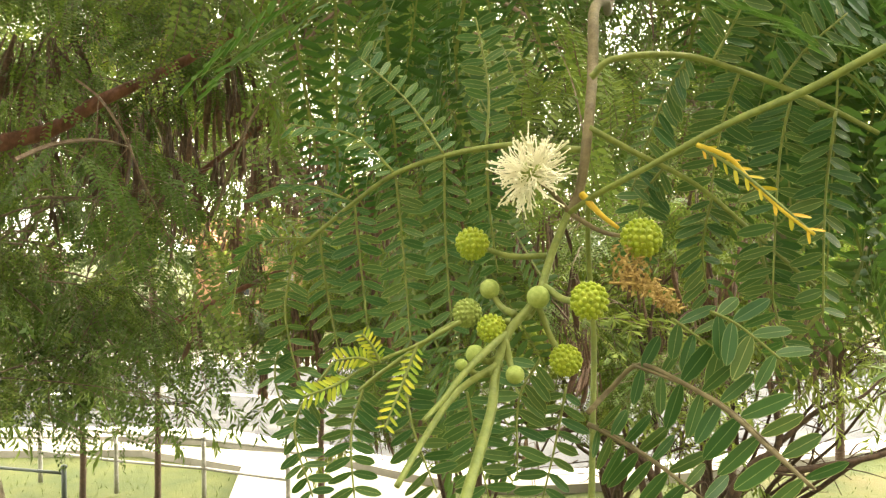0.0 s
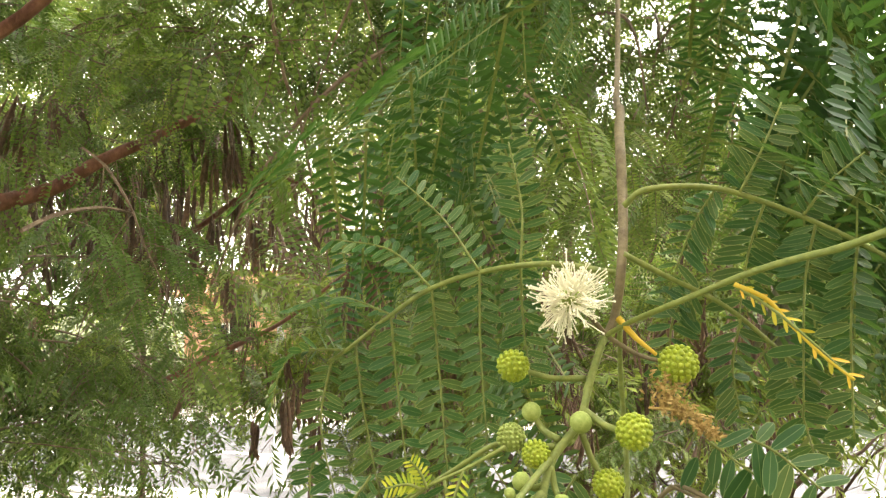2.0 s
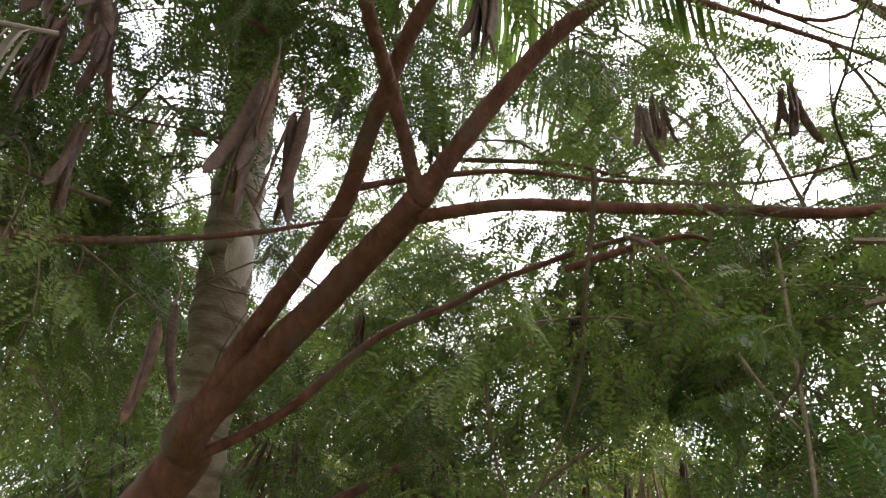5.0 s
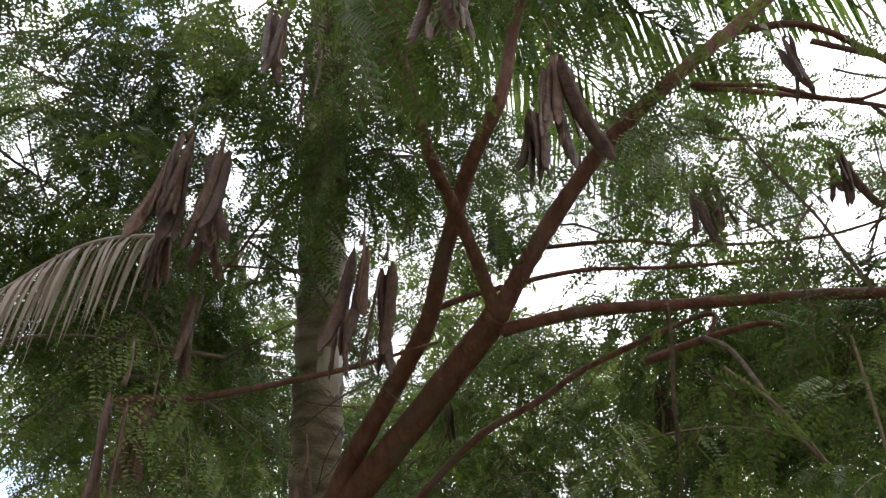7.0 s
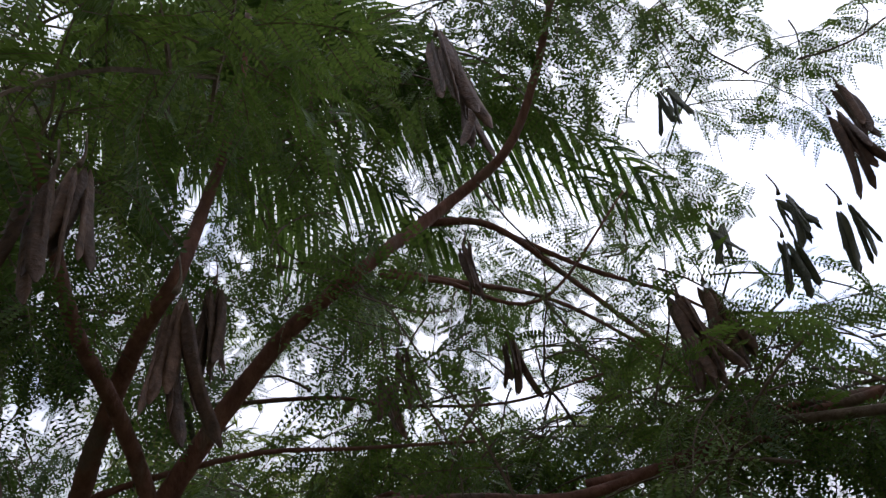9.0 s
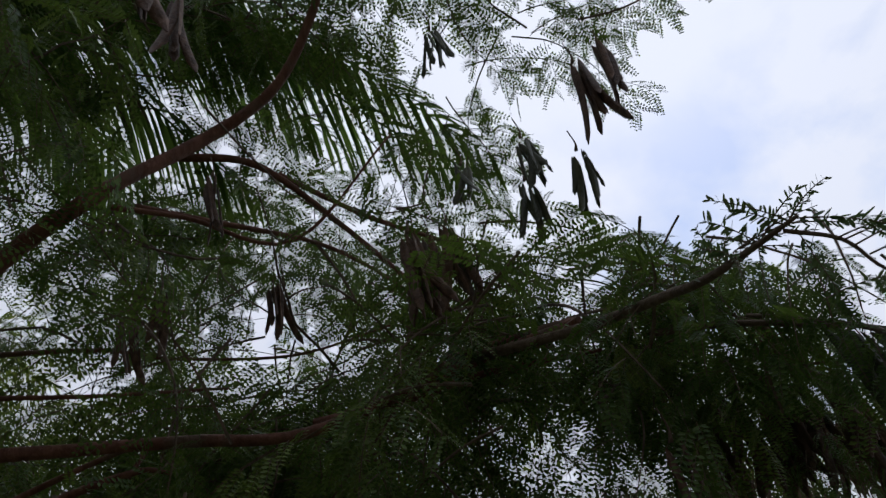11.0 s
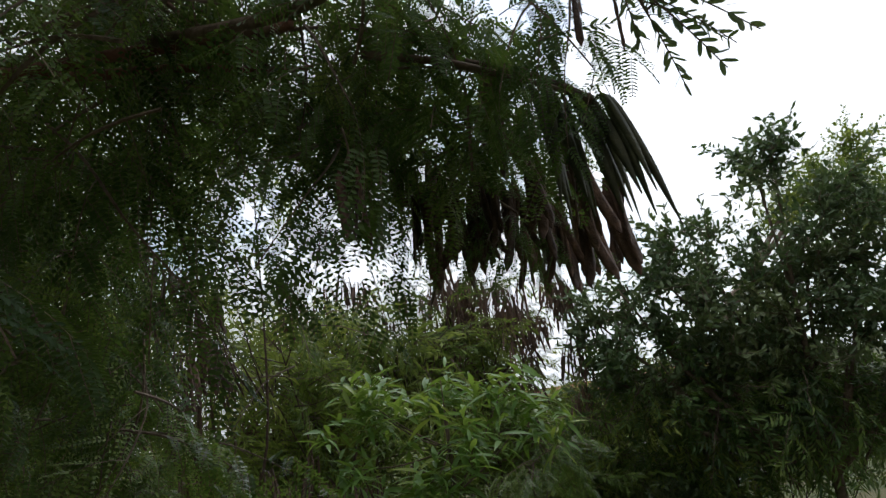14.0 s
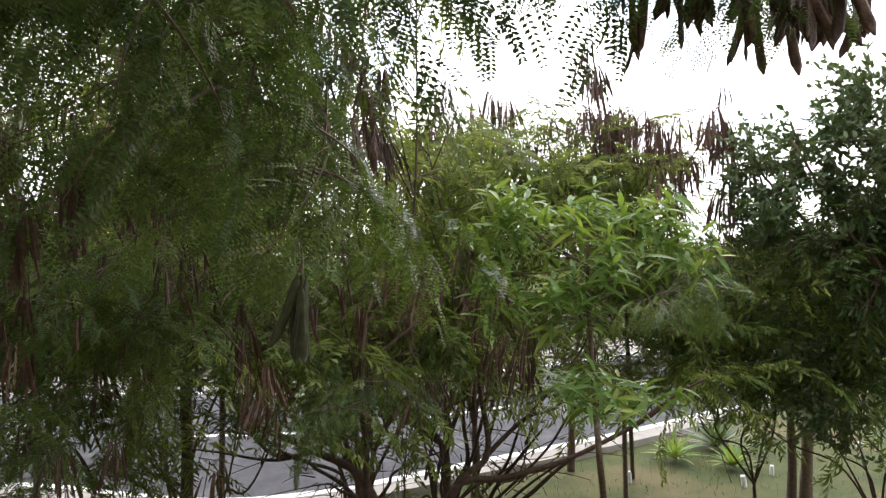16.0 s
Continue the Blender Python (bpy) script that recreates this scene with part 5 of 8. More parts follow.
for seed, (centre, size, count, kinds, scale) in enumerate((
    ((-1.588, 1.244, 4.790), (0.36, 0.36, 0.29), 6, SPRAYS, 1.0),
    ((-1.458, 0.812, 4.065), (0.29, 0.36, 0.36), 6, SPRAYS, 1.0),
    ((-1.780, 1.252, 3.794), (0.36, 0.36, 0.29), 5, SPRAYS, 1.0),
    ((-0.891, 1.058, 4.725), (0.29, 0.29, 0.25), 4, SPRAYS, 1.0),
    ((-0.336, 1.903, 5.260), (0.43, 0.43, 0.29), 6, SPRAYS, 1.0),
    ((0.293, 1.753, 4.830), (0.36, 0.36, 0.25), 4, SPRAYS, 1.0),
    ((0.629, 1.568, 4.461), (0.29, 0.29, 0.29), 5, SPRAYS, 1.0),
    ((0.055, 2.090, 4.338), (0.43, 0.36, 0.22), 4, SPRAYS, 1.0),
    ((0.232, 1.166, 3.651), (0.25, 0.25, 0.18), 4, SPRAYS, 1.0),
    ((-0.288, 1.953, 4.117), (0.36, 0.36, 0.22), 4, SPRAYS, 1.0),
    ((-0.072, 1.709, 3.626), (0.36, 0.29, 0.22), 4, SPRAYS, 1.0),
    ((-0.937, 2.529, 3.858), (0.43, 0.43, 0.29), 6, SPRAYS, 1.0),
    ((-1.822, 2.816, 3.734), (0.50, 0.43, 0.29), 5, SPRAYS, 1.0),
    ((0.219, 0.555, 3.320), (0.13, 0.14, 0.14), 2, SPRAYS_NEAR, 0.8),
    ((0.098, 0.676, 3.491), (0.14, 0.14, 0.11), 2, SPRAYS_NEAR, 0.8),
    ((0.019, 0.750, 3.267), (0.14, 0.14, 0.13), 2, SPRAYS_NEAR, 0.8),
    ((0.298, 0.497, 3.511), (0.14, 0.14, 0.11), 2, SPRAYS_NEAR, 0.8),
    ((-0.269, 1.189, 3.462), (0.22, 0.22, 0.18), 3, SPRAYS, 1.0),
    ((-0.579, 0.902, 3.199), (0.14, 0.14, 0.09), 3, SPRAYS_NEAR, 0.9),
    ((-1.496, 0.357, 4.855), (0.36, 0.29, 0.25), 6, SPRAYS, 1.0),
    ((-0.743, 0.379, 4.463), (0.22, 0.22, 0.18), 4, SPRAYS, 1.0),
    ((-0.300, 0.731, 4.784), (0.29, 0.29, 0.22), 5, SPRAYS, 1.0),
    ((0.250, 0.750, 4.516), (0.25, 0.22, 0.18), 5, SPRAYS, 1.0),
    ((0.397, 1.842, 4.499), (0.36, 0.36, 0.25), 6, SPRAYS, 1.0),
    ((0.055, 0.802, 3.668), (0.22, 0.22, 0.14), 3, SPRAYS, 1.0),
    ((-1.446, 0.689, 3.689), (0.29, 0.29, 0.22), 5, SPRAYS, 1.0),
    ((-0.891, 1.001, 4.538), (0.18, 0.18, 0.18), 3, SPRAYS, 1.0),
    ((-0.238, 0.104, 4.326), (0.22, 0.22, 0.14), 6, SPRAYS_NEAR, 1.0),
    ((-0.064, 0.381, 4.709), (0.25, 0.25, 0.18), 5, SPRAYS, 1.0),
    ((-0.165, 2.074, 4.331), (0.36, 0.36, 0.22), 6, SPRAYS, 1.0),
    ((0.338, 1.676, 4.578), (0.36, 0.29, 0.22), 5, SPRAYS, 1.0),
    ((0.551, 1.691, 4.229), (0.29, 0.29, 0.22), 6, SPRAYS, 1.0),
    ((0.982, 1.027, 4.159), (0.22, 0.22, 0.14), 5, SPRAYS, 1.0),
    ((0.873, 0.727, 3.835), (0.22, 0.22, 0.14), 3, SPRAYS, 1.0),
    ((1.272, 1.038, 5.203), (0.29, 0.29, 0.22), 4, SPRAYS, 0.8),
    ((0.190, 1.129, 3.908), (0.29, 0.29, 0.22), 7, SPRAYS, 1.0),
    ((0.661, 0.931, 3.727), (0.22, 0.22, 0.18), 4, SPRAYS, 1.0),
    ((1.052, 1.041, 3.829), (0.25, 0.25, 0.16), 4, SPRAYS, 0.9),
    ((1.170, 0.802, 3.878), (0.14, 0.14, 0.09), 3, SPRAYS_NEAR, 0.8),
    ((0.149, 1.517, 4.492), (0.29, 0.29, 0.18), 6, SPRAYS, 1.0),
    ((0.862, 1.114, 4.253), (0.25, 0.22, 0.14), 6, SPRAYS, 1.0),
    ((0.711, 0.753, 3.807), (0.22, 0.22, 0.14), 7, SPRAYS, 0.9),
    ((0.628, 0.826, 3.596), (0.2, 0.2, 0.14), 6, SPRAYS, 1.0),
    ((1.176, 1.044, 3.951), (0.28, 0.28, 0.16), 4, SPRAYS_NEAR, 0.9),
    ((1.514, 0.941, 3.786), (0.24, 0.24, 0.12), 4, SPRAYS_NEAR, 0.8),
    ((1.067, 1.198, 3.788), (0.28, 0.28, 0.12), 5, SPRAYS, 0.9),
    ((0.960, 1.038, 4.262), (0.25, 0.22, 0.14), 5, SPRAYS, 0.9),
    ((0.608, 0.921, 3.689), (0.22, 0.22, 0.14), 4, SPRAYS, 1.0),
    ((0.467, 1.184, 3.405), (0.2, 0.2, 0.18), 4, SPRAYS, 1.0),
    ((0.768, 1.798, 3.452), (0.29, 0.29, 0.22), 4, SPRAYS, 1.0),
    ((1.062, 1.172, 3.879), (0.18, 0.18, 0.11), 3, SPRAYS, 0.9),
    ((0.169, 1.799, 3.561), (0.29, 0.29, 0.22), 3, SPRAYS, 1.0),
    ((0.560, 2.142, 3.643), (0.29, 0.29, 0.29), 3, SPRAYS, 1.0),
    ((0.839, 2.487, 3.378), (0.25, 0.29, 0.29), 3, SPRAYS, 1.0),
    ((0.094, 2.654, 3.247), (0.36, 0.36, 0.29), 3, SPRAYS, 1.0),
    ((0.529, 3.104, 2.915), (0.36, 0.36, 0.29), 3, SPRAYS, 1.0),
    ((-1.637, 2.743, 2.942), (0.43, 0.43, 0.50), 9, SPRAYS, 1.1),
    ((-1.322, 3.105, 2.635), (0.36, 0.36, 0.29), 5, SPRAYS, 1.0),
    ((-0.725, 2.181, 3.673), (0.36, 0.29, 0.25), 6, SPRAYS, 1.0),
    ((-0.072, 2.108, 3.607), (0.36, 0.29, 0.29), 6, SPRAYS, 1.0),
    ((-0.291, 3.673, 3.808), (0.65, 0.43, 0.36), 6, SPRAYS, 1.0),
    ((0.376, 2.028, 3.685), (0.36, 0.29, 0.29), 5, SPRAYS, 1.0),
    ((-1.705, 2.819, 3.013), (0.32, 0.29, 0.36), 12, SPRAYS, 1.1),
    ((-1.544, 3.125, 2.742), (0.25, 0.29, 0.25), 8, SPRAYS, 1.1),
    ((-1.635, 2.721, 2.961), (0.36, 0.29, 0.36), 12, SPRAYS, 1.1),
    ((-1.027, 2.521, 3.938), (0.36, 0.29, 0.22), 9, SPRAYS, 1.0),
    ((-0.374, 2.494, 3.895), (0.36, 0.29, 0.22), 9, SPRAYS, 1.0),
    ((-1.044, 2.693, 4.438), (0.50, 0.36, 0.36), 10, SPRAYS, 1.1),
    ((-0.208, 2.636, 4.235), (0.43, 0.36, 0.36), 7, SPRAYS, 1.1),
    ((0.586, 2.166, 4.600), (0.43, 0.36, 0.29), 5, SPRAYS, 1.0),
    ((-2.323, 2.255, 4.441), (0.36, 0.36, 0.50), 9, SPRAYS, 1.1),
    ((-2.266, 1.769, 4.735), (0.50, 0.43, 0.43), 12, SPRAYS, 1.1),
    ((-0.683, 2.231, 5.716), (0.58, 0.50, 0.36), 11, SPRAYS, 1.1),
    ((0.228, 2.906, 4.922), (0.58, 0.50, 0.29), 7, SPRAYS, 1.1),
    ((-2.257, 1.050, 5.180), (0.43, 0.43, 0.36), 12, SPRAYS, 1.1),
    ((-2.586, 1.721, 4.514), (0.50, 0.43, 0.36), 11, SPRAYS, 1.1),
    ((-1.147, 0.893, 4.617), (0.16, 0.16, 0.29), 6, SPRAYS, 0.9),
    ((-0.819, 1.021, 5.302), (0.36, 0.36, 0.25), 9, SPRAYS, 1.0),
    ((-0.506, 2.225, 5.360), (0.50, 0.43, 0.29), 8, SPRAYS, 1.1),
    ((-0.088, 2.549, 4.926), (0.50, 0.43, 0.22), 9, SPRAYS, 1.1),
    ((-0.571, 0.660, 5.221), (0.36, 0.36, 0.25), 11, SPRAYS, 1.0),
    ((0.013, 1.117, 5.557), (0.43, 0.36, 0.25), 11, SPRAYS, 1.0),
    ((0.761, 1.760, 5.441), (0.43, 0.36, 0.22), 9, SPRAYS, 1.0),
    ((-0.471, 2.526, 4.962), (0.58, 0.50, 0.29), 11, SPRAYS, 1.1),
    ((0.765, 2.385, 4.851), (0.50, 0.43, 0.22), 9, SPRAYS, 1.1),
    ((-1.022, 1.251, 5.010), (0.36, 0.36, 0.29), 8, SPRAYS, 1.0),
    ((-0.043, 1.560, 5.046), (0.43, 0.36, 0.22), 9, SPRAYS, 1.0),
    ((0.422, 2.006, 4.522), (0.50, 0.43, 0.22), 10, SPRAYS, 1.1),
    ((0.103, 3.204, 3.747), (0.50, 0.43, 0.43), 5, SPRAYS, 1.1),
    ((0.750, 3.708, 3.193), (0.43, 0.43, 0.43), 5, SPRAYS, 1.1),
    ((-1.741, 0.701, 4.242), (0.29, 0.29, 0.25), 11, SPRAYS, 1.0),
    ((-1.498, 1.031, 3.884), (0.25, 0.29, 0.22), 10, SPRAYS, 1.0),
    ((-1.764, 1.283, 4.603), (0.25, 0.29, 0.29), 8, SPRAYS, 1.0),
    ((-0.785, 0.952, 4.491), (0.22, 0.22, 0.25), 8, SPRAYS, 1.0),
    ((1.111, 1.258, 3.764), (0.12, 0.12, 0.06), 4, SPRAYS, 0.6),
    ((1.277, 1.273, 3.723), (0.12, 0.12, 0.06), 5, SPRAYS, 0.6),
    ((1.429, 1.221, 3.677), (0.12, 0.12, 0.06), 5, SPRAYS, 0.6),
    ((1.555, 1.091, 3.680), (0.12, 0.12, 0.06), 5, SPRAYS, 0.6),
    ((1.644, 1.038, 3.654), (0.1, 0.1, 0.06), 4, SPRAYS, 0.6),
    ((0.656, 1.392, 5.195), (0.4, 0.4, 0.2), 8, SPRAYS, 1.0),
    ((0.875, 1.409, 4.709), (0.35, 0.35, 0.15), 7, SPRAYS, 0.9),
    ((1.141, 1.079, 4.183), (0.3, 0.3, 0.12), 7, SPRAYS, 0.9),
    ((0.889, 1.259, 4.195), (0.3, 0.3, 0.15), 7, SPRAYS, 0.9),
    ((0.396, 1.534, 4.539), (0.35, 0.35, 0.15), 7, SPRAYS, 0.9),
    ((1.172, 0.590, 3.922), (0.16, 0.16, 0.06), 4, SPRAYS_NEAR, 0.7),
    ((0.089, 0.873, 4.891), (0.35, 0.3, 0.2), 6, SPRAYS, 0.9),
    ((1.273, 1.175, 4.096), (0.3, 0.3, 0.12), 5, SPRAYS, 0.9),
    ((1.571, 1.079, 3.996), (0.3, 0.3, 0.12), 5, SPRAYS, 0.9),
    ((1.094, 1.506, 4.003), (0.3, 0.3, 0.15), 5, SPRAYS, 0.9),
    ((1.695, 0.944, 3.821), (0.2, 0.2, 0.1), 4, SPRAYS, 0.8),
    ((-0.769, 0.369, 4.765), (0.35, 0.35, 0.2), 9, SPRAYS, 1.0),
    ((-0.514, 0.392, 4.642), (0.3, 0.3, 0.18), 8, SPRAYS, 1.0),
    ((-1.175, 0.796, 4.851), (0.3, 0.3, 0.25), 6, SPRAYS, 1.0),
    ((-0.213, 0.726, 5.037), (0.35, 0.35, 0.2), 7, SPRAYS, 1.0),
    ((0.364, 1.127, 5.263), (0.4, 0.4, 0.18), 8, SPRAYS, 1.0),
    ((1.188, 1.274, 5.122), (0.4, 0.35, 0.18), 6, SPRAYS, 0.9),
    ((-1.455, 2.503, 4.313), (0.45, 0.35, 0.25), 9, SPRAYS, 1.1),
    ((-0.786, 2.455, 4.274), (0.45, 0.35, 0.25), 9, SPRAYS, 1.0),
    ((-1.150, 2.973, 4.093), (0.45, 0.35, 0.25), 7, SPRAYS, 1.1),
    ((-0.207, 2.497, 4.181), (0.4, 0.35, 0.25), 7, SPRAYS, 1.0),
    ((-1.684, 3.073, 3.801), (0.50, 0.43, 0.25), 8, SPRAYS, 1.1),
    ((-1.134, 4.233, 3.332), (0.58, 0.43, 0.32), 9, SPRAYS, 1.1),
    ((-1.919, 3.483, 3.373), (0.50, 0.43, 0.29), 9, SPRAYS, 1.1),
    ((-1.296, 4.376, 3.246), (0.65, 0.43, 0.22), 8, SPRAYS, 1.1),
    ((1.166, 1.078, 4.354), (0.22, 0.22, 0.11), 4, SPRAYS, 0.9),
    ((-0.589, 1.159, 4.915), (0.29, 0.29, 0.18), 6, SPRAYS, 0.9),
    ((0.684, 1.039, 3.601), (0.25, 0.25, 0.25), 8, SPRAYS, 0.9),
    ((0.629, 1.283, 3.830), (0.3, 0.3, 0.2), 8, SPRAYS, 1.0),
    ((0.770, 1.264, 3.471), (0.25, 0.25, 0.2), 6, SPRAYS, 0.9),
    ((1.134, 1.067, 3.949), (0.3, 0.25, 0.12), 15, SPRAYS, 0.8),
    ((1.333, 1.037, 3.844), (0.25, 0.25, 0.1), 15, SPRAYS, 0.8),
    ((1.565, 1.037, 3.819), (0.22, 0.22, 0.08), 12, SPRAYS, 0.7),
    ((0.909, 1.248, 3.901), (0.3, 0.25, 0.12), 12, SPRAYS, 0.9),
    ((1.038, 0.519, 3.808), (0.12, 0.12, 0.08), 6, SPRAYS_NEAR, 0.7),
    ((0.916, 0.747, 3.984), (0.2, 0.2, 0.12), 8, SPRAYS, 0.8),
    ((0.707, 1.049, 4.098), (0.3, 0.3, 0.15), 9, SPRAYS, 0.9),
    ((0.966, 1.039, 5.490), (0.35, 0.35, 0.15), 12, SPRAYS, 1.0),
    ((0.446, 0.912, 5.457), (0.35, 0.35, 0.15), 12, SPRAYS, 1.0),
    ((1.308, 0.821, 5.071), (0.3, 0.3, 0.12), 9, SPRAYS, 0.9),
    ((1.116, 1.287, 5.203), (0.3, 0.3, 0.12), 7, SPRAYS, 0.9),
    ((1.452, 0.857, 4.759), (0.2, 0.2, 0.1), 5, SPRAYS, 0.8),
    ((0.056, 1.367, 5.340), (0.3, 0.3, 0.15), 9, SPRAYS, 1.0),
    ((0.604, 1.624, 3.691), (0.3, 0.3, 0.2), 12, SPRAYS, 1.0),
    ((0.998, 1.924, 3.612), (0.3, 0.3, 0.2), 9, SPRAYS, 1.0),
    ((0.537, 2.733, 4.330), (0.5, 0.3, 0.25), 12, SPRAYS, 1.1),
    ((0.819, 2.090, 4.090), (0.4, 0.3, 0.25), 12, SPRAYS, 1.1),
    ((-0.108, 3.053, 4.157), (0.5, 0.3, 0.25), 12, SPRAYS, 1.1),
    ((-1.806, 0.457, 4.768), (0.3, 0.3, 0.25), 12, SPRAYS, 1.0),
    ((-2.001, 1.021, 4.788), (0.3, 0.3, 0.25), 12, SPRAYS, 1.0),
    ((-2.205, 1.013, 4.170), (0.35, 0.3, 0.25), 9, SPRAYS, 1.0),
    ((0.632, 2.065, 4.024), (0.35, 0.3, 0.2), 8, SPRAYS, 1.1),
    ((0.955, 2.132, 3.724), (0.35, 0.3, 0.2), 8, SPRAYS, 1.1),
    ((0.662, 2.173, 3.479), (0.35, 0.3, 0.2), 7, SPRAYS, 1.1),
    ((0.182, 1.767, 4.864), (0.4, 0.35, 0.15), 12, SPRAYS, 1.0),
    ((0.857, 1.516, 4.130), (0.35, 0.3, 0.12), 12, SPRAYS, 1.0),
    ((0.557, 1.747, 4.594), (0.35, 0.3, 0.12), 9, SPRAYS, 1.0),
    ((1.289, 1.385, 4.173), (0.3, 0.3, 0.1), 8, SPRAYS, 0.9),
    ((0.004, 2.082, 4.163), (0.4, 0.3, 0.15), 9, SPRAYS, 1.0),
    ((0.616, 1.645, 4.010), (0.3, 0.3, 0.15), 7, SPRAYS, 1.0),
    ((0.559, 2.042, 3.701), (0.3, 0.3, 0.2), 7, SPRAYS, 1.0),
    ((-1.654, 2.169, 4.970), (0.35, 0.3, 0.25), 9, SPRAYS, 1.1),
    ((-0.914, 2.330, 4.925), (0.4, 0.3, 0.2), 9, SPRAYS, 1.1),
    ((-2.052, 1.825, 4.565), (0.25, 0.3, 0.3), 8, SPRAYS, 1.1),
    ((0.850, 1.914, 4.476), (0.35, 0.3, 0.2), 8, SPRAYS, 1.1),
    ((-1.651, 0.767, 4.538), (0.25, 0.3, 0.22), 12, SPRAYS, 1.0),
    ((-1.751, 0.516, 4.421), (0.25, 0.3, 0.22), 9, SPRAYS, 1.0),
    ((-1.409, 2.180, 4.766), (0.35, 0.35, 0.35), 9, SPRAYS, 1.1),
    ((-1.960, 1.704, 4.392), (0.3, 0.3, 0.5), 12, SPRAYS, 1.1),
    ((-1.612, 2.786, 4.366), (0.35, 0.3, 0.3), 9, SPRAYS, 1.1),
    ((-0.764, 2.339, 4.564), (0.4, 0.3, 0.3), 12, SPRAYS, 1.1),
    ((-0.220, 2.226, 4.542), (0.4, 0.3, 0.25), 9, SPRAYS, 1.0),
    ((0.499, 1.885, 4.243), (0.4, 0.3, 0.25), 9, SPRAYS, 1.0),
    ((-0.844, 2.244, 5.362), (0.4, 0.4, 0.3), 9, SPRAYS, 1.1),
    ((-1.565, 2.277, 4.113), (0.3, 0.3, 0.3), 9, SPRAYS, 1.0),
    ((-1.461, 3.165, 3.746), (0.4, 0.3, 0.3), 9, SPRAYS, 1.1),
    ((0.897, 1.430, 3.686), (0.14, 0.14, 0.1), 6, SPRAYS, 1.0),
    ((0.629, 1.564, 3.553), (0.2, 0.2, 0.14), 8, SPRAYS, 1.0),
    ((0.803, 1.882, 3.425), (0.22, 0.22, 0.14), 8, SPRAYS, 1.0),
    ((0.595, 1.317, 3.728), (0.18, 0.18, 0.12), 6, SPRAYS, 1.0),
    ((-1.207, 2.309, 4.734), (0.3, 0.3, 0.15), 7, SPRAYS, 1.0),
    ((-1.482, 2.395, 4.559), (0.3, 0.3, 0.15), 6, SPRAYS, 1.0),
    ((-0.450, 2.691, 3.845), (0.35, 0.3, 0.2), 9, SPRAYS, 1.0),
    ((-0.088, 2.481, 3.979), (0.3, 0.3, 0.2), 8, SPRAYS, 1.0),
    ((-0.687, 2.787, 4.091), (0.3, 0.3, 0.2), 7, SPRAYS, 1.0),
    ((-0.239, 1.933, 4.399), (0.3, 0.25, 0.07), 7, SPRAYS, 1.0),
    ((0.231, 1.767, 4.285), (0.3, 0.25, 0.07), 7, SPRAYS, 1.0),
    ((0.542, 1.740, 4.221), (0.3, 0.25, 0.07), 7, SPRAYS, 1.0),
    ((0.046, 1.884, 4.684), (0.3, 0.25, 0.07), 6, SPRAYS, 1.0),
    ((0.528, 1.767, 4.580), (0.3, 0.25, 0.07), 6, SPRAYS, 1.0),
    ((-1.095, 1.892, 4.819), (0.3, 0.25, 0.1), 4, SPRAYS, 1.0),
    ((-0.593, 2.240, 4.488), (0.3, 0.3, 0.12), 7, SPRAYS, 1.0),
    ((-0.022, 1.996, 4.239), (0.3, 0.3, 0.12), 8, SPRAYS, 1.0),
    ((0.375, 1.603, 4.048), (0.25, 0.25, 0.12), 7, SPRAYS, 1.0),
    ((0.703, 1.460, 3.895), (0.25, 0.25, 0.12), 7, SPRAYS, 1.0),
    ((-1.176, 2.493, 4.531), (0.3, 0.3, 0.15), 6, SPRAYS, 1.0),
    ((-0.880, 2.417, 4.839), (0.3, 0.3, 0.12), 5, SPRAYS, 1.0),
    ((0.673, 1.301, 3.980), (0.22, 0.22, 0.1), 8, SPRAYS, 1.0),
    ((0.785, 1.028, 4.020), (0.2, 0.2, 0.1), 7, SPRAYS, 1.0),
    ((0.394, 1.571, 3.957), (0.25, 0.25, 0.1), 7, SPRAYS, 1.0),
    ((0.686, 1.210, 4.214), (0.2, 0.2, 0.15), 8, SPRAYS, 1.0),
    ((0.662, 1.342, 3.963), (0.2, 0.2, 0.14), 8, SPRAYS, 1.0),
    ((0.861, 1.277, 3.847), (0.18, 0.18, 0.12), 6, SPRAYS, 1.0),
    ((-1.650, 0.301, 4.875), (0.28, 0.28, 0.2), 9, SPRAYS, 1.0),
    ((-1.454, 0.475, 4.828), (0.28, 0.28, 0.2), 9, SPRAYS, 1.0),
    ((-1.749, 0.525, 4.616), (0.28, 0.28, 0.2), 9, SPRAYS, 1.0),
    ((-1.328, 0.548, 5.042), (0.28, 0.28, 0.2), 9, SPRAYS, 1.0),
    ((-1.703, 0.508, 4.290), (0.28, 0.28, 0.2), 9, SPRAYS, 1.0),
    ((1.101, 0.675, 3.954), (0.12, 0.12, 0.07), 6, SPRAYS_NEAR, 0.8),
    ((1.196, 0.616, 3.851), (0.12, 0.12, 0.07), 6, SPRAYS_NEAR, 0.8),
    ((1.283, 0.511, 3.803), (0.1, 0.1, 0.06), 5, SPRAYS_NEAR, 0.7),
    ((1.224, 0.765, 3.751), (0.16, 0.16, 0.08), 4, SPRAYS, 0.8),
    ((1.363, 0.700, 3.673), (0.14, 0.14, 0.08), 4, SPRAYS, 0.8),
    ((0.788, 1.132, 4.243), (0.2, 0.2, 0.1), 6, SPRAYS, 0.9),
    ((0.278, 1.284, 4.337), (0.25, 0.25, 0.12), 7, SPRAYS, 0.9),
    ((1.210, 0.731, 3.850), (0.12, 0.12, 0.06), 5, SPRAYS_NEAR, 0.8),
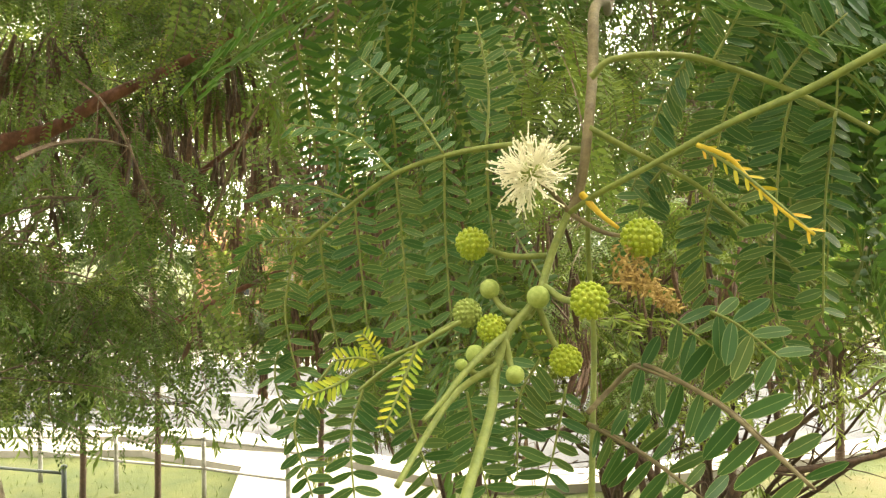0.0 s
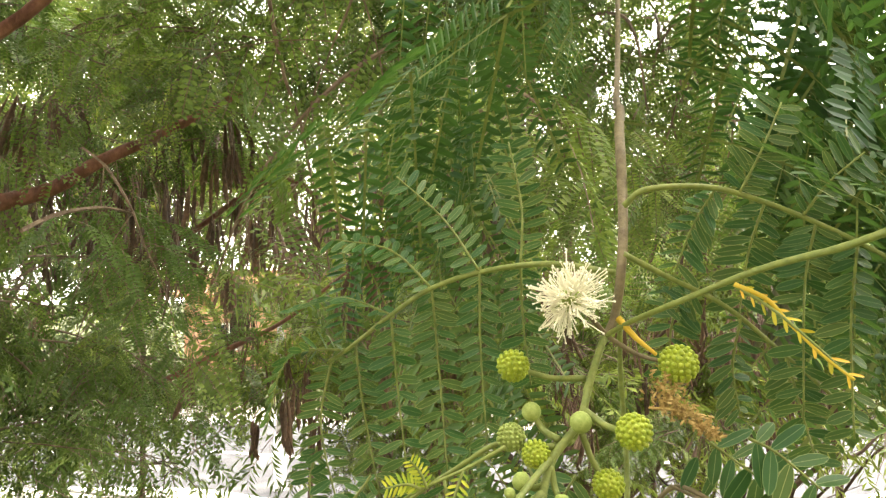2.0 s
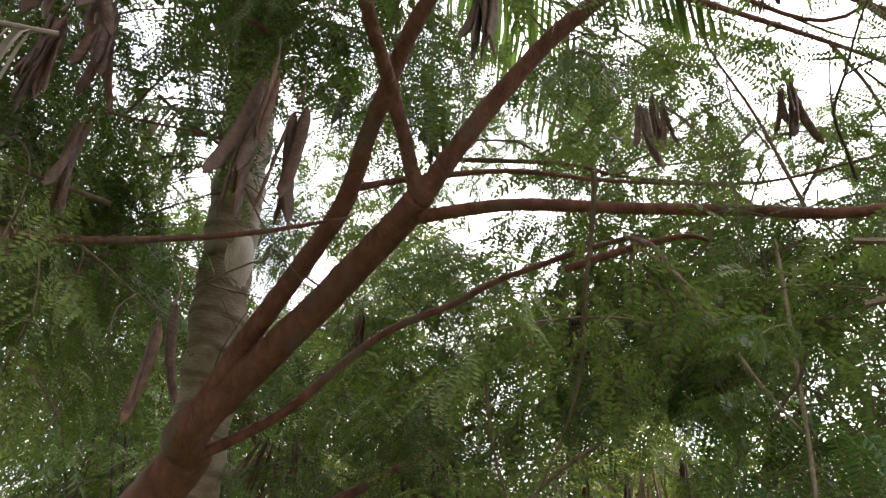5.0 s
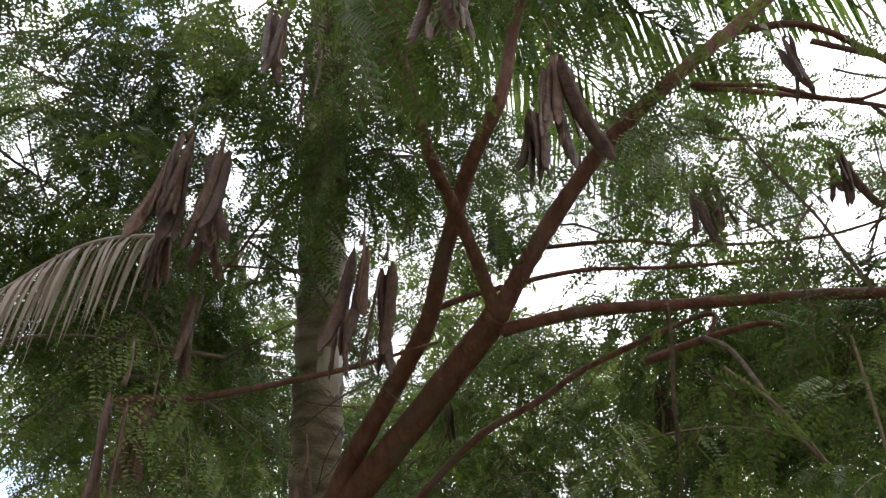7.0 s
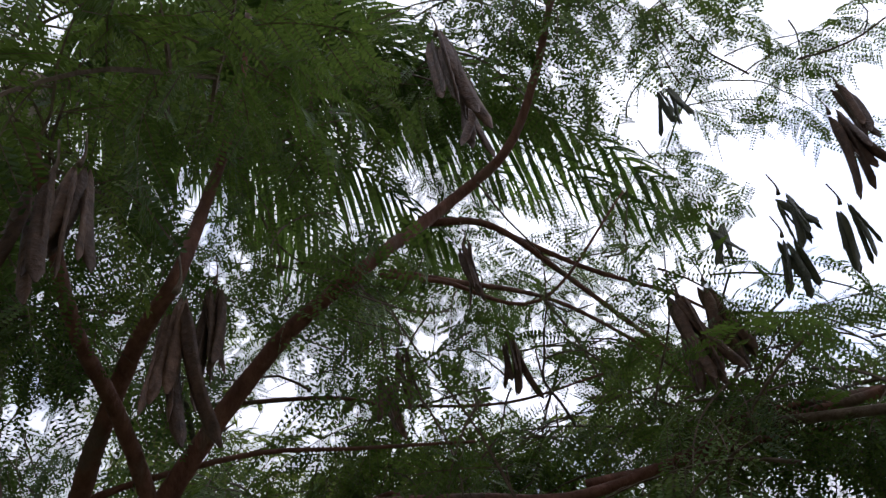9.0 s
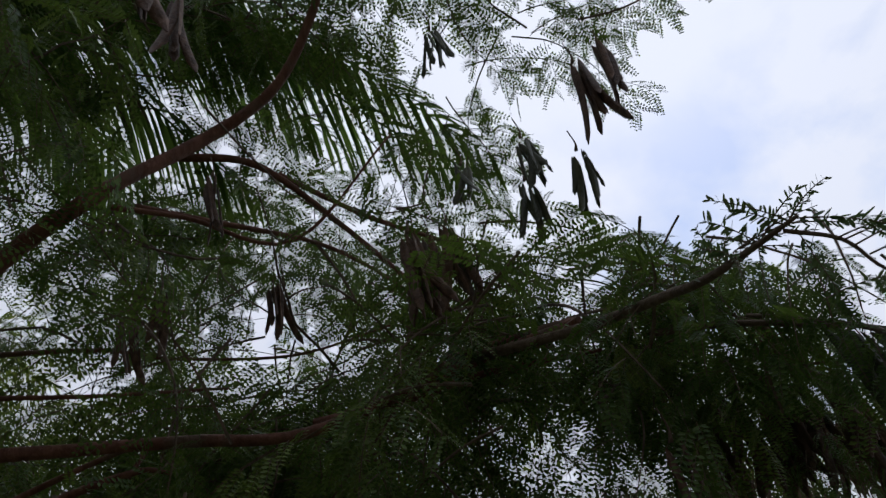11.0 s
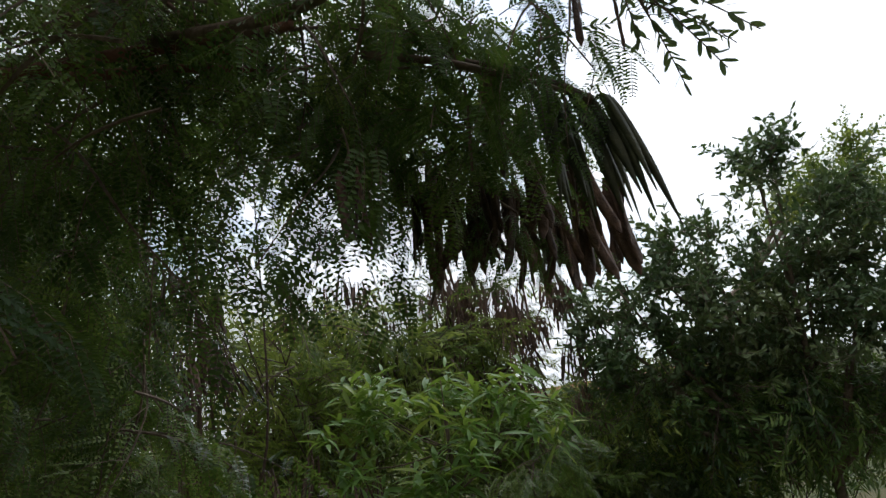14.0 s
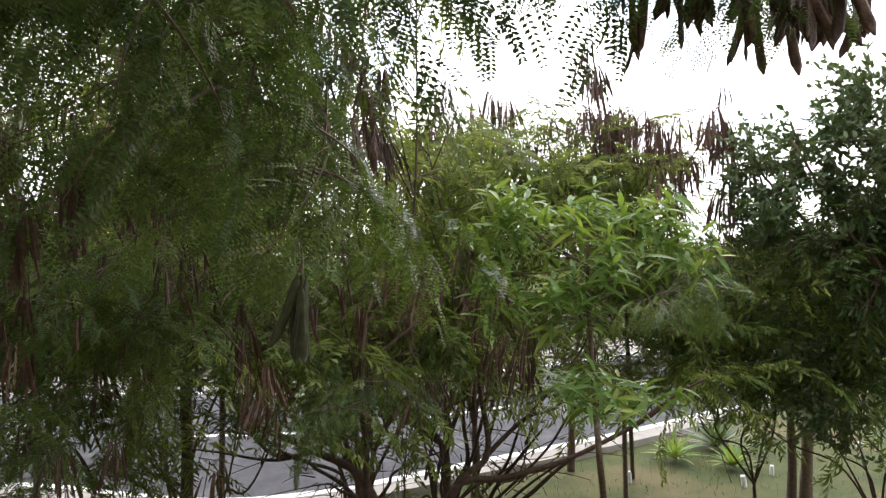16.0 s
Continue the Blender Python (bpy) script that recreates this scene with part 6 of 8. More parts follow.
    ((1.340, 0.601, 3.823), (0.1, 0.1, 0.05), 4, SPRAYS_NEAR, 0.7),
    ((-1.612, 4.130, 5.953), (0.35, 0.3, 0.25), 6, SPRAYS, 1.15),
    ((-0.772, 3.997, 6.465), (0.5, 0.3, 0.25), 8, SPRAYS, 1.15),
    ((-0.261, 4.228, 6.410), (0.45, 0.3, 0.25), 7, SPRAYS, 1.15),
    ((-2.241, 3.526, 6.186), (0.3, 0.3, 0.35), 6, SPRAYS, 1.15),
    ((-1.984, 3.976, 5.540), (0.3, 0.3, 0.25), 6, SPRAYS, 1.15),
    ((0.554, 4.052, 6.441), (0.5, 0.3, 0.25), 7, SPRAYS, 1.15),
    ((1.261, 3.796, 6.238), (0.5, 0.3, 0.25), 8, SPRAYS, 1.15),
    ((-3.298, 3.063, 5.502), (0.35, 0.3, 0.4), 7, SPRAYS, 1.15),
    ((1.679, 3.838, 5.587), (0.4, 0.3, 0.25), 7, SPRAYS, 1.15),
    ((0.225, 3.680, 6.746), (0.45, 0.3, 0.3), 7, SPRAYS, 1.15),
    ((0.886, 3.919, 6.350), (0.45, 0.3, 0.25), 6, SPRAYS, 1.15),
    ((-1.152, 3.434, 6.973), (0.3, 0.3, 0.3), 5, SPRAYS, 1.15),
    ((-0.979, 3.142, 5.128), (0.14, 0.14, 0.1), 6, SPRAYS, 0.9),
    ((-2.029, 3.093, 4.797), (0.1, 0.14, 0.14), 6, SPRAYS, 0.9),
    ((-1.605, 3.191, 5.048), (0.14, 0.14, 0.12), 6, SPRAYS, 0.9),
    ((-1.938, 3.069, 5.374), (0.14, 0.14, 0.2), 6, SPRAYS, 0.9),
    ((-0.709, 3.325, 5.331), (0.2, 0.14, 0.08), 6, SPRAYS, 0.9),
    ((-0.505, 3.379, 6.002), (0.25, 0.2, 0.1), 7, SPRAYS, 0.9),
    ((-2.822, 2.977, 4.641), (0.14, 0.14, 0.2), 5, SPRAYS, 0.9),
    ((1.518, 3.793, 6.296), (0.45, 0.3, 0.25), 10, SPRAYS, 1.1),
    ((0.963, 3.987, 6.592), (0.45, 0.3, 0.25), 10, SPRAYS, 1.1),
    ((0.277, 4.207, 6.601), (0.4, 0.3, 0.2), 9, SPRAYS, 1.1),
    ((-0.508, 4.030, 6.790), (0.4, 0.3, 0.2), 8, SPRAYS, 1.1),
    ((1.746, 3.941, 5.778), (0.35, 0.3, 0.2), 9, SPRAYS, 1.1),
    ((-1.496, 3.878, 6.690), (0.25, 0.25, 0.25), 6, SPRAYS, 1.1),
    ((0.302, 1.770, 4.385), (0.22, 0.22, 0.1), 8, SPRAYS, 1.1),
    ((0.567, 1.790, 4.408), (0.22, 0.22, 0.1), 7, SPRAYS, 1.1),
)):
    leafy(tree, centre, size, max(2, round(0.72 * count)), kinds, 100 + seed, scale)

for seed, (top, count, scale, green) in enumerate((
    ((-0.642, 0.565, 3.982), 5, 1.4, False), ((-0.578, 0.593, 4.002), 4, 1.4, False), ((-0.715, 0.569, 3.584), 3, 1.0, False),
    ((-0.521, 1.149, 4.453), 6, 1.0, True), ((-0.821, 1.190, 4.645), 5, 1.0, False),
    ((-0.114, 0.233, 4.048), 8, 1.0, False), ((-0.192, 0.053, 4.109), 5, 1.0, False), ((-0.781, 0.209, 4.107), 9, 1.2, False), ((-0.572, 0.160, 4.311), 5, 1.0, False),
    ((-0.508, 0.202, 4.185), 2, 0.8, False), ((-0.717, 0.153, 3.606), 3, 1.0, False), ((0.054, 1.145, 4.361), 6, 1.0, False), ((-0.509, 1.147, 4.407), 6, 1.0, True),
    ((0.735, 0.773, 4.207), 9, 1.2, False), ((1.045, 0.742, 4.406), 6, 1.0, True), ((1.205, 0.655, 4.544), 8, 1.1, False),
    ((0.919, 0.732, 4.820), 5, 1.0, True), ((0.909, 0.816, 4.413), 3, 0.9, True), ((0.841, 0.858, 4.275), 9, 1.2, False), ((1.372, 0.765, 4.736), 8, 1.1, False),
    ((1.487, 0.675, 3.722), 9, 1.0, False), ((1.511, 0.836, 3.772), 9, 1.1, False), ((1.453, 0.822, 3.886), 7, 0.9, False), ((1.624, 0.841, 3.704), 9, 1.1, False), ((1.672, 0.996, 3.722), 9, 1.1, False), ((1.581, 0.686, 3.665), 8, 1.0, False), ((1.490, 0.980, 3.769), 8, 1.1, False), ((1.467, 1.111, 3.781), 8, 1.2, False), ((1.394, 1.138, 3.811), 6, 1.1, False),
    ((1.491, 1.286, 3.752), 5, 1.1, False), ((1.629, 1.242, 3.783), 5, 1.0, False), ((1.724, 1.187, 3.744), 8, 1.2, False), ((1.813, 1.164, 3.771), 11, 1.2, False), ((1.821, 1.092, 3.753), 8, 1.1, False), ((1.882, 1.048, 3.717), 6, 1.1, False), ((1.276, 1.078, 3.990), 8, 1.1, False), ((1.194, 1.106, 4.006), 6, 1.0, False), ((1.550, 1.114, 3.868), 6, 1.1, False), ((1.452, 1.177, 3.871), 6, 1.0, False),
    ((1.468, 0.871, 3.994), 9, 1.1, False),
    ((1.576, 1.029, 3.775), 7, 1.1, False), ((1.457, 1.104, 3.772), 6, 1.0, False), ((1.045, 0.651, 3.638), 3, 0.9, False), ((1.093, 0.151, 3.619), 3, 0.45, False),
    ((-1.076, 2.081, 3.400), 8, 1.1, False), ((-0.158, 2.321, 3.458), 7, 1.0, False), ((-0.724, 2.453, 3.275), 7, 0.9, False), ((-0.713, 2.853, 2.605), 6, 1.3, False), ((-0.634, 2.885, 2.721), 5, 1.0, False),
    ((-0.293, 2.952, 2.935), 7, 1.0, False), ((-0.443, 2.935, 3.039), 7, 1.1, False), ((-0.888, 2.996, 2.485), 4, 0.9, False), ((-0.600, 2.963, 2.488), 5, 1.1, False), ((-0.303, 3.036, 2.701), 6, 1.1, False),
    ((1.414, 1.106, 3.835), 6, 1.1, False), ((1.506, 1.076, 3.771), 7, 1.1, False), ((1.661, 1.029, 3.784), 8, 1.15, False), ((1.767, 1.016, 3.770), 8, 1.15, False), ((1.342, 1.125, 3.878), 6, 1.0, False),
    ((1.047, 0.819, 4.339), 5, 1.0, True), ((1.170, 0.754, 4.356), 6, 1.0, True), ((0.819, 0.995, 4.344), 8, 1.1, False),
    ((0.408, 1.235, 4.446), 8, 1.1, False), ((0.323, 0.881, 4.541), 5, 1.0, False), ((-0.265, 0.736, 4.441), 10, 1.2, False), ((0.312, 0.277, 4.568), 8, 1.2, False), ((0.370, 0.418, 4.580), 6, 1.0, False),
    ((-0.249, 0.176, 4.264), 7, 1.1, False), ((0.099, 1.267, 4.494), 6, 1.0, False), ((-1.057, 0.432, 4.185), 9, 1.3, False), ((-1.046, 0.518, 4.294), 8, 1.3, False), ((-1.127, 0.562, 3.769), 4, 1.1, False),
    ((-0.770, 0.279, 4.140), 7, 1.2, False), ((-1.093, 0.602, 4.053), 5, 1.1, False), ((-0.576, 0.494, 3.987), 4, 1.3, False), ((-0.198, 1.823, 4.088), 6, 1.0, False), ((-0.706, 2.353, 3.313), 7, 1.1, False), ((-1.051, 1.977, 4.185), 6, 1.0, False),
    ((0.716, 1.408, 3.057), 5, 1.3, True), ((0.997, 2.377, 2.906), 5, 1.0, False), ((-0.010, 2.010, 3.223), 7, 1.1, False), ((0.126, 2.037, 3.342), 6, 1.1, False),
)):
    pod_cluster(tree, top, count + 3 if green else count, scale, seed, green, 0.38 if green else 0.16)
# a drooping twig strung with dry pods
limb("branch", tree, TWIG, (0.005, 0.002), (0.750, 2.390, 4.154), (0.879, 2.449, 3.978), (1.014, 2.487, 3.804), (1.091, 2.520, 3.615), (1.116, 2.535, 3.505), sides=5)
for k, place in enumerate(((0.835, 2.434, 4.033), (0.889, 2.445, 3.988), (0.944, 2.461, 3.923), (0.990, 2.476, 3.854), (1.032, 2.490, 3.784), (1.056, 2.502, 3.721), (1.080, 2.513, 3.658), (1.098, 2.523, 3.593), (1.111, 2.531, 3.538), (1.022, 2.546, 3.775), (1.071, 2.541, 3.629))):
    part("seed_tassel", BUNCHES[k % 3], tree, Matrix.Translation(place) @ Euler((0.2 * math.sin(k), 0.25, 2.1 * k)).to_matrix().to_4x4() @ Matrix.Scale(0.62, 4))
# bunches of dry pods among the low twigs
for k, (place, size) in enumerate((((0.187, 2.564, 3.316), 0.74), ((0.228, 2.825, 3.305), 0.81), ((0.298, 3.083, 3.351), 0.68), ((0.221, 3.336, 3.152), 0.87), ((0.370, 2.598, 3.086), 0.81), ((0.270, 2.838, 3.039), 0.74), ((0.567, 3.063, 2.543), 0.62), ((0.656, 3.318, 2.550), 0.62), ((1.025, 2.571, 2.845), 0.68), ((1.321, 2.780, 3.108), 0.81), ((1.445, 3.005, 3.000), 0.81), ((1.421, 3.264, 2.890), 0.74), ((1.429, 2.491, 3.141), 0.74), ((1.656, 2.676, 2.982), 0.74), ((1.129, 3.001, 3.761), 0.87), ((1.219, 3.256, 3.703), 0.81), ((1.139, 2.563, 3.050), 0.74), ((-0.247, 2.721, 3.267), 0.87), ((-0.126, 3.000, 3.442), 0.81), ((-0.143, 3.255, 3.434), 0.74), ((-0.183, 2.466, 2.781), 0.81), ((-0.089, 2.670, 2.341), 0.74), ((0.037, 2.952, 2.294), 0.74), ((-0.331, 3.135, 2.333), 0.74), ((0.959, 2.588, 3.221), 0.68), ((0.771, 2.851, 2.888), 0.68), ((0.964, 3.070, 3.485), 0.74), ((0.574, 3.357, 3.253), 0.68))):
    part("seed_tassel", BUNCHES[k % 4], tree, Matrix.Translation(place) @ Euler((0.12 * math.sin(3 * k), 0.12 * math.cos(5 * k), 1.9 * k)).to_matrix().to_4x4() @ Matrix.Scale(size, 4))
# scattered bunches of dry pods among the lower boughs
for seed, (centre, size, count) in enumerate((
    ((-1.037, 2.396, 3.592), (0.4, 0.3, 0.16), 12), ((-0.360, 2.705, 3.484), (0.45, 0.3, 0.16), 14), ((-0.589, 2.908, 2.941), (0.45, 0.3, 0.15), 12), ((0.216, 2.805, 3.567), (0.25, 0.3, 0.2), 7), ((0.265, 2.887, 3.145), (0.5, 0.4, 0.15), 8), ((0.975, 2.529, 3.655), (0.1, 0.2, 0.2), 5),
)):
    rng = np.random.default_rng(1500 + seed)
    for k in range(count):
        pod_cluster(tree, Vector(centre) + Vector(rng.uniform(-1, 1, 3) * np.array(size) * np.array((1.5, 1.3, 2.0))), int(rng.integers(2, 6)), rng.uniform(0.7, 1.05), 40 * seed + k)
# long pods that spring from the bough's last knot, arch over and hang
knot = Vector((1.335, 0.436, 3.652))
knob = part("pod_stalk", mesh_of("pod_stalk", *tube_data([(*(1.251, 0.607, 3.802), 0.004), (*(1.292, 0.533, 3.745), 0.004), (*(1.317, 0.472, 3.694), 0.004), (*knot, 0.006)], 7, 5, 0.08), TWIG, smooth=True), tree, label="knobbed stalk of hanging pods")
rng = np.random.default_rng(41)
for k in range(15):
    s = (k + rng.uniform(0, 1)) / 15
    top_here = knot.lerp(Vector((1.275, 0.582, 3.775)), max(0.0, s - 0.2) * 0.8)
    down = top_here + Vector((0.02, 0.0, -0.165)) + Vector(rng.normal(0, 0.014, 3))
    tip = Vector((1.407, 0.395, 3.475)).lerp(down, min(1.0, 1.5 * s)) + Vector(rng.normal(0, 0.014, 3))
    over = top_here.lerp(tip, 0.3) + Vector((0, 0, 0.05 * (1 - 0.7 * s) + rng.uniform(0, 0.012)))
    line = spline([(*top_here, 0.0014), (*over, 0.0058), (*(over.lerp(tip, 0.55) + Vector((0, 0, 0.012))), 0.0068), (*tip, 0.001)], 6)
    bag, wide = Bag(), np.array(Vector((0.75, -0.5, 0.3)).normalized()) + rng.normal(0, 0.35, 3)
    for p in line:
        t_way = wide * max(float(p[3]), 0.0008)
        thick = np.array((0.3, 0.5, 0.1)) * 0.005 * min(1.0, p[3] / 0.005)
        bag.v += [tuple(p[:3] + t_way), tuple(p[:3] + thick), tuple(p[:3] - t_way), tuple(p[:3] - thick)]
    bag.f = [(4 * q + e, 4 * q + (e + 1) % 4, 4 * q + 4 + (e + 1) % 4, 4 * q + 4 + e) for q in range(len(line) - 1) for e in range(4)]
    bag.i = [0] * len(bag.f)
    part("pod", bag.mesh("pod", [POD_GREEN], True), knob)
for seed, (centre, size, count) in enumerate((
    ((-1.264, 3.274, 3.681), (1.0, 0.5, 0.25), 14), ((-0.331, 4.137, 3.400), (0.9, 0.5, 0.4), 16), ((-0.772, 3.672, 2.671), (0.6, 0.4, 0.3), 12), ((-1.636, 2.914, 3.487), (0.4, 0.4, 0.3), 12), ((-1.225, 2.911, 3.481), (0.5, 0.4, 0.3), 24), ((-1.504, 2.743, 3.645), (0.5, 0.4, 0.25), 16), ((-0.640, 3.902, 3.568), (0.8, 0.4, 0.35), 22), ((-0.794, 3.856, 2.719), (0.7, 0.4, 0.3), 18),
    ((0.017, 3.050, 3.025), (0.6, 0.5, 0.3), 10), ((1.073, 2.727, 3.629), (0.08, 0.15, 0.3), 8), ((0.518, 3.463, 2.519), (0.5, 0.4, 0.2), 8), ((-0.471, 2.755, 3.745), (0.7, 0.5, 0.4), 9),
)):
    bunches(tree, centre, size, round(0.45 * count), 300 + seed)

for seed, (centre, size, count) in enumerate((
    ((-1.330, 2.796, 3.713), (0.9, 0.5, 0.4), 22), ((-0.581, 3.479, 3.557), (0.9, 0.5, 0.5), 22), ((-1.579, 1.349, 4.508), (0.7, 0.6, 0.6), 16), ((-0.404, 1.676, 4.575), (0.7, 0.6, 0.5), 18),
    ((-1.930, 2.018, 3.606), (0.7, 0.5, 0.5), 16), ((-1.776, 1.122, 4.344), (0.5, 0.5, 0.6), 12), ((0.058, 1.601, 4.712), (0.8, 0.6, 0.4), 16), ((1.030, 1.246, 4.979), (0.7, 0.5, 0.3), 12),
    ((0.567, 1.403, 4.390), (0.6, 0.5, 0.3), 14), ((0.095, 3.265, 2.966), (0.8, 0.5, 0.5), 18), ((0.831, 2.664, 3.559), (0.4, 0.4, 0.5), 10),
)):
    twiggy(tree, centre, size, count, 900 + seed)

# a small leaf that hangs close by on its own shoot
shoot = thing("leaf_shoot", "small feathery leucaena leaf hanging on a thin green shoot", "branch", (0.589, 0.033, 3.239))
part("compound_leaf", SINGLE[1], shoot, Euler((0.2, 1.35, 0.3)).to_matrix().to_4x4() @ Matrix.Scale(0.6, 4))
tube("shoot_stem", [(0, 0, 0, 0.0008), (-0.02, 0.02, 0.03, 0.001), (-0.08, 0.10, 0.08, 0.0014), (-0.22, 0.35, 0.2, 0.002)], STEM, shoot, 6, 5)
# sparse sprigs against the sky at the bough's end
def sprig(at, way, size, seed, n=13):
    """A thin shoot with two loose rows of small leaflets."""
    rng = np.random.default_rng(seed)
    bag, a, b = Bag(), np.array(at), np.array(way)
    d = (b - a) / np.linalg.norm(b - a)
    line = [a + (b - a) * s + np.array((0, 0, -0.02 * s * s)) for s in np.linspace(0, 1, 5)]
    bag.add(*tube_data([(*p, 0.0011 - 0.0006 * k / 4) for k, p in enumerate(line)], 4, 3), 1)
    for k in range(n):
        s = 0.2 + 0.8 * k / n
        p = a + (b - a) * s + np.array((0, 0, -0.02 * s * s))
        up = np.cross(d, (0.5, 0.6, 0.1)) + rng.normal(0, 0.3, 3)
        for h in (-1, 1):
            if rng.random() > 0.25:
                add_leaflet(bag, p, up * h + d * 0.8 + np.array((0, 0, -0.3)) + rng.normal(0, 0.2, 3), rng.normal(0, 1, 3), 0.0145 * size * rng.uniform(0.8, 1.2), 0.0045 * size, 2)
    part("leaf_sprig", bag.mesh("leaf_sprig", [LEAF_DARK, TWIG]), tree)


for seed, (at, way, size) in enumerate((
    ((1.036, 0.159, 3.709), (1.088, 0.110, 3.673), 1.0), ((1.030, 0.167, 3.706), (0.984, 0.176, 3.764), 1.0), ((1.037, 0.166, 3.700), (1.046, 0.174, 3.646), 0.8),
    ((1.077, 0.146, 3.646), (1.111, 0.079, 3.640), 0.9), ((1.086, 0.150, 3.630), (1.144, 0.087, 3.582), 0.95), ((1.100, 0.139, 3.605), (1.162, 0.064, 3.526), 1.0),
    ((1.115, 0.134, 3.590), (1.151, 0.090, 3.508), 0.9), ((1.107, 0.136, 3.597), (1.123, 0.138, 3.544), 0.8), ((1.119, 0.128, 3.566), (1.148, 0.127, 3.510), 0.8),
    ((1.018, 0.202, 3.711), (0.982, 0.220, 3.783), 0.9), ((1.004, 0.227, 3.710), (0.974, 0.245, 3.761), 0.9), ((1.182, 0.405, 3.742), (1.230, 0.349, 3.768), 1.0), ((1.255, 0.428, 3.729), (1.306, 0.337, 3.726), 1.0),
)):
    sprig(at, way, size, 500 + seed)
# fuller leafing back along the bough
rng = np.random.default_rng(77)
for k in range(26):
    s = rng.uniform(0, 1)
    at = Vector((0.965, 0.52, 3.80)).lerp(Vector((1.036, 0.16, 3.709)), s)
    way = Vector((rng.uniform(-0.5, 1.0), rng.uniform(-0.9, 0.3), rng.uniform(-0.35, 0.8))).normalized()
    sprig(at, at + way * rng.uniform(0.06, 0.11), 0.62, 540 + k, 13)
for k in range(9):
    at = Vector((1.05, 0.155, 3.69)).lerp(Vector((1.126, 0.128, 3.555)), rng.uniform(0, 1))
    way = Vector((rng.uniform(0.2, 1.0), rng.uniform(-0.9, 0.1), rng.uniform(-0.8, 0.3))).normalized()
    sprig(at, at + way * rng.uniform(0.06, 0.1), 0.7, 580 + k, 11)


# ---- slender palm behind the limbs ----
palm = thing("palm_tree", "slender palm with ringed grey trunk and arching green fronds", "palm tree")
foot, top = Vector((-1.657, 2.045, 3.078)), Vector((-1.351, 1.418, 4.803))
axis = (top - foot).normalized()
base, head = foot - axis * ((foot.z - 0.9) / axis.z), top + axis * 1.1
rows = []
n = 64
rng = np.random.default_rng(2)
for k in range(n + 1):
    s = k / n
    r = 0.120 - 0.036 * s + (0.006 if k % 2 else -0.004) + rng.normal(0, 0.002)
    rows.append((*(base.lerp(head, s)), r))
tube("trunk", rows, PALM_BARK, palm, 18, 2, 0.025, "grey trunk ringed by old leaf scars")

# pale fibrous scar where an old leaf sheath tore off
at = base.lerp(head, 0.679)
out = (Vector((0.05, -0.2, at.z)) - at).normalized()
side_way = out.cross(axis).normalized()
bag, rng = Bag(), np.random.default_rng(8)
for k in range(13):
    h = -0.11 + 0.22 * k / 12
    w = 0.062 * math.sin(math.pi * (k + 0.7) / 13.4) ** 0.6
    for j in range(7):
        a = (j - 3) / 3
        r = 0.100 + 0.02 * (1 - a * a) * math.sin(math.pi * (k + 0.5) / 13) + rng.normal(0, 0.0022)
        x = a * w / 0.100 - 0.45
        bag.v.append(tuple(at + axis * (h + rng.normal(0, 0.006)) + out * r * math.cos(x) + side_way * r * math.sin(x)))
bag.f = [(7 * k + j, 7 * k + j + 1, 7 * k + j + 8, 7 * k + j + 7) for k in range(12) for j in range(6)]
bag.i = [0] * len(bag.f)
SCAR = material("torn_pale_fibre", (0.62, 0.55, 0.48), (0.85, 0.80, 0.74), 30, 0.9, 0.7, 90, (1, 1, 0.25))
part("sheath_scar", bag.mesh("sheath_scar", [SCAR], True), palm, label="pale fibrous leaf sheath scar")


def frond(start, tip, rise, leaf_len, pairs, mat, seed, stiff=0.4, rib=0.012, blade=0.0095, sweep=1.05, fall=0.33):
    """An arching palm frond: one rib with two rows of long narrow drooping leaflets."""
    rng = np.random.default_rng(seed)
    a, b = Vector(start), Vector(tip)
    mid = a.lerp(b, 0.5) + Vector((0, 0, rise))
    line = spline([(*a, rib), (*mid, rib * 0.7), (*b, 0.002)], 24)
    bag = Bag()
    v, f = tube_data([tuple(r) for r in line[::4]], 6, 2)
    bag.add(v, f, 1)
    for k in range(pairs):
        s = 0.12 + 0.87 * (k + rng.uniform(-0.3, 0.3)) / pairs
        j = min(len(line) - 2, int(s * (len(line) - 1)))
        p, t = line[j, :3], line[j + 1, :3] - line[j, :3]
        t = t / (np.linalg.norm(t) + 1e-9)
        side = np.cross(t, (0, 0, 1))
        side /= np.linalg.norm(side) + 1e-9
        for h in (-1, 1):
            d = side * h + t * rng.uniform(sweep - 0.25, sweep + 0.25) + np.array((0, 0, rng.uniform(-0.1, 0.35) * stiff))
            d /= np.linalg.norm(d)
            ln = leaf_len * math.sin(math.pi * (0.15 + 0.8 * s)) * rng.uniform(0.8, 1.1) + 0.03
            q, vs = p.copy(), []
            wide = np.cross(d, (0, 0, 1.0))
            wide /= np.linalg.norm(wide) + 1e-9
            wide = wide + rng.normal(0, 0.35, 3)
            for c in range(5):
                w = blade * (0.5, 1.0, 0.95, 0.6, 0.06)[c]
                vs += [q - wide * w, q + wide * w]
                d = d + np.array((0, 0, -fall * (1 - stiff * 0.6)))
                d /= np.linalg.norm(d)
                q = q + d * ln / 4
            bag.add(vs, [(0, 1, 3, 2), (2, 3, 5, 4), (4, 5, 7, 6), (6, 7, 9, 8)])
    part("frond", bag.mesh("frond", [mat, mat]), palm, label="dry drooping frond" if mat is LEAF_DRY else "")


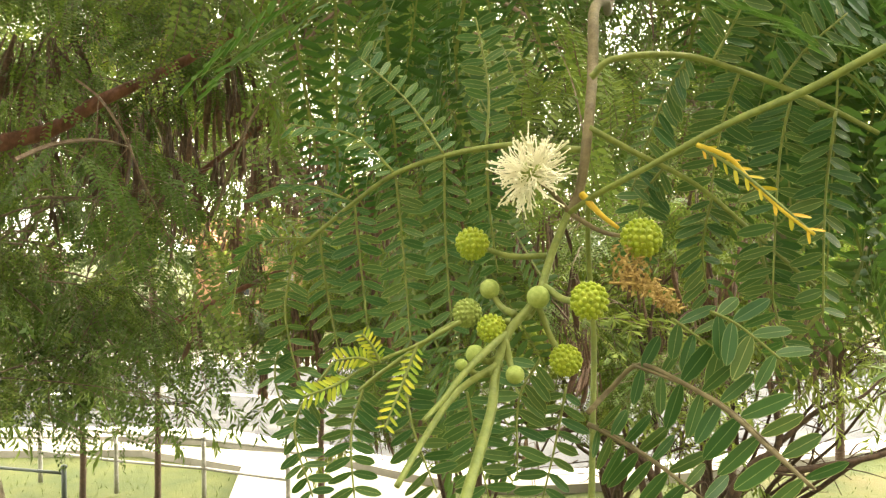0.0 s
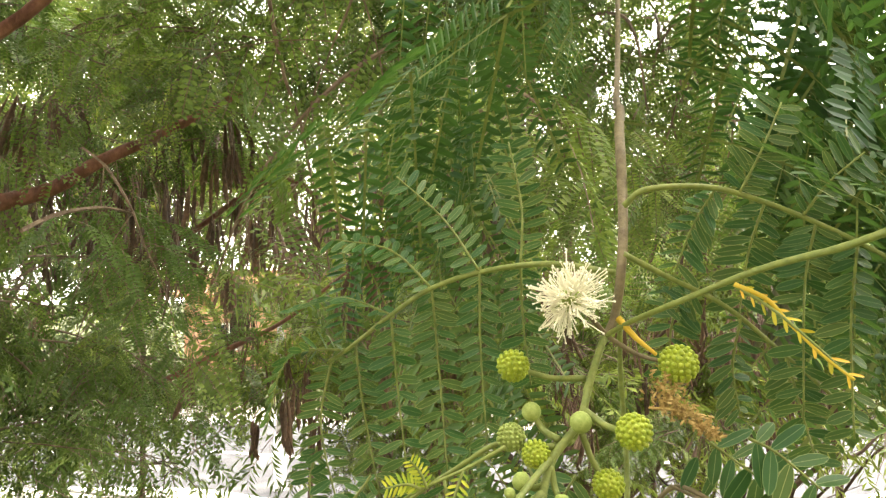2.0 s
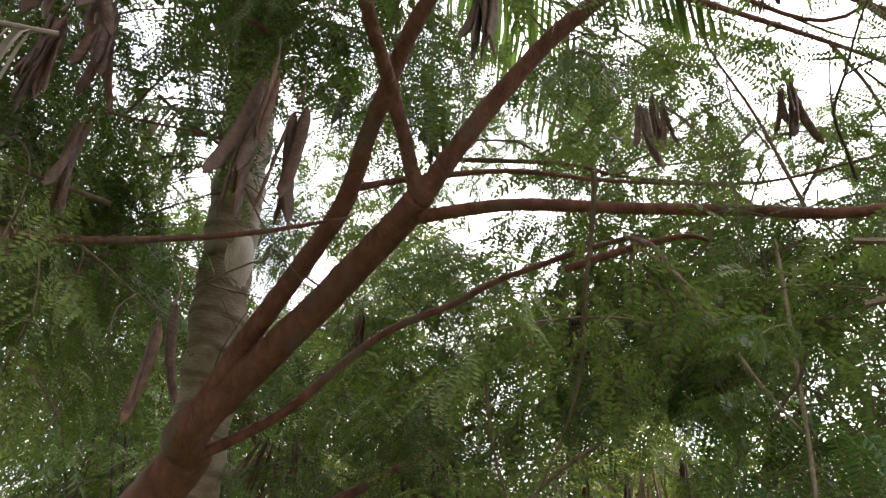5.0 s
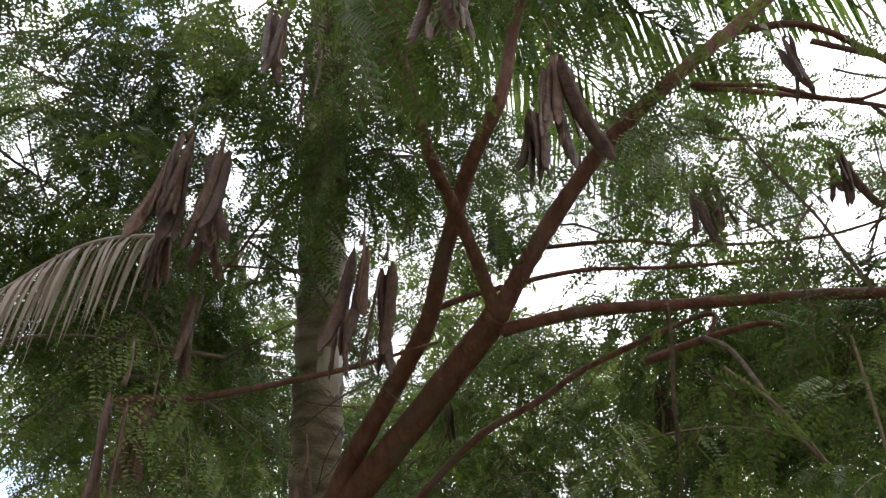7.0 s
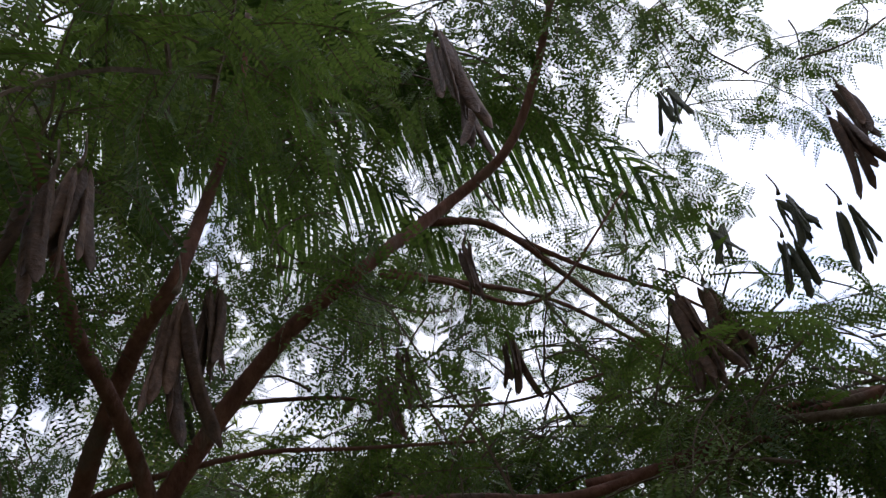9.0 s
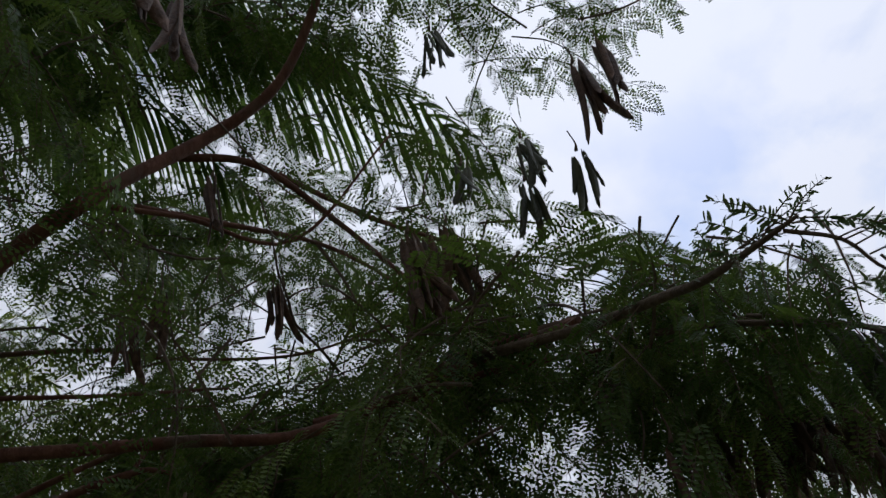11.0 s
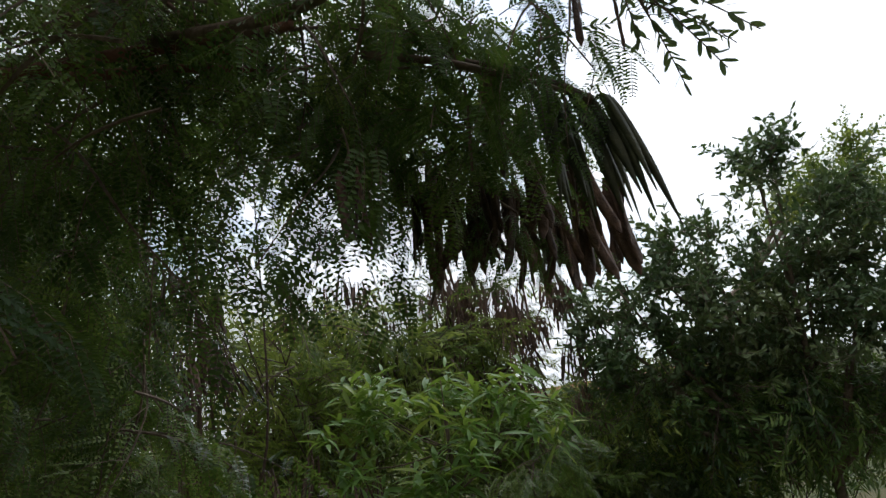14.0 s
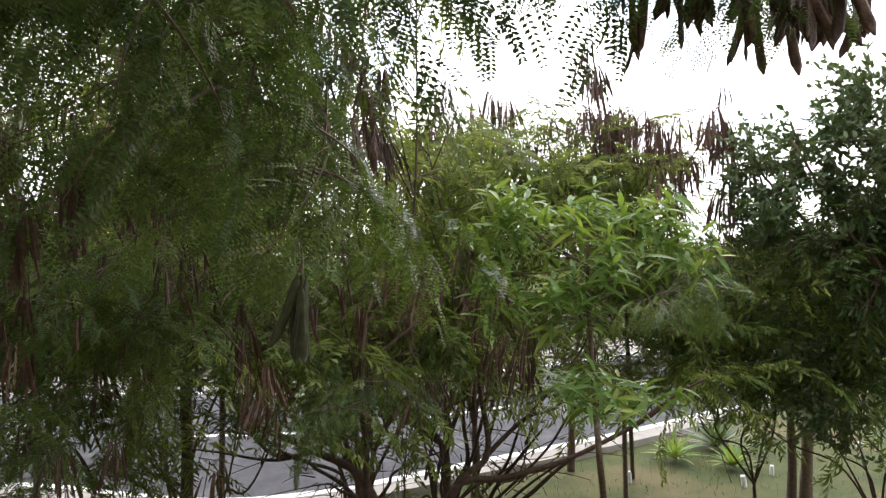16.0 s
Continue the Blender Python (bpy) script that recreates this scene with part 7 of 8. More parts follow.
crown = tuple(head)
for k, (tip, rise) in enumerate((
    ((1.294, 1.758, 5.053), 0.55), ((0.644, 1.331, 5.475), 0.5), ((1.397, 1.652, 5.038), 0.75), ((0.767, 1.851, 5.430), 0.7), ((-0.602, 1.115, 5.258), 0.4),
    ((1.135, 1.523, 5.276), 0.65), ((-0.013, 2.189, 5.276), 0.5), ((-0.201, 3.250, 5.515), 0.7), ((-0.851, 1.614, 5.365), 0.5), ((0.796, 1.265, 5.298), 0.55), ((0.381, 1.572, 4.992), 0.45),
)):
    frond(crown, tip, rise, 0.58, 92, LEAF_PALM, 600 + k, 0.2, 0.012, 0.008)
frond((-0.941, 0.368, 4.031), (-1.114, 0.120, 3.765), 0.06, 0.19, 22, LEAF_DRY, 620, 0.0, 0.005, 0.0026, 0.5, 1.1)
frond(tuple(top + Vector((-0.1, 0, 0.0))), (-2.152, 0.976, 4.031), 0.25, 0.35, 30, LEAF_DRY, 621, 0.05, 0.01, 0.006, 0.5, 0.8)


# ---- thicket between the bank and the street ----
def bush_tree(label, base, forks, crowns, pods=(), seed=0, scale=1.0, radius=0.06, kinds=None, mat=None, lean=(0, 0)):
    """A many-stemmed tree: a short trunk, limbs that run to its crowns, leaf sprays and pod bunches."""
    if base is None:
        radius *= 0.6
        mean = np.mean([np.array(c[0]) for c in crowns], axis=0)
        base = (mean[0], mean[1], ground_height(mean[0], mean[1]) - 0.05)
    t = thing("leucaena_tree", label, "tree", base, "leucaena thicket")
    rng = np.random.default_rng(seed)
    o = Vector(base)
    fork = Vector((lean[0], lean[1], forks))
    if base is not None and radius < 0.056:
        radius *= 0.75
    tube("trunk", [(0, 0, -0.1, radius), (lean[0] * 0.3 + 0.02, lean[1] * 0.4, forks * 0.5, radius * 0.85), (*fork, radius * 0.75)], mat or DARK_WOOD, t, 10, 6, 0.07)
    for k, (c, size, count) in enumerate(crowns):
        c = Vector(c) - o
        m = fork.lerp(c, 0.5) + Vector((rng.normal(0, 0.15), rng.normal(0, 0.15), rng.uniform(-0.25, 0.05)))
        q = fork.lerp(c, 0.22) + Vector((rng.normal(0, 0.08), rng.normal(0, 0.08), 0.1))
        rows = [(*fork, radius * 0.5), (*q, radius * 0.42), (*m, radius * 0.32), (*c, radius * 0.16)]
        tube("limb", rows, mat or DARK_WOOD, t, 7, 7, 0.06, seed=k)
        for j in range(5):
            e = c + Vector(rng.uniform(-1, 1, 3) * np.array(size))
            st = m.lerp(c, rng.uniform(0.1, 0.9))
            mm = st.lerp(e, 0.5) + Vector((0, 0, rng.uniform(-0.05, 0.2)))
            tube("branch", [(*st, radius * 0.2), (*mm, radius * 0.14), (*e, radius * 0.05)], mat or DARK_WOOD, t, 5, 4, 0.05)
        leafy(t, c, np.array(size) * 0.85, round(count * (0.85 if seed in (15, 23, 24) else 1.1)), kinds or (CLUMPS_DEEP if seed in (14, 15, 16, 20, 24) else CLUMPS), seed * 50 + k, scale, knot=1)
        twiggy(t, c, size, 5, seed * 90 + k, 1.2)
    for k, (c, size, count) in enumerate(pods):
        bunches(t, Vector(c) - o, size, round(count * (0.75 if seed in (11, 12) else 0.5 if seed == 22 else 0.14 if seed in (13, 14, 21) else 0.5)), seed * 70 + k, 1.25 if seed in (11, 12) else 1.05)
    return t


bush_tree("leucaena thicket tree hung with brown pod bunches", (3.265, 7.976, 0.000), 0.9,
          [((2.920, 6.698, 3.833), (0.7, 0.7, 0.6), 14), ((2.302, 6.503, 3.100), (0.6, 0.7, 0.5), 12), ((1.888, 6.193, 4.193), (0.45, 0.5, 0.5), 12), ((3.134, 6.417, 2.448), (0.7, 0.7, 0.4), 12)],
          [((2.899, 6.447, 4.161), (0.8, 0.5, 0.45), 48), ((2.179, 6.016, 2.938), (0.7, 0.5, 0.6), 40)], 11)
bush_tree("leucaena with drooping pods against the sky", (4.947, 8.662, 0.000), 1.2,
          [((4.458, 6.402, 4.091), (0.65, 0.6, 0.4), 12), ((3.853, 6.559, 3.532), (0.6, 0.6, 0.5), 12), ((4.742, 6.302, 3.282), (0.6, 0.6, 0.4), 12), ((4.852, 5.956, 2.444), (0.7, 0.6, 0.5), 14)],
          [((4.286, 6.107, 4.343), (0.6, 0.4, 0.3), 44), ((3.830, 6.116, 3.622), (0.6, 0.4, 0.4), 30), ((4.582, 5.651, 3.770), (0.3, 0.3, 0.35), 14), ((4.979, 5.523, 4.301), (0.08, 0.1, 0.08), 5), ((3.898, 6.052, 4.956), (0.08, 0.1, 0.06), 5)], 12)
# long-podded shoots that stand out against the sky above the thicket
outline = thing("leucaena_tree", "slender leucaena with bare tips hung with brown pods", "tree", (5.677, 8.202, 0.000), "leucaena thicket")
oo = Vector(outline.location)
for rad, places in ((0.03, ((0, 0, -0.1), Vector((4.202, 5.872, 2.240)) - oo, Vector((4.206, 5.924, 3.385)) - oo, Vector((4.121, 5.825, 4.457)) - oo)),
                    (0.014, (Vector((4.206, 5.924, 3.385)) - oo, Vector((3.962, 5.999, 4.020)) - oo, Vector((3.807, 5.942, 4.692)) - oo, Vector((3.706, 5.839, 5.194)) - oo)),
                    (0.012, (Vector((4.206, 5.924, 3.385)) - oo, Vector((4.582, 5.651, 3.770)) - oo, Vector((4.795, 5.409, 4.300)) - oo, Vector((4.884, 5.235, 4.702)) - oo)),
                    (0.016, (Vector((4.202, 5.872, 2.240)) - oo, Vector((3.578, 6.259, 3.275)) - oo, Vector((3.116, 6.359, 4.215)) - oo, Vector((2.918, 6.323, 4.725)) - oo)),
                    (0.010, (Vector((3.355, 6.327, 3.748)) - oo, Vector((2.843, 6.466, 4.162)) - oo, Vector((2.468, 6.436, 4.840)) - oo)),
                    (0.010, (Vector((4.206, 5.924, 3.385)) - oo, Vector((4.435, 5.718, 4.000)) - oo, Vector((4.546, 5.595, 4.266)) - oo))):
    limb("limb", outline, DARK_WOOD, (rad, 0.003), *[tuple(p) for p in places], sides=6, steps=6)
for k, (place, size) in enumerate((
    ((2.457, 6.440, 4.840), 1.2), ((2.732, 6.406, 4.645), 1.4), ((2.908, 6.329, 4.714), 1.4), ((3.088, 6.282, 4.639), 1.3), ((3.243, 6.282, 4.355), 1.3), ((3.442, 6.204, 4.321), 1.2), ((2.832, 6.434, 4.363), 1.5), ((3.031, 6.380, 4.274), 1.5), ((2.634, 6.486, 4.421), 1.3),
    ((3.775, 5.878, 4.969), 1.75), ((3.718, 5.839, 5.178), 1.1), ((3.969, 5.916, 4.438), 1.5), ((4.041, 5.851, 4.543), 1.4), ((4.148, 5.786, 4.552), 1.4), ((4.258, 5.738, 4.475), 1.5), ((4.382, 5.682, 4.375), 1.5), ((4.494, 5.631, 4.270), 1.4), ((4.568, 5.610, 4.113), 1.4),
    ((4.066, 5.897, 4.268), 1.6), ((4.199, 5.831, 4.206), 1.6), ((4.344, 5.756, 4.126), 1.6), ((4.458, 5.704, 3.998), 1.5), ((4.826, 5.349, 4.454), 1.7), ((4.866, 5.334, 4.388), 1.4), ((4.878, 5.251, 4.662), 1.0), ((3.489, 5.803, 3.923), 1.7), ((3.579, 5.766, 3.866), 1.5), ((3.420, 5.850, 3.816), 1.3),
    ((4.647, 5.576, 3.988), 1.3), ((4.730, 5.513, 4.010), 1.3), ((5.030, 5.304, 3.856), 1.4), ((4.962, 5.382, 3.671), 1.4), ((5.141, 5.206, 3.902), 1.3), ((5.348, 5.007, 3.989), 1.4), ((5.404, 4.965, 3.933), 1.3), ((2.273, 6.377, 4.412), 1.4), ((2.143, 6.450, 4.189), 1.4), ((2.374, 6.426, 3.964), 1.5),
)):
    part("seed_tassel", BUNCHES[k % 4], outline, Matrix.Translation(Vector(place) - oo) @ Euler((0.1 * math.sin(3 * k), 0.1 * math.cos(5 * k), 1.7 * k)).to_matrix().to_4x4() @ Matrix.Scale(size, 4))
for k, centre in enumerate(((4.231, 5.854, 3.953), (2.948, 6.410, 4.276), (3.676, 6.193, 3.625), (4.582, 5.651, 3.770))):
    leafy(outline, Vector(centre) - oo, (0.45, 0.4, 0.25), 8, SPRAYS_FAR, 1700 + k, 0.7)
# dark crooked stems in front of the street
spread = Vector((1.637, 4.952, 1.136))
crook = thing("leucaena_tree", "dark crooked many-stemmed leucaena in front of the street", "tree", (spread.x, spread.y, ground_height(spread.x, spread.y)), "leucaena thicket")
co = Vector(crook.location)
for rad, places in (
    (0.040, ((0.05, 0, -0.1), (1.471, 5.013, 1.218), (1.053, 5.174, 1.554), (0.543, 5.258, 1.811), (0.373, 5.324, 2.157), (0.308, 5.357, 2.397))),
    (0.034, ((0, 0, -0.1), (1.386, 5.027, 1.221), (1.319, 5.118, 1.461), (1.203, 5.264, 1.968), (1.157, 5.343, 2.412), (1.251, 5.371, 2.868))),
    (0.026, ((1.319, 5.118, 1.461), (1.632, 5.153, 1.762), (1.792, 5.208, 2.176), (1.996, 5.200, 2.447), (2.164, 5.193, 3.004))),
    (0.036, ((0.1, 0, -0.1), (2.069, 4.874, 1.208), (2.362, 4.886, 1.509), (2.351, 5.020, 1.997), (2.345, 5.113, 2.585), (2.477, 5.093, 3.098))),
    (0.022, ((2.362, 4.886, 1.509), (2.674, 4.849, 1.787), (2.907, 4.770, 1.880), (3.154, 4.716, 2.192))),
    (0.030, ((0.12, 0, -0.1), (2.024, 4.880, 1.188), (2.502, 4.782, 1.352), (2.921, 4.648, 1.488), (3.369, 4.486, 1.739), (3.644, 4.373, 1.965), (3.880, 4.248, 2.141))),
    (0.016, ((1.053, 5.174, 1.554), (0.711, 5.179, 1.515), (0.298, 5.196, 1.609), (-0.095, 5.178, 1.687))),
    (0.014, ((1.203, 5.264, 1.968), (0.886, 5.300, 2.024), (0.584, 5.332, 2.167), (0.291, 5.309, 2.099))),
    (0.014, ((1.792, 5.208, 2.176), (1.518, 5.290, 2.360), (1.432, 5.337, 2.682))),
    (0.014, ((2.351, 5.020, 1.997), (2.080, 5.073, 1.865), (1.863, 5.149, 1.953), (1.647, 5.231, 2.133))),
    (0.052, (Vector((spread.x - 1.55, spread.y - 0.1, co.z - 0.1)), (0.137, 4.821, 1.455), (0.104, 4.985, 2.089), (0.110, 5.065, 2.648))),
):
    rows = [tuple(p) if len(p) == 3 and k2 == 0 and abs(p[2] + 0.1) < 1e-6 else tuple(Vector(p) - co) for k2, p in enumerate(places)]
    limb("stem", crook, DARK_WOOD, (rad, rad * 0.3), *rows, sides=8, steps=7, lumps=0.09)
for k, (centre, size, count) in enumerate((((-0.358, 3.961, 2.045), (0.35, 0.3, 0.12), 7), ((1.346, 4.490, 1.844), (0.3, 0.3, 0.12), 6), ((0.180, 4.387, 2.135), (0.2, 0.2, 0.15), 5), ((-0.136, 3.829, 2.856), (0.45, 0.3, 0.14), 11), ((0.697, 4.278, 2.558), (0.25, 0.3, 0.1), 6), ((2.398, 4.746, 2.354), (0.3, 0.3, 0.2), 7), ((-0.530, 4.189, 1.866), (0.45, 0.3, 0.16), 10), ((-0.636, 4.250, 2.248), (0.4, 0.3, 0.15), 9), ((-0.148, 4.385, 2.365), (0.35, 0.3, 0.15), 7), ((0.777, 4.577, 1.978), (0.3, 0.3, 0.12), 6))):
    leafy(crook, Vector(centre) - co, size, count, SPRAYS_FAR, 1750 + k, 0.65, airy=False)
for k, (centre, size, count) in enumerate((((1.122, 3.676, 2.200), (0.2, 0.2, 0.1), 6), ((-0.221, 3.215, 2.317), (0.25, 0.25, 0.12), 7), ((0.007, 3.496, 2.425), (0.25, 0.2, 0.08), 6), ((-0.260, 3.186, 2.899), (0.3, 0.25, 0.08), 7), ((0.080, 3.358, 2.841), (0.25, 0.2, 0.06), 6), ((1.351, 3.865, 2.278), (0.15, 0.15, 0.08), 4), ((3.234, 3.697, 2.835), (0.3, 0.25, 0.2), 8))):
    leafy(crook, Vector(centre) - co, size, count, SPRAYS, 1790 + k, 0.8, airy=False)
bush_tree("low spreading leucaena beside the footpath", (1.820, 7.990, 0.000), 0.7,
          [((0.936, 6.377, 2.509), (0.7, 0.7, 0.5), 10), ((2.061, 6.489, 2.126), (0.6, 0.6, 0.4), 8), ((1.556, 6.182, 1.653), (0.6, 0.6, 0.3), 6), ((0.434, 6.041, 1.655), (0.5, 0.5, 0.3), 5)],
          [((1.488, 5.401, 2.393), (0.9, 0.5, 0.4), 40)], 13, radius=0.075)
bush_tree("leucaena tree by the street with feathery crown", (-0.187, 8.025, 0.000), 1.6,
          [((0.110, 5.065, 2.648), (0.6, 0.6, 0.5), 10), ((-0.579, 4.722, 2.476), (0.6, 0.6, 0.4), 10), ((0.712, 5.259, 2.350), (0.5, 0.5, 0.4), 8), ((-0.327, 4.485, 2.003), (0.5, 0.5, 0.2), 6)],
          [((-0.056, 4.210, 2.458), (0.9, 0.4, 0.3), 36), ((-0.496, 4.402, 1.831), (0.5, 0.4, 0.1), 10)], 14, radius=0.07)
bush_tree("dense leucaena shrub on the lawn", (6.855, 6.581, 0.000), 1.1,
          [((5.923, 6.138, 2.399), (0.8, 0.8, 0.5), 14), ((6.446, 5.371, 2.454), (0.8, 0.8, 0.5), 14), ((5.833, 5.327, 1.912), (0.7, 0.7, 0.4), 10), ((5.266, 6.344, 2.019), (0.6, 0.6, 0.4), 9), ((6.932, 5.154, 2.805), (0.7, 0.7, 0.5), 10)],
          [((5.622, 5.303, 3.986), (0.3, 0.3, 0.25), 7), ((5.636, 5.630, 3.269), (0.5, 0.4, 0.3), 8)], 15)
bush_tree("drooping leucaena beside the street", (-4.230, 7.308, 0.000), 1.5,
          [((-2.873, 4.669, 2.621), (0.8, 0.7, 0.6), 14), ((-2.450, 4.615, 2.144), (0.5, 0.5, 0.4), 9), ((-2.038, 5.069, 1.792), (0.35, 0.4, 0.25), 6), ((-3.466, 4.256, 2.736), (0.7, 0.7, 0.7), 10)],
          [((-2.113, 4.526, 3.016), (0.8, 0.4, 0.3), 10)], 16, radius=0.05)
bush_tree("leucaena seen behind the flowering twig", (2.662, 7.203, 0.000), 0.9,
          [((2.819, 5.964, 2.965), (0.8, 0.7, 0.6), 12), ((1.708, 6.546, 3.644), (0.9, 0.7, 0.7), 14), ((0.042, 7.159, 3.724), (0.9, 0.7, 0.6), 12), ((-1.462, 7.329, 3.570), (0.7, 0.7, 0.5), 8), ((3.381, 6.069, 3.833), (0.7, 0.7, 0.5), 10)],
          [((1.562, 5.996, 2.977), (0.8, 0.5, 0.4), 14), ((-0.831, 6.743, 3.116), (0.8, 0.5, 0.3), 10)], 17)

bush_tree("tall leucaena with light feathery crown behind the limbs", (-5.129, 6.885, 0.000), 2.2,
          [((-1.556, 4.694, 5.469), (0.8, 0.7, 0.6), 10), ((-0.464, 4.658, 5.550), (0.8, 0.7, 0.6), 10), ((-1.041, 5.055, 4.158), (0.9, 0.7, 0.5), 10), ((-0.044, 4.904, 4.390), (0.8, 0.7, 0.5), 9), ((-2.047, 5.177, 4.184), (0.8, 0.7, 0.6), 8), ((-2.412, 5.103, 5.205), (0.8, 0.8, 0.5), 8), ((-2.721, 5.412, 4.455), (0.8, 0.8, 0.5), 8), ((-2.670, 4.976, 6.225), (0.7, 0.7, 0.5), 6), ((-1.270, 4.879, 6.047), (0.8, 0.7, 0.4), 7), ((-0.473, 4.904, 5.824), (0.7, 0.7, 0.4), 6), ((-2.546, 4.727, 5.978), (0.6, 0.6, 0.6), 6)],
          [((-1.241, 4.899, 3.440), (1.1, 0.5, 0.4), 22), ((-0.183, 4.838, 3.578), (0.8, 0.5, 0.3), 14)], 18, radius=0.045)
bush_tree("leucaena in dense leaf beyond the twig", None, 1.8,
          [((0.856, 4.194, 5.466), (0.8, 0.7, 0.6), 9), ((1.638, 4.201, 4.999), (0.8, 0.7, 0.6), 9), ((1.003, 4.653, 4.155), (0.8, 0.7, 0.6), 9), ((1.811, 4.669, 3.964), (0.8, 0.7, 0.6), 9)],
          [((0.600, 4.810, 3.551), (0.8, 0.5, 0.3), 12)], 19, radius=0.06)
bush_tree("slim leucaena beside the palm", None, 2.4,
          [((-3.888, 3.620, 5.689), (0.8, 0.8, 0.8), 9), ((-3.975, 4.196, 4.250), (0.9, 0.8, 0.7), 10), ((-3.208, 5.103, 3.877), (0.9, 0.8, 0.6), 9), ((-3.977, 3.075, 5.046), (0.8, 0.8, 0.6), 8), ((-2.821, 4.980, 5.164), (0.7, 0.7, 0.6), 7), ((-4.326, 4.053, 4.327), (0.9, 0.8, 0.5), 9), ((-3.528, 4.779, 4.077), (0.8, 0.8, 0.5), 8)],
          [((-2.688, 4.963, 3.678), (0.9, 0.6, 0.5), 18)], 20, radius=0.06)
bush_tree("leucaena with tangled lower branches near the kerb", None, 1.0,
          [((-0.237, 4.352, 2.272), (0.7, 0.6, 0.3), 9), ((0.512, 4.810, 2.101), (0.6, 0.6, 0.3), 9), ((-0.550, 4.145, 2.940), (0.6, 0.6, 0.5), 9), ((0.068, 4.472, 2.919), (0.6, 0.6, 0.5), 9), ((1.028, 4.857, 2.476), (0.5, 0.6, 0.5), 9)],
          [((-0.184, 4.084, 1.965), (0.6, 0.4, 0.12), 12), ((0.413, 4.488, 2.691), (0.9, 0.5, 0.3), 16)], 21, radius=0.055)
bush_tree("bushy leucaena full of dry pods", None, 0.8,
          [((2.230, 5.425, 2.267), (0.7, 0.6, 0.4), 10), ((3.060, 5.514, 2.015), (0.6, 0.6, 0.3), 8), ((1.822, 5.393, 1.620), (0.6, 0.6, 0.25), 7), ((1.448, 5.446, 2.863), (0.5, 0.6, 0.5), 9), ((2.046, 5.914, 3.731), (0.4, 0.5, 0.5), 8)],
          [((1.850, 4.720, 2.464), (0.8, 0.4, 0.4), 44), ((2.908, 5.412, 2.342), (0.5, 0.4, 0.3), 12)], 22, radius=0.06)
bush_tree("shrubby leucaena at the edge of the lawn", None, 0.9,
          [((4.438, 5.541, 2.821), (0.7, 0.6, 0.4), 10), ((5.304, 5.648, 2.921), (0.7, 0.6, 0.35), 10), ((4.562, 5.367, 2.074), (0.5, 0.5, 0.35), 8), ((5.893, 5.383, 2.695), (0.8, 0.6, 0.35), 10), ((6.300, 4.975, 2.983), (0.8, 0.6, 0.4), 10)],
          [((4.732, 5.334, 3.257), (0.6, 0.4, 0.25), 12)], 23, radius=0.05)

# tall leucaenas that close the view towards the street
for k, (label, at, top, crowns) in enumerate((
    ("tall leucaena with yellow-green crown and dry pods", (-1.6, 7.6), 2.6, ((-1.9, 7.2, 4.6), (-1.2, 7.4, 5.6), (-2.4, 7.5, 5.5), (-1.5, 7.0, 3.7), (-0.9, 7.3, 4.5), (-1.9, 7.6, 6.4))),
    ("tall thin leucaena with yellow-green leaves", (0.2, 7.7), 2.4, ((0.1, 7.3, 4.4), (-0.4, 7.5, 5.4), (0.4, 7.2, 3.6), (0.3, 7.5, 5.3), (-0.1, 7.4, 6.1))),
    ("leucaena with hanging dry pods by the lamp post", (-3.6, 7.8), 2.5, ((-3.6, 7.2, 4.4), (-3.1, 7.4, 5.4), (-4.3, 7.2, 5.2), (-3.2, 7.0, 3.6), (-3.9, 7.5, 6.3))),
    ("feathery leucaena at the end of the fence", (-5.6, 5.9), 2.4, ((-5.4, 5.6, 4.2), (-5.0, 5.8, 5.2), (-6.0, 5.6, 4.9), (-4.9, 5.5, 3.4), (-5.6, 5.7, 6.0))),
)):
    bush_tree(label, (*at, 0.0), top, [(c, (0.75, 0.6, 0.5), 8) for c in crowns], [((c[0], c[1] - 0.3, c[2] - 0.3), (0.7, 0.4, 0.4), 14) for c in crowns[:4]], 30 + k, 1.15, 0.05)

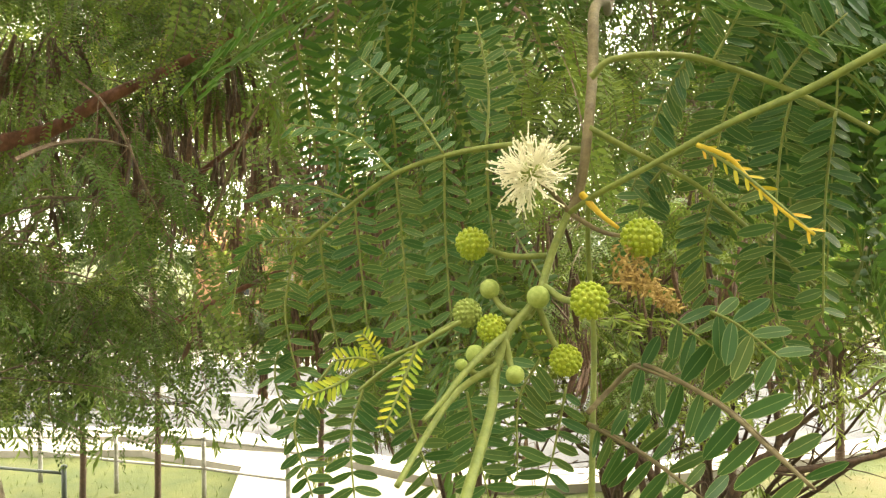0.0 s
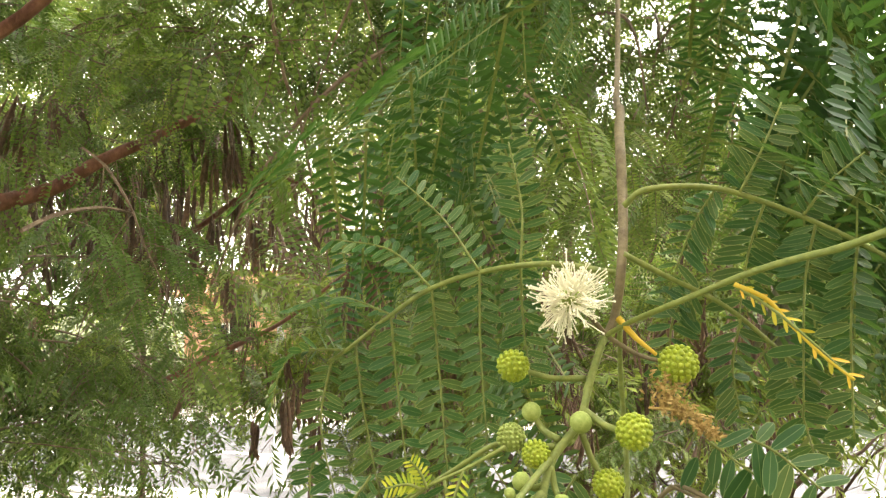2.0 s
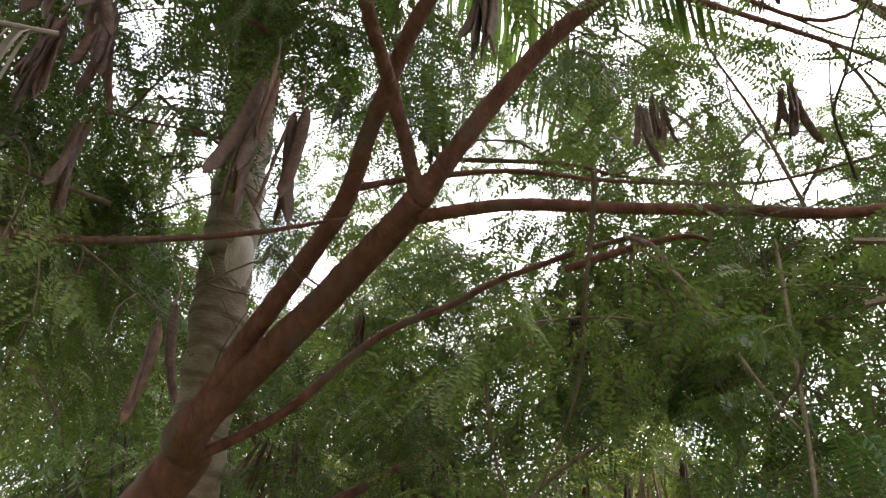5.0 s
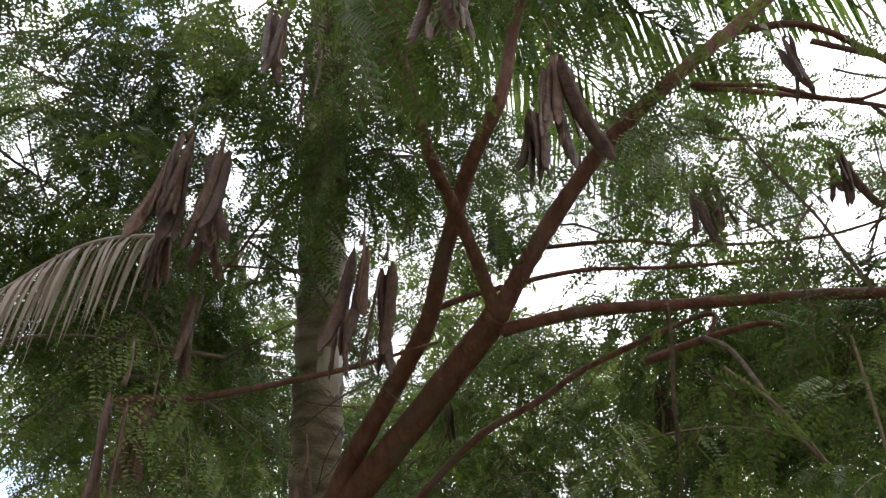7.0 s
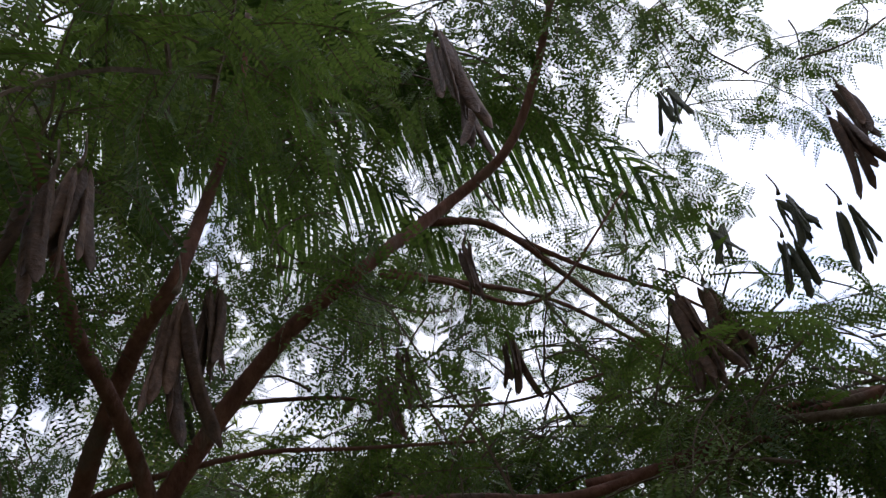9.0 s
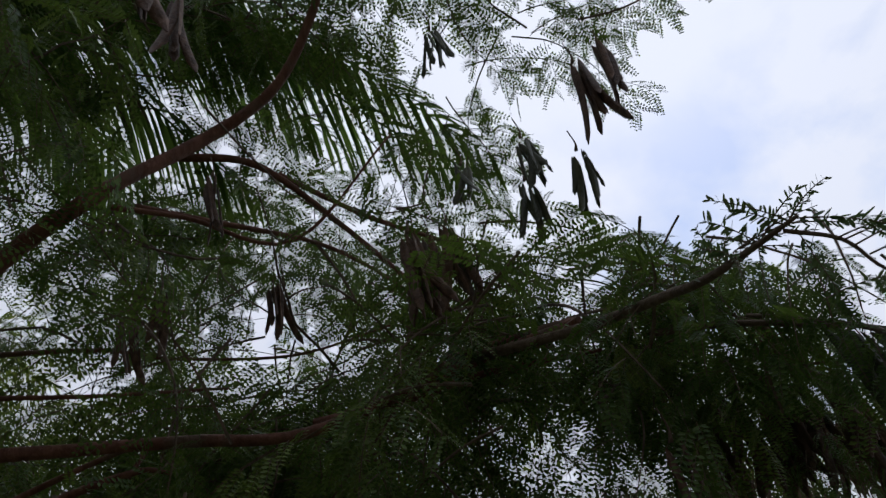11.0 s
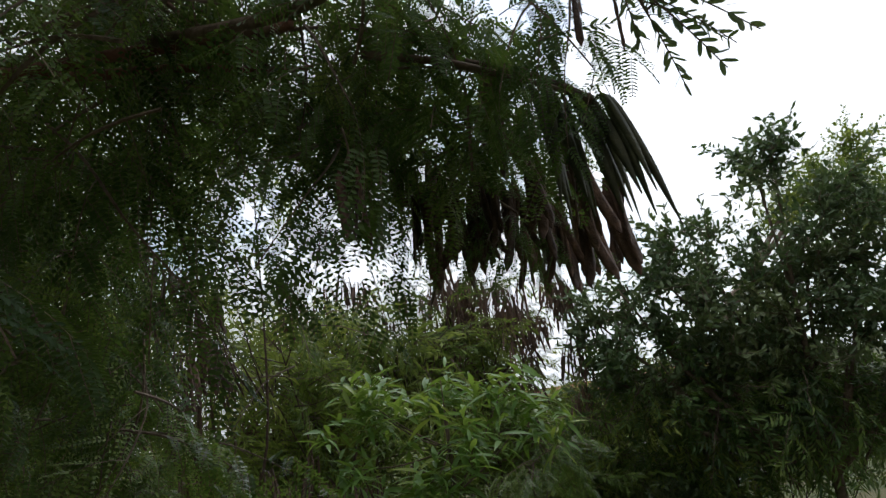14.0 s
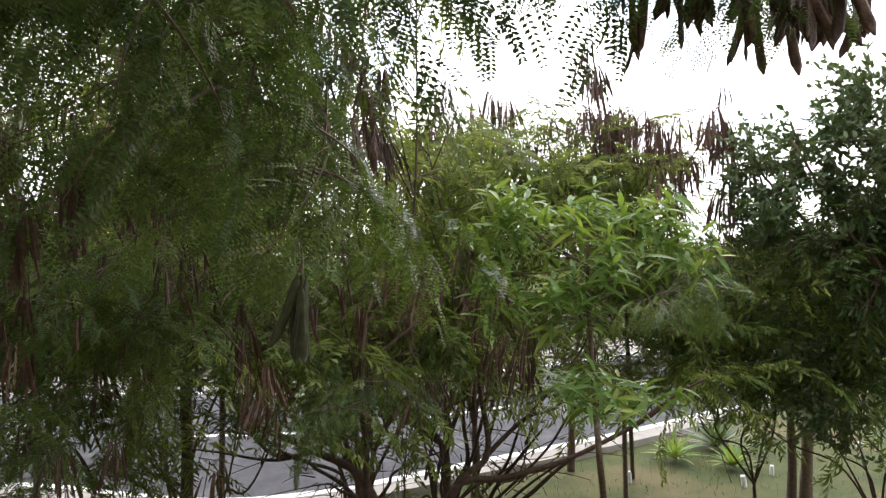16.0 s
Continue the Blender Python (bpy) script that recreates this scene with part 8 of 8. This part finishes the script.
for k, (label, base, stems) in enumerate((
    ("bare forked shrub stems beside the footpath", (1.723, 7.330, 0.000), (((1.100, 5.767, 1.872), 0.03), ((1.821, 5.870, 1.860), 0.028), ((0.671, 5.486, 1.496), 0.026), ((0.453, 5.443, 2.245), 0.024), ((1.327, 6.046, 2.528), 0.022), ((2.185, 5.832, 2.108), 0.022), ((1.808, 6.073, 2.513), 0.02), ((0.923, 6.103, 2.998), 0.024), ((0.277, 5.529, 1.696), 0.022), ((1.077, 5.477, 1.187), 0.02), ((2.137, 5.462, 1.385), 0.022))),
    ("dark crooked branching shrub over the lawn", (2.618, 6.778, -0.000), (((4.276, 4.814, 2.027), 0.026), ((2.984, 5.220, 1.581), 0.03), ((2.602, 5.762, 2.520), 0.028), ((3.087, 4.993, 1.372), 0.024), ((2.142, 5.874, 2.313), 0.022), ((2.829, 5.626, 2.111), 0.02), ((1.878, 5.647, 1.851), 0.02), ((1.794, 5.999, 2.942), 0.024), ((2.894, 5.789, 2.938), 0.022), ((3.821, 5.143, 2.142), 0.02), ((3.591, 5.331, 2.533), 0.02))),
    ("slim dark trunk with side boughs near the street", (-0.138, 7.548, 0.000), (((0.138, 4.785, 3.023), 0.028), ((-0.307, 4.703, 2.691), 0.02), ((0.471, 4.877, 2.534), 0.02), ((-0.166, 4.495, 1.918), 0.018))),
)):
    t = thing("leucaena_tree", label, "tree", base, "leucaena thicket")
    rng = np.random.default_rng(1200 + k)
    for place, rad in stems:
        e = Vector(place) - Vector(base)
        rad *= 0.95
        rows = [(0, 0, -0.05, rad * 1.3)]
        for s in (0.22, 0.42, 0.62, 0.82):
            lift = 0.28 * e.length * math.sin(math.pi * s) * (0.25 if k != 1 else -0.12)
            rows.append((e.x * s**1.35 + rng.normal(0, 0.05), e.y * s + rng.normal(0, 0.05), e.z * s + lift, rad * (1.15 - 0.75 * s)))
        rows.append((*e, rad * 0.3))
        tube("stem", rows, DARK_WOOD, t, 8, 5, 0.08)
        for j in range(10):
            s = rng.uniform(0.35, 0.95)
            p = Vector((e.x * s**1.35, e.y * s, e.z * s + 0.05))
            q = p + Vector((rng.normal(0, 0.3), rng.normal(0, 0.25), rng.normal(0.12, 0.2)))
            tube("branch", [(*p, rad * 0.3), (*(p.lerp(q, 0.5) + Vector((0, 0, rng.normal(0.03, 0.04)))), rad * 0.2), (*q, rad * 0.1)], DARK_WOOD, t, 5, 3, 0.05)

bush_tree("thick dark shrub in front of the far hedge", None, 0.7,
          [((5.396, 5.519, 2.298), (0.8, 0.6, 0.35), 11), ((5.958, 4.978, 2.234), (0.8, 0.6, 0.35), 11), ((5.038, 5.834, 2.567), (0.6, 0.6, 0.3), 9), ((6.248, 4.698, 2.519), (0.7, 0.6, 0.5), 10), ((6.585, 3.964, 2.877), (0.8, 0.6, 0.5), 11), ((6.866, 3.533, 2.809), (0.8, 0.6, 0.6), 10), ((6.124, 4.544, 2.870), (0.7, 0.6, 0.4), 11), ((5.511, 4.903, 3.136), (0.5, 0.5, 0.35), 8), ((6.591, 3.931, 2.752), (0.9, 0.6, 0.4), 11)],
          [((5.205, 5.212, 3.094), (0.5, 0.3, 0.2), 10)], 24, radius=0.05)


# ---- sapling with long pale leaves ----
def long_leaf_data(length, width, seed):
    """A narrow drooping leaf with a folded midrib, from the origin along x."""
    rng = np.random.default_rng(seed)
    v, f, p, d = [], [], np.zeros(3), np.array((1.0, 0, 0.12))
    for c in range(6):
        w = width * 0.5 * (0.15, 0.8, 1.0, 0.85, 0.45, 0.03)[c]
        v += [p + np.array((0, w, 0.25 * w)), p.copy(), p + np.array((0, -w, 0.25 * w))]
        d = d + np.array((0, rng.normal(0, 0.03), -0.13))
        d /= np.linalg.norm(d)
        p = p + d * length / 5
    for c in range(5):
        f += [(3 * c, 3 * c + 1, 3 * c + 4, 3 * c + 3), (3 * c + 1, 3 * c + 2, 3 * c + 5, 3 * c + 4)]
    return v, f


LONG_LEAF = [mesh_of("leaf", *long_leaf_data(0.18, 0.03, s), LEAF_LIGHT, smooth=True) for s in range(3)]
sapling = thing("sapling", "slender sapling with long pale green leaves", "sapling", (4.082, 5.958, 0.000))
so = Vector(sapling.location)
tips = [(2.488, 3.439, 3.428), (2.163, 3.603, 3.265), (2.848, 3.354, 3.328), (1.940, 3.584, 2.997), (2.535, 3.201, 3.063), (2.286, 3.326, 2.873), (2.930, 3.307, 3.128), (2.139, 3.821, 3.381), (2.415, 3.178, 2.323), (2.548, 3.111, 2.360), (2.261, 3.208, 2.357)]
limb("trunk", sapling, TWIG, (0.02, 0.012), (0, 0, -0.1), tuple(Vector((2.412, 3.127, 1.788)) - so), tuple(Vector((2.440, 3.276, 2.302)) - so), tuple(Vector((2.469, 3.393, 2.767)) - so), tuple(Vector((2.493, 3.451, 3.195)) - so), sides=8)
mids = [Vector((2.470, 3.395, 2.784)) - so, Vector((2.482, 3.424, 3.029)) - so, Vector((2.430, 3.251, 2.182)) - so]
rng = np.random.default_rng(21)
rest = Bag()
for k, tip in enumerate(tips):
    e = Vector(tip) - so
    s = mids[2] if k >= 8 else mids[k % 2]
    tube("branch", [(*s, 0.006), (*(s.lerp(e, 0.5) + Vector((0, 0, -0.03))), 0.005), (*e, 0.003)], TWIG, sapling, 6, 5)
    for j in range(10 if k < 8 else 6):
        at = e + Vector((rng.normal(0, 0.13), rng.normal(0, 0.13), rng.normal(-0.02, 0.085)))
        for q in range(12):
            turn = Euler((rng.normal(0, 0.35), rng.uniform(-0.8, 0.7), 2.4 * q + rng.normal(0, 0.3))).to_matrix().to_4x4()
            m = Matrix.Translation(at + Vector((0, 0, 0.012 * q - 0.07))) @ turn @ Matrix.Scale(rng.uniform(0.7, 1.15), 4)
            if j < 2 or (j == 2 and k % 2):
                part("leaf", LONG_LEAF[q % 3], sapling, m)
            else:
                me = LONG_LEAF[q % 3]
                rest.add([m @ v.co for v in me.vertices], [tuple(p.vertices) for p in me.polygons])
tagged(part("foliage", rest.mesh("foliage", [LEAF_LIGHT], True), sapling), "", "", "", "stuff")


# ---- dark broad-leaved tree at the lawn's end ----
def broad_spray(name, seed, twigs=9, leaves=15, length=0.075, width=0.034, mat=None, reach=0.42, detail=1):
    rng = np.random.default_rng(seed)
    bag = Bag()
    for k in range(twigs):
        d = rng.normal(0, 1, 3) + np.array((0.8, 0, 0.5))
        d /= np.linalg.norm(d)
        p, row = np.zeros(3), [(0, 0, 0, 0.004)]
        ln = reach * rng.uniform(0.6, 1.1)
        for j in range(leaves):
            p = p + d * ln / leaves
            d = d + rng.normal(0, 0.06, 3)
            d /= np.linalg.norm(d)
            w = rng.normal(0, 1, 3) + d * 0.7 + np.array((0, 0, 0.25))
            add_leaflet(bag, p, w, rng.normal(0, 0.6, 3) + np.array((0, 0, 1.0)), length * rng.uniform(0.7, 1.15), width, detail)
        row.append((*p, 0.0012))
        v, f = tube_data(row, 3, 2)
        bag.add(v, f, 1)
    return bag.mesh(name, [mat or LEAF_DARK, TWIG])


BROAD = [broad_spray("leaf_spray", 70 + s) for s in range(4)]
BROAD_FAR = [broad_spray("leaf_spray", 80 + s, 11, 14, 0.19, 0.10, LEAF_FAR_LIT, 1.3, 0) for s in range(3)]


def broad_tree(label, base, fork_height, crowns, radius, kinds, scale, seed, group=""):
    t = thing("broadleaf_tree", label, "tree", base, group)
    o, rng = Vector(base), np.random.default_rng(seed)
    fork = Vector((0.05, 0, fork_height))
    tube("trunk", [(0, 0, -0.15, radius * 1.2), (0.05, 0.02, fork_height * 0.5, radius), (*fork, radius * 0.85)], TWIG, t, 10, 6, 0.08)
    for k, (c, size, count) in enumerate(crowns):
        c = Vector(c) - o
        mid = fork.lerp(c, 0.5) + Vector((rng.normal(0, 0.1), rng.normal(0, 0.1), -0.1))
        tube("limb", [(*fork, radius * 0.6), (*mid, radius * 0.42), (*c, radius * 0.16)], TWIG, t, 7, 6, 0.08, seed=k)
        leafy(t, c, size, count, kinds, seed * 31 + k, scale, 0.9)
    return t


broad_tree("dark glossy broad-leaved tree beside the lawn", ((6.361, 3.875, 3.966)[0], (6.361, 3.875, 3.966)[1], 0), 2.2,
           [((6.471, 3.616, 4.421), (0.6, 0.6, 0.5), 13), ((5.854, 4.268, 4.367), (0.55, 0.6, 0.45), 13), ((6.937, 3.245, 4.410), (0.5, 0.6, 0.5), 9), ((6.274, 4.014, 3.798), (0.8, 0.7, 0.5), 13),
            ((6.687, 3.425, 3.689), (0.7, 0.7, 0.6), 11), ((6.239, 3.759, 4.959), (0.3, 0.3, 0.25), 6), ((6.302, 3.587, 5.144), (0.12, 0.12, 0.12), 4), ((5.543, 4.617, 4.281), (0.35, 0.3, 0.35), 8), ((7.022, 2.800, 3.761), (0.9, 0.8, 0.8), 13), ((6.382, 3.885, 2.982), (1.0, 0.8, 0.5), 11), ((5.214, 4.814, 4.146), (0.3, 0.5, 0.4), 8), ((5.512, 4.595, 3.612), (0.6, 0.6, 0.4), 11), ((5.098, 4.977, 3.537), (0.5, 0.5, 0.3), 7), ((5.605, 4.695, 3.143), (0.5, 0.4, 0.25), 8), ((5.137, 5.132, 3.360), (0.35, 0.4, 0.25), 6), ((5.860, 4.415, 3.190), (0.5, 0.4, 0.3), 8), ((4.905, 4.972, 3.946), (0.25, 0.3, 0.25), 4), ((6.208, 4.106, 3.895), (0.5, 0.5, 0.4), 10), ((6.722, 3.709, 4.054), (0.5, 0.5, 0.4), 10), ((5.720, 4.407, 3.494), (0.5, 0.5, 0.4), 10), ((6.608, 3.595, 3.246), (0.5, 0.5, 0.4), 10), ((6.226, 3.964, 3.177), (0.5, 0.5, 0.4), 10)],
           0.055, BROAD, 1.0, 71)
broad_tree("tall rounded tree standing far off", (18.676, 15.112, 0.000), 5.0, [((22.339, 13.092, 8.924), (1.7, 1.7, 1.5), 26), ((22.771, 12.702, 8.095), (1.6, 1.6, 1.6), 18), ((21.932, 13.841, 8.640), (1.2, 1.2, 1.0), 12)], 0.25, BROAD_FAR, 0.9, 72)

# trees and hedge across the street, tallest to the west
rng = np.random.default_rng(31)
for k in range(28):
    x = -36 + 2.8 * k + rng.uniform(-0.8, 0.8)
    y = np.interp(x, [p[0] for p in FAR_EDGE], [p[1] for p in FAR_EDGE]) + rng.uniform(3.5, 9)
    h = rng.uniform(6.5, 9.5) if x < 1 else rng.uniform(3.3, 4.3)
    crowns = [((x + rng.normal(0, 0.5), y + rng.normal(0, 0.5), h * 0.72), (1.6, 1.3, 0.9 if h < 5 else 1.7), 7 if h < 5 else 16), ((x + rng.normal(0, 0.8), y, h * 0.4), (1.6, 1.2, 0.8 if h < 5 else 1.6), 8 if h < 5 else 14)]
    broad_tree("leafy green street tree across the road", (x, y, 0), h * 0.3, crowns, 0.11, BROAD_FAR, 0.9, 800 + k, "street trees")


# ---- agaves, stakes and young trees on the lawn ----
def rosette(name, label, base, leaves, length, width, mat, seed):
    rng = np.random.default_rng(seed)
    t = thing(name, label, "plant", base, "lawn plants")
    for k in range(leaves):
        a, e = k * 2.4, 0.35 + 0.9 * k / leaves
        d, p, vs = np.array((math.cos(a) * math.cos(e), math.sin(a) * math.cos(e), math.sin(e))), np.array((0, 0, 0.02)), []
        side = np.array((-math.sin(a), math.cos(a), 0))
        ln = length * rng.uniform(0.8, 1.1)
        for c in range(6):
            w = width * (0.6, 0.9, 1.0, 0.8, 0.45, 0.03)[c]
            vs += [p - side * w + np.array((0, 0, 0.25 * w)), p, p + side * w + np.array((0, 0, 0.25 * w))]
            d = d + np.array((0, 0, -0.12))
            d /= np.linalg.norm(d)
            p = p + d * ln / 5
        f = []
        for c in range(5):
            f += [(3 * c, 3 * c + 1, 3 * c + 4, 3 * c + 3), (3 * c + 1, 3 * c + 2, 3 * c + 5, 3 * c + 4)]
        part("leaf", mesh_of("leaf", vs, f, mat, smooth=True), t)
    return t


rosette("agave", "spiky green rosette plant on the lawn", (6.634, 8.598, 0.000), 26, 0.5, 0.035, LEAF_LIGHT, 1)
rosette("agave", "spiky pale green rosette plant on the lawn", (7.230, 8.074, 0.000), 26, 0.45, 0.035, LEAF_LIGHT, 2)
rosette("agave", "large dark strap-leaved clump on the lawn", (7.612, 8.923, 0.000), 44, 0.75, 0.035, LEAF_DARK, 3)


def stake(base, height, radius, label, mat, tilt=0.0):
    t = tagged(new("stake", mesh_of("stake", *tube_data([(0, 0, -0.05, radius), (tilt * height * 0.5, 0, height * 0.5, radius), (tilt * height, 0, height, radius * 0.9)], 9, 3, 0.03), mat, smooth=True)), label, "stake", "lawn stakes")
    t.location = base
    return t


stake((6.898, 7.432, 0.000), 0.12, 0.035, "short white marker stub in the grass", WHITE_PAINT, -0.3)
stake((7.589, 7.716, 0.000), 0.11, 0.03, "short white marker stub in the grass", WHITE_PAINT)
stake((5.482, 7.968, 0.000), 0.13, 0.03, "short white marker stub in the grass", WHITE_PAINT)
stake((9.933, 8.431, 0.000), 0.06, 0.05, "small white marker stone on the lawn", WHITE_PAINT)
stake((6.853, 7.630, 0.000), 0.85, 0.008, "thin leaning cane in the grass", TWIG, -0.45)
stake((9.879, 8.382, 0.000), 0.75, 0.012, "thin dark pole standing on the lawn", STEEL)
stake((4.877, 7.042, 0.000), 1.7, 0.03, "slim bare trunk of a young tree", TWIG, -0.02)
broad_tree("young tree with drooping dark leaves on the lawn", (7.020, 6.534, 0.000), 1.2, [((5.439, 4.884, 2.007), (0.5, 0.5, 0.3), 16), ((5.366, 4.717, 1.638), (0.35, 0.35, 0.25), 10)], 0.07, BROAD, 0.8, 91)

# ---- street lamp post, fence and rails ----
post = thing("lamp_post", "white-based slim street lamp post beside the road", "lamp post", (-2.696, 10.625, 0.000))
tube("base", [(0, 0, -0.1, 0.10), (0, 0, 0.45, 0.10), (0, 0, 0.9, 0.095)], WHITE_PAINT, post, 12, 3)
tube("pole", [(0, 0, 0.88, 0.06), (0, 0, 3.0, 0.055), (0, 0, 6.2, 0.04)], GALVANISED, post, 10, 3)
tube("arm", [(0, 0, 6.15, 0.03), (0.4, 0.5, 6.4, 0.03), (0.9, 1.1, 6.45, 0.025)], GALVANISED, post, 8, 4)
tube("lamp_head", [(0.8, 1.0, 6.42, 0.05), (1.0, 1.25, 6.43, 0.10), (1.25, 1.55, 6.40, 0.05)], GALVANISED, post, 10, 4)


def pipe_fence(name, label, posts, height, rails, mat, radius=0.022):
    t = thing(name, label, "fence", posts[0])
    o = Vector(posts[0])
    for p in posts:
        q = Vector(p) - o
        tube("post", [(*q, radius * 1.1), (*(q + Vector((0, 0, height / 2))), radius * 1.1), (*(q + Vector((0, 0, height))), radius)], mat, t, 8, 2)
        tube("cap", [(*(q + Vector((0, 0, height))), radius * 1.3), (*(q + Vector((0, 0, height + 0.02))), radius * 1.3), (*(q + Vector((0, 0, height + 0.035))), radius * 0.4)], mat, t, 8, 2)
    for a, b in zip(posts, posts[1:]):
        for h in rails:
            u, v = Vector(a) - o + Vector((0, 0, h)), Vector(b) - o + Vector((0, 0, h))
            tube("rail", along(u, v, radius * 0.7, radius * 0.7, radius * 0.7), mat, t, 7, 2)
    return t


pipe_fence("fence", "dark green steel fence with two thin rails", [(-7.6, 7.1, 0), (-6.3, 6.75, 0), (-5.0, 6.4, 0), (-3.7, 6.1, 0)], 0.95, (0.9, 0.55), STEEL)
pipe_fence("handrail", "grey pipe handrail along the sloping path", [(-5.4, 8.4, 0), (-4.2, 8.0, 0), (-3.0, 7.7, 0), (-1.9, 7.3, 0)], 0.75, (0.74, 0.4), GALVANISED, 0.025)


# ---- houses beyond the trees ----
def house(label, centre, width, depth, height, wall_mat, turn, windows=3, storeys=1):
    t = thing("house", label, "house", centre, "distant houses")
    t.rotation_euler = (0, 0, turn)
    w, d = width / 2, depth / 2

    def block(name, lo, hi, mat, parent, label=""):
        (a, b, c), (e, f, g) = lo, hi
        v = [(a, b, c), (e, b, c), (e, f, c), (a, f, c), (a, b, g), (e, b, g), (e, f, g), (a, f, g)]
        return part(name, mesh_of(name, v, [(3, 2, 1, 0), (4, 5, 6, 7), (0, 1, 5, 4), (1, 2, 6, 5), (2, 3, 7, 6), (3, 0, 4, 7)], mat), parent, label=label)

    block("wall", (-w, -d, -0.3), (w, d, height), wall_mat, t)
    e, r = 0.45, height + 0.32 * depth * 0.5
    v = [(-w - e, -d - e, height - 0.05), (w + e, -d - e, height - 0.05), (w + e, 0, r), (-w - e, 0, r), (-w - e, d + e, height - 0.05), (w + e, d + e, height - 0.05)]
    v += [(x, y, z + 0.12) for x, y, z in v]
    f = [(6, 7, 8, 9), (9, 8, 11, 10), (0, 3, 2, 1), (3, 4, 5, 2), (0, 1, 7, 6), (5, 4, 10, 11), (1, 2, 8, 7), (2, 5, 11, 8), (3, 0, 6, 9), (4, 3, 9, 10)]
    part("roof", mesh_of("roof", v, f, ROOF_TILE), t, label="clay tile roof")
    for s in range(storeys):
        for k in range(windows):
            x, z = -w + width * (k + 0.5) / windows, 0.9 + s * 2.8
            fr = block("window", (x - 0.6, -d - 0.05, z), (x + 0.6, -d + 0.02, z + 1.15), WHITE_PAINT, t)
            for h in (-1, 1):
                block("pane", (x + h * 0.28 - 0.24, -d - 0.06, z + 0.07), (x + h * 0.28 + 0.24, -d - 0.04, z + 1.08), WINDOW_DARK, fr)
    return t


house("orange rendered house behind the street trees", (-6.0, 32.0, 0), 11, 7, 3.2, ORANGE_WALL, 0.1)
house("orange rendered house with clay roof far off", (33.251, 32.311, 4.628)[:2] + (0,), 7, 6, 2.7, ORANGE_WALL, -0.5, 2, 1)
house("beige house with red roof far off", (33.536, 37.529, 4.639)[:2] + (0,), 8, 6, 2.5, BEIGE_WALL, -0.4, 3, 1)
house("pale house far off beyond the hedge", (36.443, 48.038, 4.307)[:2] + (0,), 9, 6, 2.5, BEIGE_WALL, -0.3, 3, 1)
